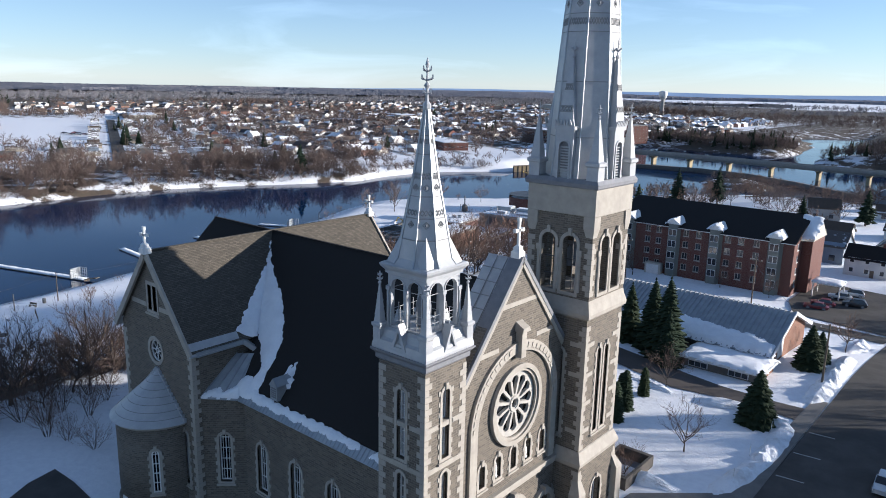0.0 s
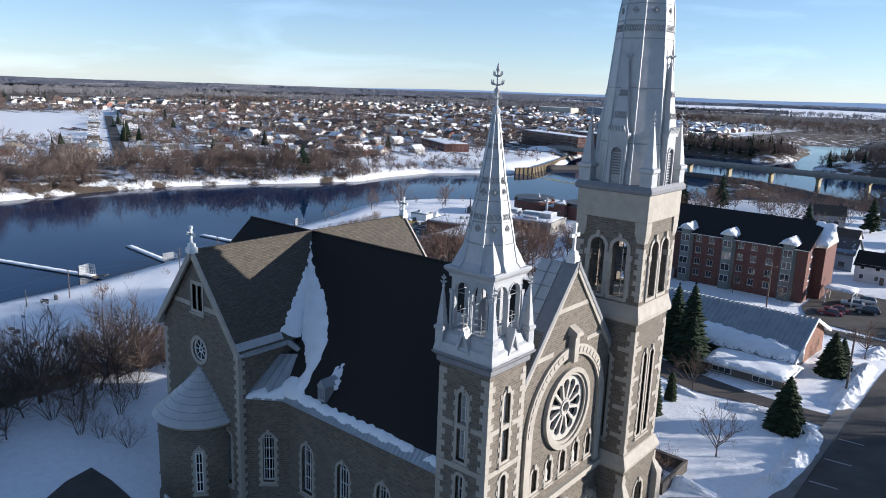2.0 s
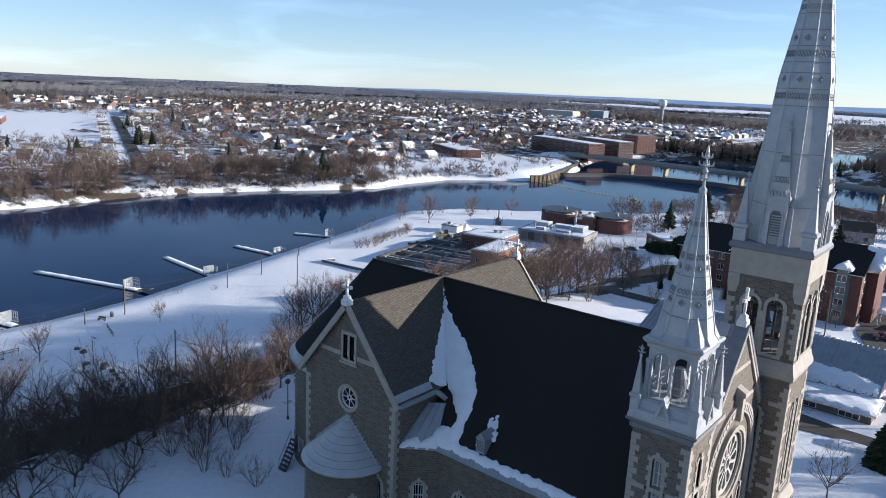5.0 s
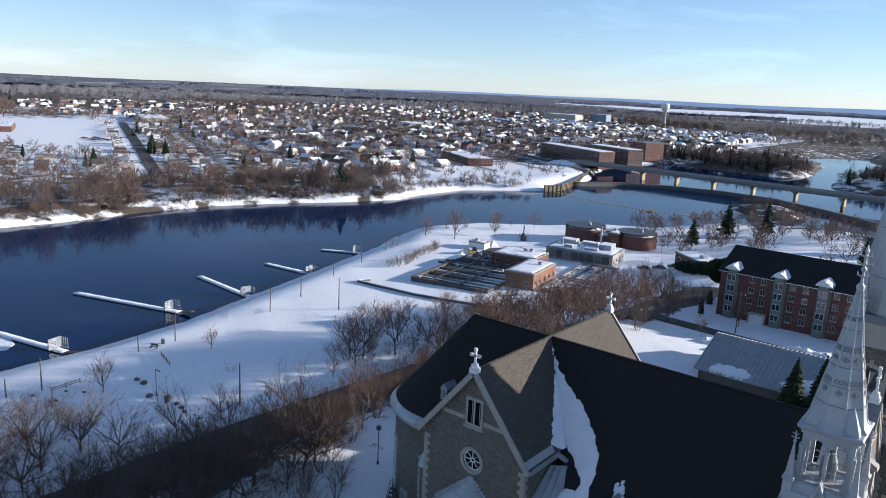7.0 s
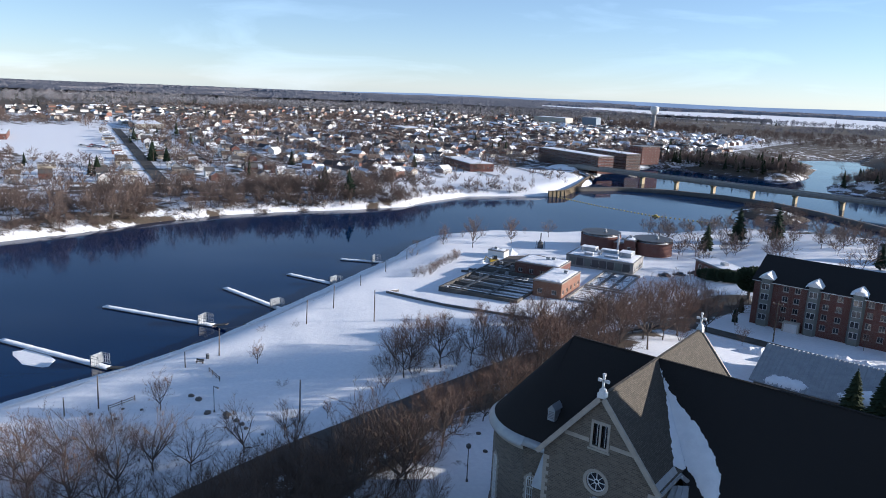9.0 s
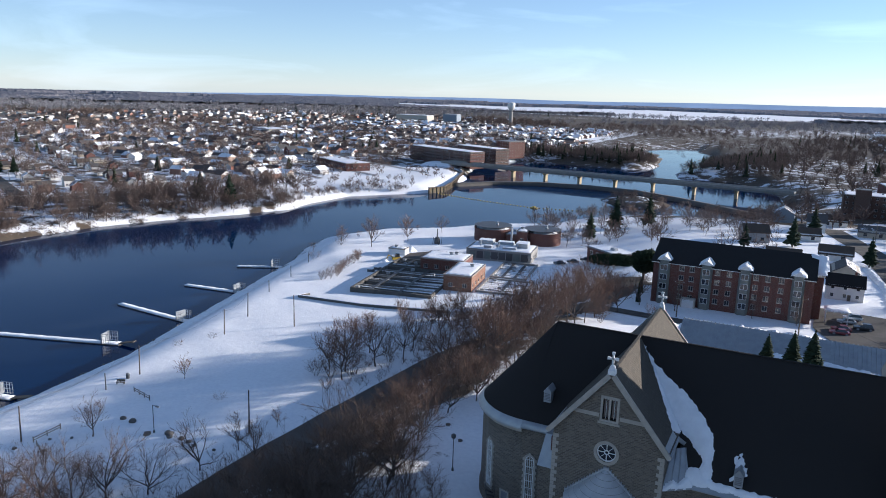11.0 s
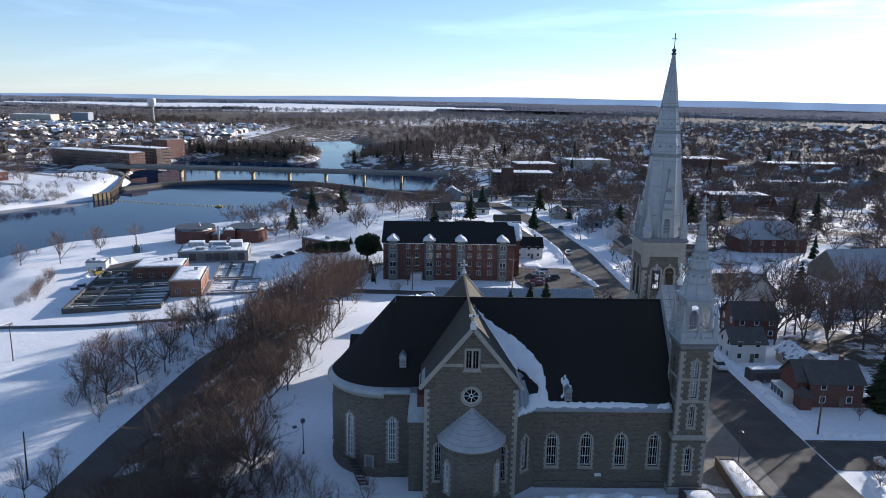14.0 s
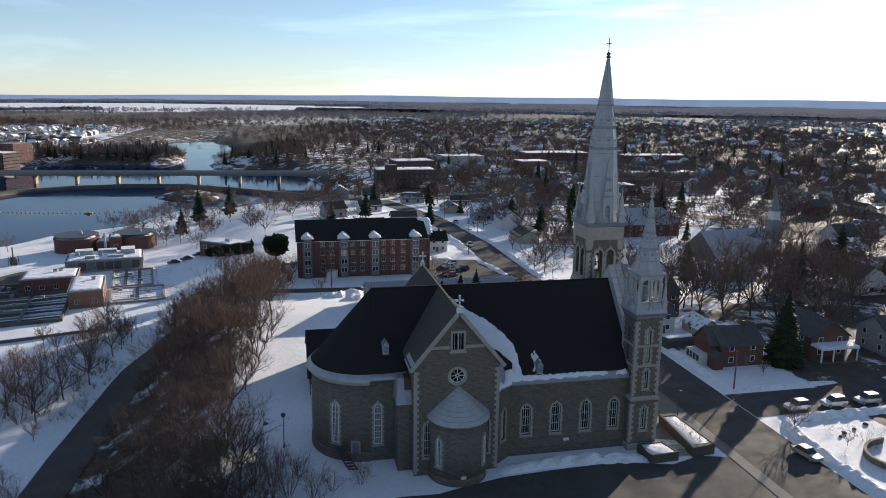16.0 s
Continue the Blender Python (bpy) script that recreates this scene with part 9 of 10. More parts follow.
k = Mat("far house walls", 0.8)
k.colour(k.mix(k.ramp(k.island(), 0.3, 0.7), k.mix(k.ramp(k.island(), 0.0, 0.4), (0.20, 0.075, 0.05), (0.36, 0.32, 0.26)), (0.60, 0.59, 0.57)))
M["farwall"] = k.m
k = Mat("far house roofs", 0.9)
k.colour(k.mix(k.island(), (0.10, 0.075, 0.06), (0.06, 0.06, 0.065)))
M["farroof"] = k.m
spot = iter(spill)
far_homes("street_homes", len(spill), lambda r: next(spot), 9, "rows of small houses under patchy snow")
far_homes("far_homes", 760, lambda r: (r.uniform(-1350, -560), r.uniform(400, 1500)), 1, "many small far houses under snow", 0.25)
far_homes("far_homes", 1100, lambda r: (r.uniform(40, 1300), r.uniform(450, 1700)), 2, "many small far houses of the town", 0.6)
far_homes("far_homes", 260, lambda r: (r.uniform(-780, -320), r.uniform(680, 1000)), 3, "close rows of newer far houses")
far_homes("far_homes", 420, lambda r: (-760 + 22 * r.randint(0, 20) + r.uniform(-2, 2) , 940 + 26 * r.randint(0, 11) + r.uniform(-3, 3)), 5, "close rows of newer far houses with snowy roofs", 0.7)
far_homes("far_homes", 160, lambda r: (r.uniform(270, 700), r.uniform(60, 520)), 4, "far houses of the town's edge")

# ---- town landmarks ----
for x0, x1, y0, y1, z1, mat, t, lb, sd in ((88, 120, 330, 345, -1, "redbrick", 0, "long brick shop row with a snowy flat roof", 61), (130, 190, 560, 585, -1, "redbrick", 0, "long brick school with a snowy roof", 62), (215, 280, 540, 560, -2, "redbrick", 0, "brick hospital wing with a flat roof", 63), (0, 30, 480, 500, 0, "redbrick", 8, "red brick main street block", 64), (45, 80, 520, 540, 0, "siding", 8, "pale main street block", 65), (95, 118, 470, 488, 0, "orangebrick", 4, "brown main street block", 66), (160, 215, 420, 436, -4, "siding", 0, "long low building with a snowy roof", 67),
                                              (-880, -800, 420, 450, -5, "siding", -24, "long pale flat-roofed warehouse", 68), (-700, -650, 700, 730, -4, "siding", -24, "wide pale flat-roofed store", 69), (-790, -720, 1230, 1260, 2, "siding", 0, "large pale factory building", 70), (-690, -660, 1240, 1260, 6, "wallblue", 0, "tall pale factory hall", 71)):
    flat_building("town_building", lb, x0, x1, y0, y1, ground_at((x0 + x1) / 2, (y0 + y1) / 2) - 0.5, z1, mat, True, 2, y0 < 460, sd, t)
flat_building("school", "long low red brick school beside a snowy field", -772, -716, 232, 247, ground_at(-745, 240) - 0.5, -5.5, "redbrick", True, 1, True, 75, -24, "school")
# stone hall church with a grey tin roof and a little spire
tc = thing("town_church", "stone church with a broad pale tin roof and small belfry", "church", (70, 160, -5.0), 8)
tc.scale = (0.8, 0.8, 0.8)
part("wall", loft(B(), [[Vector((x, -10, -1)), Vector((x, 10, -1)), Vector((x, 10, 5)), Vector((x, 0, 13)), Vector((x, -10, 5))] for x in (-16, 16)]), "stone", tc)
for s in (-1, 1):
    part("roof", (lambda bm: (slab(bm, [(-16.6, s * 11, 4.3), (16.6, s * 11, 4.3), (16.6, 0, 13.3), (-16.6, 0, 13.3)], 0.3), bm)[1])(B()), "tin", tc)
part("transept", loft(B(), [[Vector((-3, y, -1)), Vector((9, y, -1)), Vector((9, y, 5)), Vector((3, y, 10.5)), Vector((-3, y, 5))] for y in (-14, 0)]), "stone", tc)
for s in (-1, 1):
    part("transept_roof", (lambda bm: (slab(bm, [(3 + s * 6.8, -14.5, 4.3), (3 + s * 6.8, 0, 4.3), (3, 0, 10.9), (3, -14.5, 10.9)], 0.3), bm)[1])(B()), "tin", tc)
sp = thing("church_spire", "slim dark spire over an open wooden belfry", "spire", (90, 166, -4.5))
part("tower", box(B(), -1.8, 1.8, -1.8, 1.8, -1, 12), "wallgrey", sp)
part("belfry", box(B(), -1.4, 1.4, -1.4, 1.4, 12, 15), "white", sp)
part("spire", lathe(B(), 0, 0, [(1.9, 15), (1.2, 17), (0.05, 23)], 8), "lead", sp)
school = thing("convent", "large brick convent with a steep pale tin roof", "convent", (60, 204, -5.5), 0)
school.scale = (0.85, 0.85, 0.85)
part("wall", box(B(), -14, 14, -8, 8, -1, 8), "redbrick", school)
for s in (-1, 1):
    part("roof", (lambda bm: (slab(bm, [(-14.8, s * 9, 7.6), (14.8, s * 9, 7.6), (9, 0, 14), (-9, 0, 14)], 0.3), bm)[1])(B()), "tin", school)
    part("roof_end", (lambda bm: (slab(bm, [(s * 14.8, -9, 7.6), (s * 14.8, 9, 7.6), (s * 9, 0.01, 14), (s * 9, -0.01, 14)], 0.3), bm)[1])(B()), "tin", school)
for u in (-10, -5, 0, 5, 10):
    for z in (1.5, 5.0):
        sash(school, facing(0, -8), u, z, 1.2, 1.8, 0.05)

# ---- brick houses across the street ----
def near_house(label, x, y, turn, w, d, h, rise, wall, roof, **kw):
    b = house_kind("house", label, w, d, h, rise, wall, roof, roof, kw.get("wins", 3), kw.get("porch", False), kw.get("chimney", True))
    b.matrix_basis = pose(x, y, ground_at(x, y), 0, 0, turn) @ Matrix.Scale(kw.get("size", 0.84), 4)
    homes.append((x, y))
    return b


rb = near_house("red brick corner house with white windows and grey roof", 4.8, 61.0, 0, 10.5, 8.5, 5.2, 3.0, "redbrick", "roofgrey", wins=2)
part("gable_wing", loft(B(), [[Vector((x, y, -1.5)) if i < 2 else Vector((x, y, 5.2)) if i != 3 else Vector((x, y, 8.0)) for i, y in ((0, -3.2), (1, 3.2), (2, 3.2), (3, 0), (4, -3.2))] for x in (-7.4, -5.2)]), "redbrick", rb)
for s in (-1, 1):
    part("wing_roof", (lambda bm: (slab(bm, [(-7.8, s * 3.7, 4.9), (-2.0, s * 3.7, 4.9), (-2.0, 0, 8.35), (-7.8, 0, 8.35)], 0.2), bm)[1])(B()), "roofgrey", rb)
part("porch", box(B(), -7.6, -5.3, -5.6, -3.25, -0.8, 2.6), "redbrick", rb)
part("porch_roof", loft(B(), [square(-6.4, -4.5, 2.6, 1.5, 1.5), square(-6.4, -4.5, 4.1, 0.1, 1.5)]), "roofgrey", rb)
part("sunroom", box(B(), -9.4, -7.42, -2.6, 3.0, -0.8, 2.7), "wallwhite", rb, "white glazed sunroom")
for i in range(4):
    part("sunroom_pane", box(B(), -9.46, -9.38, -2.3 + i * 1.35, -1.3 + i * 1.35, 0.9, 2.3), "pane", rb)
near_house("dark brick house with a white pediment and porch", 24.5, 63.5, 90, 12, 10, 5.4, 3.6, "redbrick", "roofgrey", wins=2)
por = thing("porch", "white porch with a snowy roof", "porch", (24.5, 57.0, 0))
part("roof", box(B(), -4.2, 4.2, -1.6, 1.6, 2.7, 3.0), "white", por)
part("roof_snow", box(B(), -4.1, 4.1, -1.5, 1.5, 3.0, 3.25), "snow", por)
for u in (-3.9, -1.3, 1.3, 3.9):
    part("post", box(B(), u - 0.12, u + 0.12, -1.5, -1.26, -0.3, 2.7), "white", por)
part("floor", box(B(), -4.2, 4.2, -1.6, 1.4, -0.3, 0.25), "darkwood", por)
near_house("grey two-storey house with a hipped dark roof", 41, 60.5, 0, 12, 10, 5.6, 3.2, "wallgrey", "roofgrey", wins=3)
near_house("grey two-storey house with a gabled dark roof", 60, 61, 90, 10, 9, 5.4, 3.2, "wallbeige", "roofgrey", wins=3)
near_house("small white house with dark shutters", -1.0, 80.5, 0, 8, 7, 4.8, 2.6, "wallwhite", "roofgrey", wins=2, chimney=False)
near_house("garage with a snow-covered gable roof", 8.0, 76.5, 90, 8, 6, 2.6, 2.0, "wallbeige", "roofsnow", wins=1, chimney=False)
trl = thing("covered_trailer", "dark grey covered trailer with snow on top", "trailer", (-1.8, 68.6, 0), 5)
bm = B()
loft(bm, [[Vector((x, y, z)) for y, z in ((-1.1, 0.4), (1.1, 0.4), (1.15, 1.9), (0.8, 2.4), (-0.8, 2.4), (-1.15, 1.9))] for x in (-3.2, -3.0, 3.0, 3.2)])
part("body", bm, "steel", trl)
part("roof_snow", box(B(), -2.9, 2.9, -0.75, 0.75, 2.4, 2.56), "snow", trl)
for x in (-0.6, 0.6):
    for y in (-1.1, 1.1):
        part("wheel", tube(B(), (x, y - 0.1, 0.32), (x, y + 0.1, 0.32), 0.33, 0.33, 12), "lead", trl)
near_house("dark brick house with a brown roof and white windows", 6.5, 95, 0, 11, 9, 5.4, 3.2, "redbrick", "roofgrey", wins=3)
near_house("white house with a dark hipped roof behind the apartment block", -29, 186, 0, 11, 9, 5.0, 3.0, "wallwhite", "blackroof", wins=3)
# the models of the far houses stand in a street of their own
for i, kd in enumerate(KINDS):
    kd.matrix_basis = pose(-420 - 16 * i, 478 + 6 * i, ground_at(-420 - 16 * i, 478 + 6 * i), 0, 0, 66)
# ---- snowbanks ----
def snowbank(pts, width, height, seed, label="ploughed snowbank along the street"):
    rnd = random.Random(seed)
    rings = []
    line = []
    for (x0, y0), (x1, y1) in zip(pts, pts[1:]):
        n = max(2, int(math.hypot(x1 - x0, y1 - y0) / 0.9))
        line += [(x0 + (x1 - x0) * i / n, y0 + (y1 - y0) * i / n) for i in range(n)]
    line.append(pts[-1])
    P = np.array(line)
    T = np.gradient(P, axis=0)
    T /= np.linalg.norm(T, axis=1)[:, None]
    n = len(P)
    for i, (p, t) in enumerate(zip(P, T)):
        e = min(1.0, (i + 0.15) / 3, (n - 1 - i + 0.15) / 3)
        h = height * e * rnd.uniform(0.55, 1.25)
        w = width / 2 * (0.6 + 0.4 * e) * rnd.uniform(0.85, 1.15)
        z = ground_at(p[0], p[1])
        prof = [(-1, -0.15), (-0.8, 0.25), (-0.45, 0.8), (-0.1, 1.0), (0.25, 0.85), (0.6, 0.5), (0.85, 0.2), (1, -0.15)]
        rings.append([Vector((p[0] - t[1] * a * w, p[1] + t[0] * a * w, z + (b * h * rnd.uniform(0.8, 1.2) if b > 0 else b))) for a, b in prof])
    bm = loft(B(), rings)
    return tagged(part("snowbank", bm, "snowdirt", None, "", False), label, "snowbank")


k = Mat("ploughed snow with grit", 0.8, 0.0, 0.2)
_n, _f = k.noise(0.8, 6, 0.65), k.noise(5.0, 4)
c = k.mix(k.ramp(_n, 0.5, 0.78, 0.0, 0.55), (0.82, 0.83, 0.85), (0.33, 0.30, 0.27))
k.colour(c).bump(k.math("ADD", _n, k.math("MULTIPLY", _f, 0.5)), 0.8, 0.3)
M["snowdirt"] = k.m
snowbank([(-19.6, 62), (-18.3, 69), (-17.9, 76), (-18.4, 81), (-20.5, 83.2), (-24, 83.6), (-29, 82.0)], 2.6, 0.8, 1)
snowbank([(-38, 82.8), (-35.5, 83.4), (-31.5, 81.8)], 1.8, 0.6, 18, "ridge of cleared snow along the driveway")
snowbank([(-32, 60), (-27, 60.5), (-22, 61)], 2.5, 0.8, 2, "heap of shovelled snow on the lawn")
snowbank([(-18.2, 90), (-18.0, 94.5), (-18.0, 104), (-18.4, 113)], 2.8, 0.9, 3)
snowbank([(-19.5, 116), (-18.6, 121), (-19.2, 127)], 3.0, 0.9, 4)
snowbank([(-3.8, 52), (-3.6, 62), (-4.2, 74), (-4, 88)], 2.4, 0.6, 5)
snowbank([(-4.2, 48.2), (2, 47.2), (9, 47.2), (17, 47.4)], 2.0, 0.5, 6)
snowbank([(27, 47.4), (40, 47.6), (60, 47.6)], 2.0, 0.5, 7)
snowbank([(30, 35.3), (16, 35.4), (3, 35.3), (-2.8, 34), (-4.2, 29), (-4.4, 20), (-3.6, 8)], 2.4, 0.8, 8)
snowbank([(-51, 28.2), (-46, 29.2), (-41, 29.4), (-36, 29.0), (-31, 28.2), (-29.5, 27.2)], 3.4, 0.9, 9, "heap of snow shovelled along the church wall")
snowbank([(-57, 137.6), (-46, 138.2), (-36, 139.4)], 3.2, 0.8, 11)
snowbank([(-14, 146), (-15, 156), (-18.2, 166)], 2.6, 0.6, 12)
snowbank([(-4.5, 140), (-4.4, 160), (-4.6, 190), (-8, 230)], 3.0, 0.8, 13)
snowbank([(-17.2, 175), (-17.3, 200), (-21, 235)], 3.0, 0.8, 14)
snowbank([(-69, 122), (-62, 127), (-58, 121), (-65, 117)], 5.0, 1.3, 15, "big heap of cleared snow")
snowbank([(-176.5, 179), (-174, 185), (-172.5, 188)], 4.0, 1.8, 16, "big heap of cleared snow")
snowbank([(-177, 198), (-174, 203)], 4.5, 2.0, 17, "big heap of cleared snow")

# ---- planters before the church ----
def ring_wall(parent, name, pts, k, h):
    """A wall all round a plot: outer face, flat top and inner face."""
    cx, cy = sum(p[0] for p in pts) / len(pts), sum(p[1] for p in pts) / len(pts)
    bm = B()
    for (x0, y0), (x1, y1) in zip(pts, pts[1:] + pts[:1]):
        ins = [(cx + (x - cx) * k, cy + (y - cy) * k) for x, y in ((x0, y0), (x1, y1))]
        loft(bm, [[Vector((x0, y0, -0.5)), Vector((x1, y1, -0.5)), Vector((ins[1][0], ins[1][1], -0.5)), Vector((ins[0][0], ins[0][1], -0.5))], [Vector((x0, y0, h)), Vector((x1, y1, h)), Vector((ins[1][0], ins[1][1], h)), Vector((ins[0][0], ins[0][1], h))]])
    parts((name, name), bm, "planterstone", parent)


M["planterstone"] = speckled("dark rough stone", (0.115, 0.10, 0.085), (0.075, 0.067, 0.058), 2.0, 0.9, fine=6.0, bump=0.4)
for label, pts, h in (("long stone planter wall filled with snow and dry shrubs", [(-22.6, 37.8), (-20.2, 37.8), (-19.6, 27.4), (-23.2, 27.0)], 1.5), ("low stone planter with snow at the tower's foot", [(-30.2, 29.9), (-26.4, 29.9), (-25.6, 26.6), (-29.8, 26.4)], 1.3)):
    pt = thing("stone_planter", label, "planter", (0, 0, 0))
    ring_wall(pt, "planter_wall", pts, 0.86, h)
    cx, cy = sum(p[0] for p in pts) / 4, sum(p[1] for p in pts) / 4
    bm = B()
    loft(bm, [[Vector((cx + (x - cx) * s, cy + (y - cy) * s, z)) for x, y in pts] for s, z in ((0.9, 0.2), (0.9, h - 0.22), (0.86, h - 0.12), (0.6, h + 0.02), (0.1, h + 0.06))])
    part("snow_fill", bm, "snow", pt, "", True)
st2 = thing("front_steps", "worn stone steps between planters", "steps")
for i in range(5):
    part("step", box(B(), -25.5 + 0.0, -23.4 + 0.0, 27.2 + i * 0.35, 30.0, -0.4 + 0.16 * i, -0.24 + 0.16 * i + 0.16), "trim", st2)
M["drybrush"] = speckled("dry reddish shrub", (0.16, 0.07, 0.05), (0.11, 0.06, 0.045), 3.0, 0.95)
for x, y, s in ((-21.4, 29.6, 0.7), (-21.2, 32.0, 0.75), (-21.6, 33.4, 0.6), (-20.8, 28.4, 0.6), (-22.0, 36.6, 0.5), (-26.6, 28.4, 0.65)):
    tree_thing("dry_shrub", "small dry reddish shrub in a planter", BUSH[0], x, y, 1.35, rt.uniform(0, 360), s, "bush", "planter shrubs")
well = thing("stair_well", "sunken entrance with low concrete walls", "stairwell", (-27.6, 60.6, 0))
ring_wall(well, "well_wall", [(-1.8, -3.0), (1.8, -3.0), (1.8, 3.0), (-1.8, 3.0)], 0.85, 1.2)
part("well_floor", box(B(), -1.55, 1.55, -2.75, 2.75, 0.0, 0.1), "lead", well)

# ---- lamps, poles and wires ----
def street_lamp(x, y, h=5.0, label="dark lamp post with a lantern", globe=False, z=None):
    lp = thing("lamp_post", label, "lamp", (x, y, ground_at(x, y) if z is None else z))
    part("post", lathe(B(), 0, 0, [(0.16, -0.4), (0.16, 0.3), (0.07, 0.5), (0.055, h)], 8), "steel", lp)
    if globe:
        part("lantern", lathe(B(), 0, 0, [(0.12, h), (0.3, h + 0.15), (0.34, h + 0.5), (0.1, h + 0.7)], 8), "steel", lp)
    else:
        part("arm", bar(B(), (0, 0, h - 0.1), (0.9, 0, h), 0.09, 0.09), "steel", lp)
        part("lamp_head", loft(B(), [square(1.1, 0, h - 0.12, 0.42, 0.16), square(1.1, 0, h + 0.08, 0.36, 0.12)]), "lead", lp)
    return lp


def utility_pole(x, y, h, label="weathered wooden utility pole", arm=True, lean=0.0, wood="darkwood", turn=0.0):
    up = thing("utility_pole", label, "pole", (x, y, ground_at(x, y)), turn)
    part("pole", tube(B(), (0, 0, -0.6), (lean, 0, h), 0.15, 0.1, 8), wood, up)
    if arm:
        part("crossarm", bar(B(), (lean - 1.1, 0, h - 0.7), (lean + 1.1, 0, h - 0.7), 0.12, 0.14), wood, up)
        for u in (-1.0, 0.0, 1.0):
            part("insulator", lathe(B(), lean + u, 0, [(0.05, h - 0.63), (0.07, h - 0.5), (0.03, h - 0.4)], 6), "white", up)
    return up


street_lamp(-79.0, 40.3, 4.6, "dark lamp post with a round hood in the snow", True)
street_lamp(-19.0, 38.6, 4.2, "dark lantern on a post before the church", True)
street_lamp(-139.1, 44.1, 5.2, "lamp post in the snowy park")
utility_pole(-124.0, 51.5, 8.2, "thin bare pole in the snowy park", False, 0.15, "bark")
utility_pole(-156.0, 104.6, 8.6, "lamp pole in the snowy park", False, 0.0, "bark")
for x, y in ((-164.5, 62.9), (-156.5, 31.2), (-167.4, 91.3), (-172.5, 105.6)):
    utility_pole(x, y, 6.6, "leaning dark pole beside the riverside path", False, 0.3, "bark")
for x, y in ((-163.5, 53.7), (-158.0, 25.7), (-184, 128), (-190, 146), (-198, 166)):
    utility_pole(x, y, 3.6, "short lamp pole on the riverside path", False, 0.0, "steel")
utility_pole(-18.3, 96.5, 8.5)
utility_pole(-39.5, 136.5, 10.0)
utility_pole(-66.5, 139.5, 9.5, "wooden utility pole with a transformer")
utility_pole(-3.2, 47.6, 7.0, "leaning wooden pole at the street corner", False)
utility_pole(-18.4, 176, 9.5)
for y in (215, 255, 295):
    utility_pole(-5 - (y - 215) * 0.12, y, 9.5)
for i in range(9):
    s = 20 + i * 42
    utility_pole(-424 + ux * s + vx * 6, 205 + uy * s + vy * 6, 9.0, "utility pole along a far street")
wire = thing("power_line", "thin sagging wires between poles", "wire")
for (ax_, ay_, az_), (bx_, by_, bz_) in ((((-66.5, 139.5, 4.6), (-39.5, 136.5, 5.3))), ((-39.5, 136.5, 5.3), (-18.3, 96.5, 7.6)), ((-164.5, 62.9, -6.0), (-156.5, 31.2, -5.6)), ((-164.5, 62.9, -6.0), (-167.4, 91.3, -5.9)), ((-167.4, 91.3, -5.9), (-172.5, 105.6, -6.0))):
    bm = B()
    pts = [Vector((ax_ + (bx_ - ax_) * f, ay_ + (by_ - ay_) * f, az_ + (bz_ - az_) * f - 1.2 * 4 * f * (1 - f))) for f in np.linspace(0, 1, 9)]
    loft(bm, [[p + Vector((0.02 * math.cos(a), 0, 0.02 * math.sin(a))) for a in (0, 2.09, 4.19)] for p in pts])
    part("cable", bm, "steel", wire)


# ---- park furniture ----
def fence_run(x0, y0, x1, y1, label="low wooden rail fence in the snow"):
    f = thing("rail_fence", label, "fence", (x0, y0, 0))
    f.matrix_basis = Matrix.Identity(4)
    n = max(2, int(math.hypot(x1 - x0, y1 - y0) / 2.2))
    P = [Vector((x0 + (x1 - x0) * i / n, y0 + (y1 - y0) * i / n, 0)) for i in range(n + 1)]
    for p in P:
        p.z = ground_at(p.x, p.y)
        part("post", tube(B(), p - Vector((0, 0, 0.3)), p + Vector((0, 0, 1.1)), 0.08), "darkwood", f)
    for h in (0.45, 0.85):
        for p, q in zip(P, P[1:]):
            part("rail", bar(B(), p + Vector((0, 0, h)), q + Vector((0, 0, h)), 0.06, 0.12), "darkwood", f)


fence_run(-157.6, 55.6, -151.0, 53.6)
fence_run(-152.6, 31.4, -148.0, 29.4)
fence_run(-154.4, 32.0, -155.0, 37.5)
bench = thing("park_bench", "dark bench in the snow by the riverside path", "bench", (-163.6, 57.3, ground_at(-163.6, 57.3)), 25)
part("seat", box(B(), -0.9, 0.9, -0.25, 0.25, 0.4, 0.47), "darkwood", bench)
part("backrest", box(B(), -0.9, 0.9, 0.22, 0.28, 0.55, 0.95), "darkwood", bench)
for u in (-0.75, 0.75):
    part("leg", box(B(), u - 0.05, u + 0.05, -0.22, 0.28, -0.15, 0.4), "steel", bench)
M["rock"] = speckled("grey boulder", (0.10, 0.095, 0.09), (0.16, 0.15, 0.14), 2.0, 0.9)
rk_ = random.Random(4)


def boulder(x, y, s, label="dark boulder poking out of the snow"):
    s = s * 0.6
    bm = bmesh.new()
    bmesh.ops.create_icosphere(bm, subdivisions=2, radius=s)
    for v in bm.verts:
        v.co = v.co * rk_.uniform(0.8, 1.15)
        v.co.z *= 0.7
    b = part("boulder", bm, "rock", None, "", True)
    b.location = (x, y, ground_at(x, y) + 0.1)
    return tagged(b, label, "rock", "boulders")


for x, y, s in ((-148.6, 45.5, 1.0), (-146, 45.4, 1.2), (-139.6, 43.0, 1.2), (-136.2, 44.8, 1.3), (-135.2, 43.9, 0.9), (-132.8, 44.4, 0.9), (-130.8, 44.1, 0.8), (-129, 43.6, 0.7), (-153, 34, 0.5), (-150, 36, 0.5), (-125, 44, 0.5), (-81.7, 48.3, 0.6), (-85.5, 52, 0.6), (-150, 31, 0.6), (-155, 29, 0.7)):
    boulder(x, y, s)
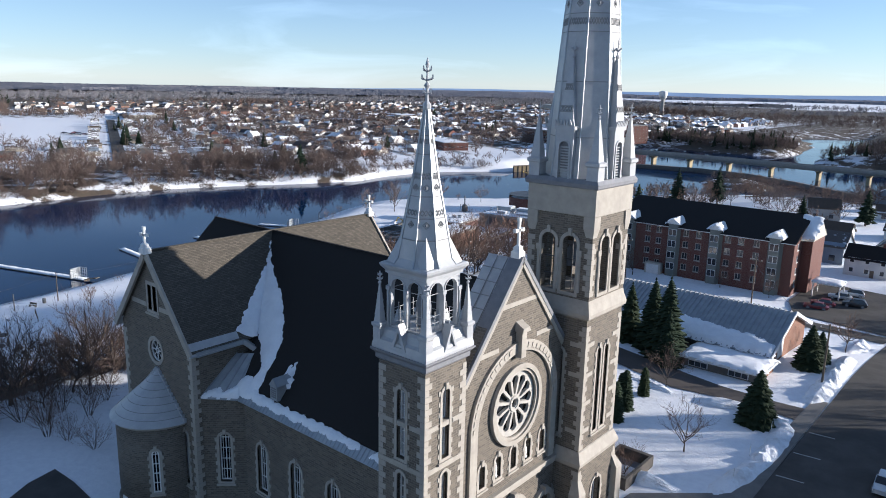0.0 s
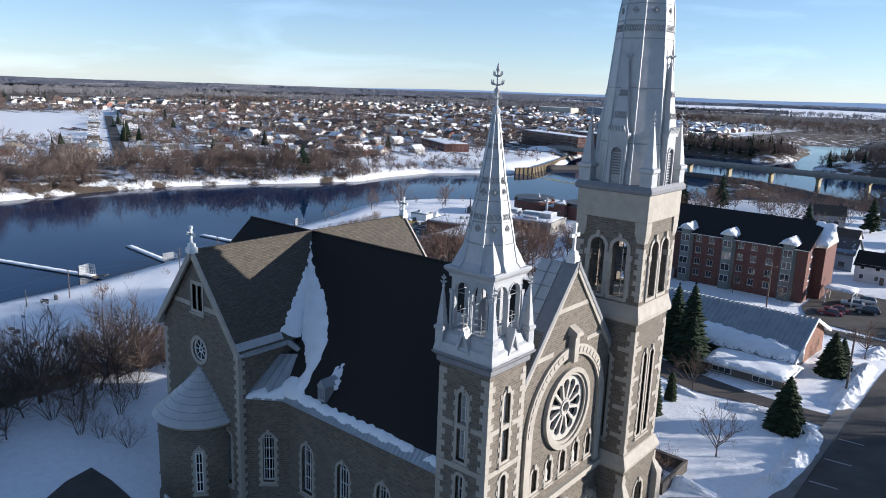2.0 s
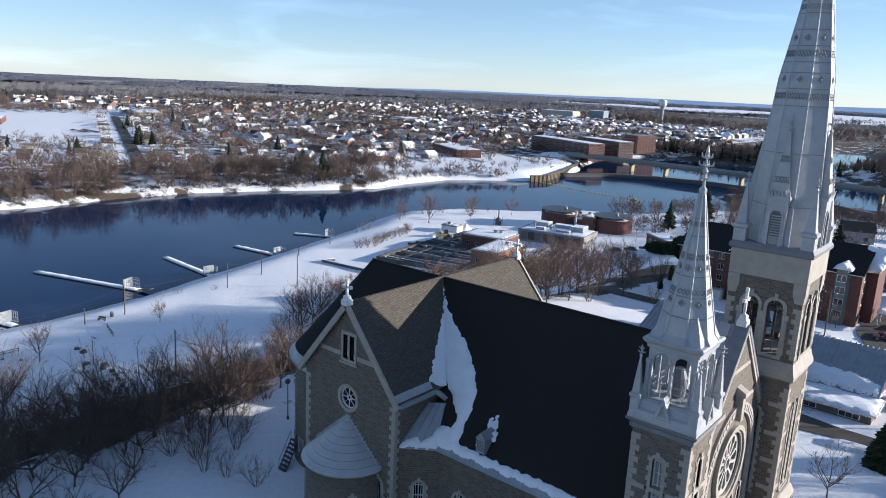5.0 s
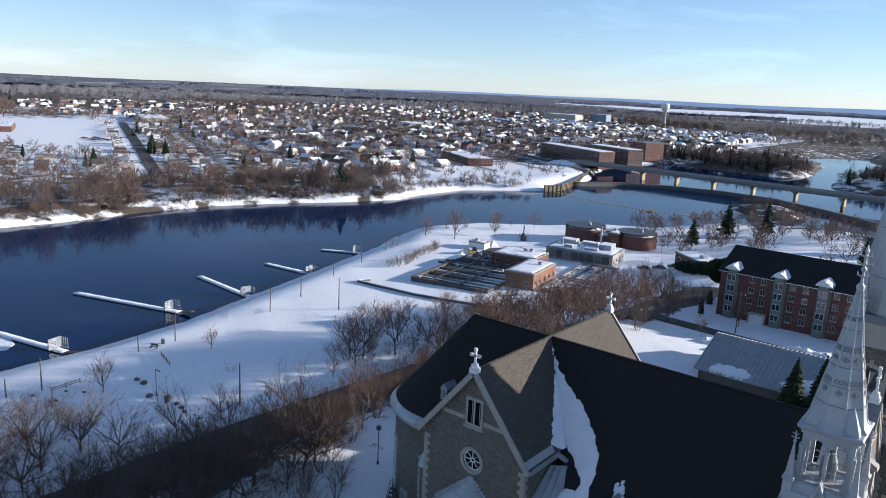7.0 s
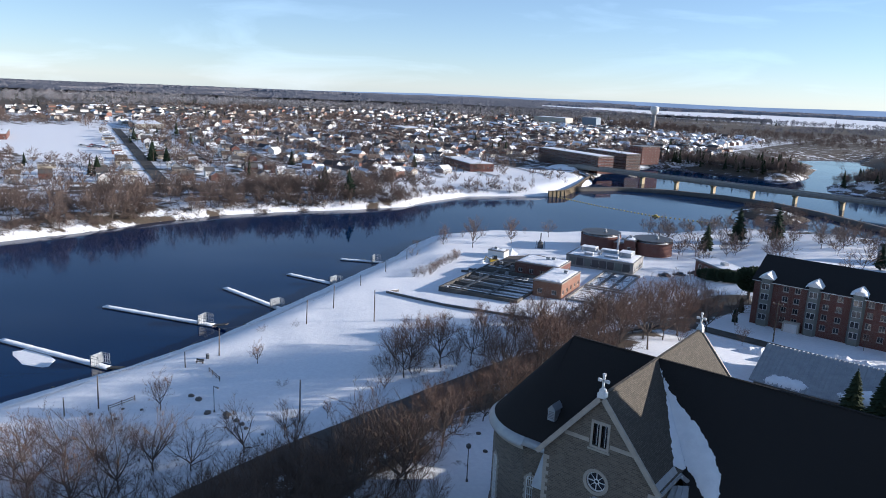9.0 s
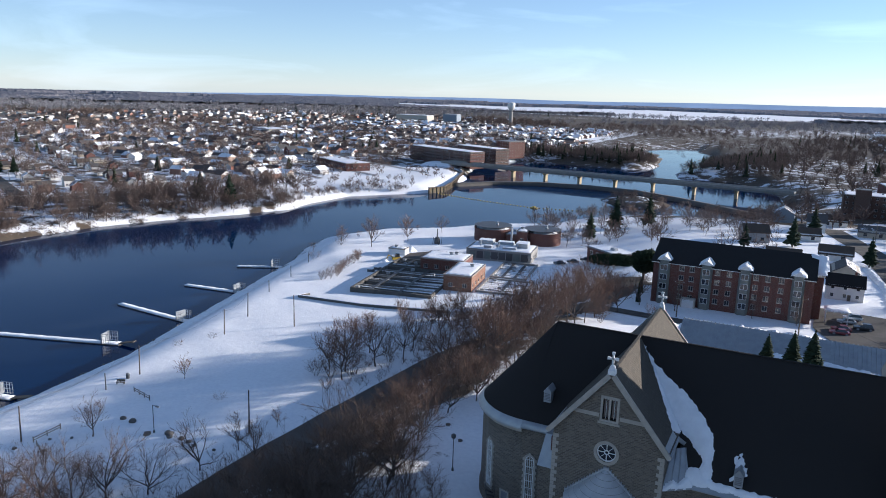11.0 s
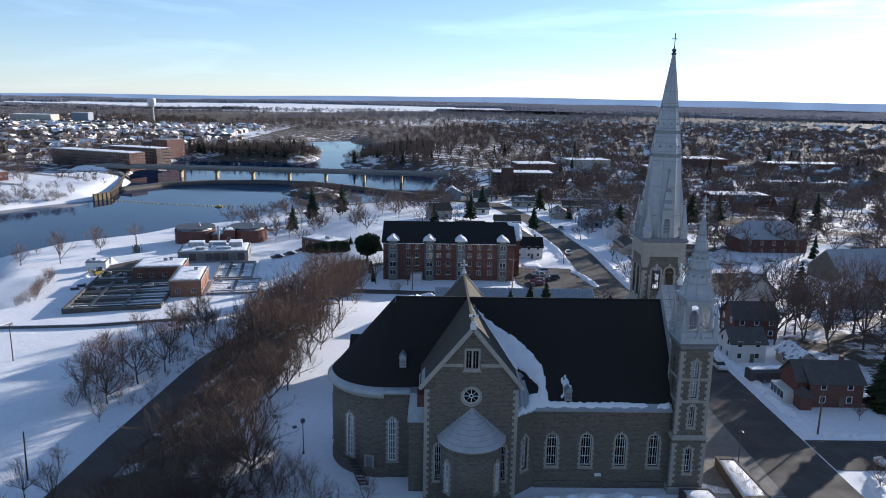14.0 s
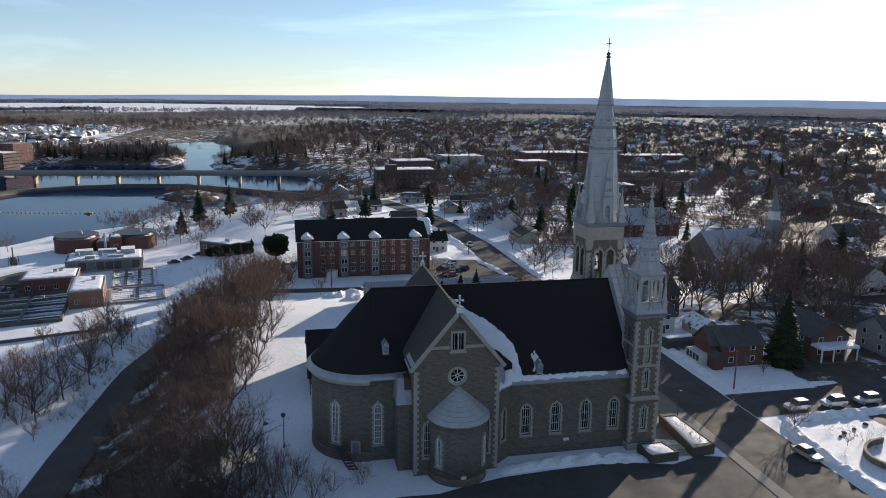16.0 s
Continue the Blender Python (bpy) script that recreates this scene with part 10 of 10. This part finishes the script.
for i in range(60):
    f = i / 59
    k_ = int(f * 10.999)
    j = min(len(NEAR_SHORE) - 2, 2 + k_)
    (x0, y0), (x1, y1) = NEAR_SHORE[j], NEAR_SHORE[j + 1]
    t_ = rk_.random()
    boulder(x0 + (x1 - x0) * t_ + 0.6, y0 + (y1 - y0) * t_, rk_.uniform(0.3, 0.7), "dark stone at the water's edge")
bin_ = thing("litter_bin", "dark round litter bin on the riverside path", "bin", (-164.9, 60.2, ground_at(-164.9, 60.2)))
part("body", lathe(B(), 0, 0, [(0.35, -0.2), (0.4, 0.9), (0.42, 0.95)], 10), "steel", bin_)
part("lid", lathe(B(), 0, 0, [(0.42, 0.95), (0.3, 1.15), (0.05, 1.25)], 10), "lead", bin_)
strip("path", [(-172, 20), (-176, 60), (-185, 100), (-196, 140), (-208, 180), (-214, 212)], 2.4, "snowdirt", "trodden riverside path in the snow", "path", 0.12)
retwall = thing("retaining_wall", "low dark stone retaining wall in the snow", "wall")
for (x0, y0), (x1, y1) in (((-172.6, 127.5), (-151.4, 128.7)), ((-151.4, 128.7), (-126, 134)), ((-172.6, 127.5), (-171.4, 131.5))):
    part("wall_run", bar(B(), (x0, y0, ground_at(x0, y0) + 0.2), (x1, y1, ground_at(x1, y1) + 0.2), 0.45, 1.0), "rock", retwall)
    part("wall_snow", bar(B(), (x0, y0, ground_at(x0, y0) + 0.76), (x1, y1, ground_at(x1, y1) + 0.76), 0.4, 0.14), "snow", retwall)


# ---- cars ----
def car_paint(name, c):
    k = Mat(name, 0.3, 0.2, 0.6)
    k.colour(k.mix(k.ramp(k.noise(3.0, 4), 0.4, 0.7, 0.0, 0.35), c, tuple(v * 0.6 + 0.08 for v in c)))
    return k.m


PAINT = {n: car_paint(n + " car paint", c) for n, c in (("white", (0.62, 0.62, 0.62)), ("silver", (0.36, 0.37, 0.38)), ("dark red", (0.16, 0.02, 0.025)), ("black", (0.02, 0.02, 0.022)), ("blue", (0.05, 0.08, 0.16)), ("beige", (0.38, 0.34, 0.27)))}


def car(colour, x, y, turn, suv=False, label=None):
    c = thing("car", label or (colour + (" estate car" if suv else " saloon car") + " parked at the kerb"), "car", (x, y, ground_at(x, y) + 0.08), turn)
    h1, h2 = (0.95, 1.65) if suv else (0.85, 1.42)
    bm = B()
    prof = [(-2.2, 0.35, 0.78, 0.62), (-2.1, 0.3, h1 - 0.1, 0.8), (-1.2, 0.28, h1, 0.88), (0.9, 0.28, h1, 0.9), (1.9, 0.28, h1 - 0.04, 0.86), (2.15, 0.35, h1 - 0.2, 0.7)]
    loft(bm, [[Vector((px, -w, lo)), Vector((px, w, lo)), Vector((px, w * 1.0, (lo + hi) / 2)), Vector((px, w * 0.92, hi)), Vector((px, -w * 0.92, hi)), Vector((px, -w, (lo + hi) / 2))] for px, lo, hi, w in prof])
    part("body", bm, PAINT[colour], c)
    rear = 2.0 if suv else 1.6
    bm = B()
    loft(bm, [[Vector((px, -w, h1 - 0.05)), Vector((px, w, h1 - 0.05)), Vector((qx, w * 0.8, h2 - 0.05)), Vector((qx, -w * 0.8, h2 - 0.05))] for px, qx, w in ((-1.05, -0.35, 0.78), (-0.3, -0.2, 0.82), (rear - 0.3, rear - 0.55, 0.82), (rear, rear - 0.5, 0.78))])
    part("windows", bm, "pane", c, "dark car glass")
    bm = B()
    loft(bm, [square((rear - 0.85) / 2, 0, h2 - 0.06, (rear - 0.1) / 2 + 0.04, 0.66), square((rear - 0.85) / 2, 0, h2 + 0.02, (rear - 0.2) / 2, 0.6)])
    part("roof", bm, PAINT[colour], c)
    for px in (-1.35, 1.35):
        for s in (-1, 1):
            wl_ = part("wheel", tube(B(), (px, s * 0.72, 0.32), (px, s * 0.92, 0.32), 0.33, 0.33, 14), "lead", c)
            part("rim", tube(B(), (px, s * 0.91, 0.32), (px, s * 0.94, 0.32), 0.2, 0.2, 10), "tin", wl_)
    for s in (-1, 1):
        part("headlight", box(B(), -2.19, -2.08, s * 0.55 - 0.16, s * 0.55 + 0.16, 0.6, 0.74), "tin", c)
        part("tail_light", box(B(), 2.06, 2.16, s * 0.55 - 0.16, s * 0.55 + 0.16, 0.62, 0.76), "taillight", c)
    return c


M["taillight"] = Mat("red lamp glass", 0.25).colour((0.25, 0.01, 0.01)).m
car("white", 2.2, 38.4, 3, True)
car("white", 9.2, 38.6, 2, True)
car("silver", 15.6, 38.6, 1, True)
car("silver", 22.4, 38.5, 0)
car("black", 29.5, 38.5, 0)
car("beige", -7.2, 24.2, 100, False, "beige saloon car parked at the snowy kerb")
car("white", -7.6, 74.5, 92, False, "white saloon car on the street")
car("black", -7.4, 87.5, 92, True, "black car parked along the street")
car("dark red", -30.8, 147.5, 8, False, "dark red car in the car park")
car("dark red", -30.4, 151.0, 8, False, "dark red car in the car park")
car("silver", -29.0, 158.5, 8, False, "silver car under the entrance canopy")
car("white", -27.6, 162.5, 8, True, "white car in the car park")
car("black", -25.6, 154.5, 8, True, "black car in the car park")
for x, y, t in ((-118, 208, 20), (-114, 211, 20), (-110, 214, 20)):
    car("black", x, y, t, False, "dark car parked behind the plant")
for x, y, c_ in ((8, 96, "silver"), (-14.3, 190, "white"), (-8.0, 240, "silver"), (-150, 497.5, "white")):
    if y < 400:
        car(c_, x, y, 90, False, c_ + " car on a town street")
for i in range(14):
    car(("black", "silver", "white", "dark red")[i % 4], -640 + (i % 7) * 5.0, 262 + (i // 7) * 9, 66, False, "car in a far snowy car park")

# ---- street marks and signs ----
for i, y in enumerate((64, 70, 76, 82)):
    patch("road_mark", [(-16.1, y), (-13.6, y + 0.3), (-13.6, y + 0.45), (-16.1, y + 0.15)], "line", "worn white parking mark", "marking", 0.1)
for x, y in ((-16.6, 66), (-17.0, 72), (-17.0, 79)):
    mk = thing("snow_marker", "thin stake marking the kerb in the snow", "stake", (x - 2.2, y, 0))
    part("stake", tube(B(), (0, 0, -0.2), (0, 0, 1.5), 0.03), "white", mk)
# low flat-roofed building behind the evergreen shrubs
lowb = thing("outbuilding", "low dark brick building with a snowy flat roof", "building", (-100.5, 210.5, ground_at(-100.5, 210.5)), -37)
part("wall", box(B(), -8.0, 8.0, -4.0, 4.0, -2.5, 3.9), "redbrick", lowb)
part("parapet", panel(B(), Matrix.Translation((0, 0, 3.9)) @ pose(0, 0, 0, -90, 0, 0), rect(-8.15, 8.15, -4.15, 4.15), [rect(-7.8, 7.8, -3.8, 3.8)], -0.1, 0.35), "lead", lowb, "dark metal parapet")
part("snow_cover", box(B(), -7.75, 7.75, -3.75, 3.75, 3.91, 4.1), "snow", lowb, "snow on the flat roof")
part("roof_unit", box(B(), 1.0, 3.2, -1.0, 0.6, 4.1, 5.0), "tin", lowb, "grey roof unit")
for u in (-5.5, -2.0, 1.5, 5.0):
    wf = part("window", box(B(), u - 0.7, u + 0.7, -4.04, -4.003, 1.2, 2.7), "white", lowb)
    part("pane", box(B(), u - 0.6, u + 0.6, -4.06, -4.045, 1.3, 2.6), "glass", wf)

# garden wall and pool terrace at the corner
gw = thing("garden_wall", "curved low stone garden wall with a snowy terrace", "wall", (7, 21, 0))
bm = B()
loft(bm, [[Vector((6.5 * math.cos(a) * r, 5.0 * math.sin(a) * r, z)) for r, z in ((1.0, -0.3), (1.0, 0.9), (0.93, 0.9), (0.93, -0.3))] for a in np.linspace(1.6, 5.2, 20)])
part("wall_run", bm, "stone", gw)
for x, y, s in ((3.5, 29.5, 0.6), (6, 30.4, 0.5), (9, 31.5, 0.7), (12, 30, 0.5), (2.0, 28.6, 0.5), (14, 31, 0.6)):
    boulder(x, y, s)
for x, y, s in ((5, 27, 0.7), (8, 28, 0.8), (11, 27, 0.7), (13, 25, 0.8), (4, 24.5, 0.6), (9, 24.5, 0.6), (2, 31, 0.6)):
    tree_thing("bare_bush", "dry tawny garden bush", rt.choice(BUSH), x, y, None, rt.uniform(0, 360), s, "bush", "garden bushes")
# steel steps down from the apse door
steps_ob = thing("outdoor_steps", "dark steel steps with a thin handrail beside the apse", "steps")
s0, s1 = Vector((-69.9, 32.3, 0.05)), Vector((-71.6, 35.3, 1.7))
for i in range(8):
    f = i / 7
    p = s0 + (s1 - s0) * f
    part("tread", box(B(), p.x - 0.55, p.x + 0.55, p.y - 0.16, p.y + 0.16, p.z, p.z + 0.06), "steel", steps_ob)
for dx in (-0.55, 0.55):
    bm = B()
    bar(bm, s0 + Vector((dx, 0, -0.1)), s1 + Vector((dx, 0, -0.05)), 0.06, 0.22)
    part("stringer", bm, "steel", steps_ob)
    bm = B()
    tube(bm, s0 + Vector((dx, 0, 0.95)), s1 + Vector((dx, 0, 1.0)), 0.03, 0.03, 6)
    part("handrail", bm, "steel", steps_ob)
    for f in (0.0, 0.5, 1.0):
        p = s0 + (s1 - s0) * f + Vector((dx, 0, 0))
        bm = B()
        tube(bm, p, p + Vector((0, 0, 1.0)), 0.025, 0.025, 6)
        part("post", bm, "steel", steps_ob)
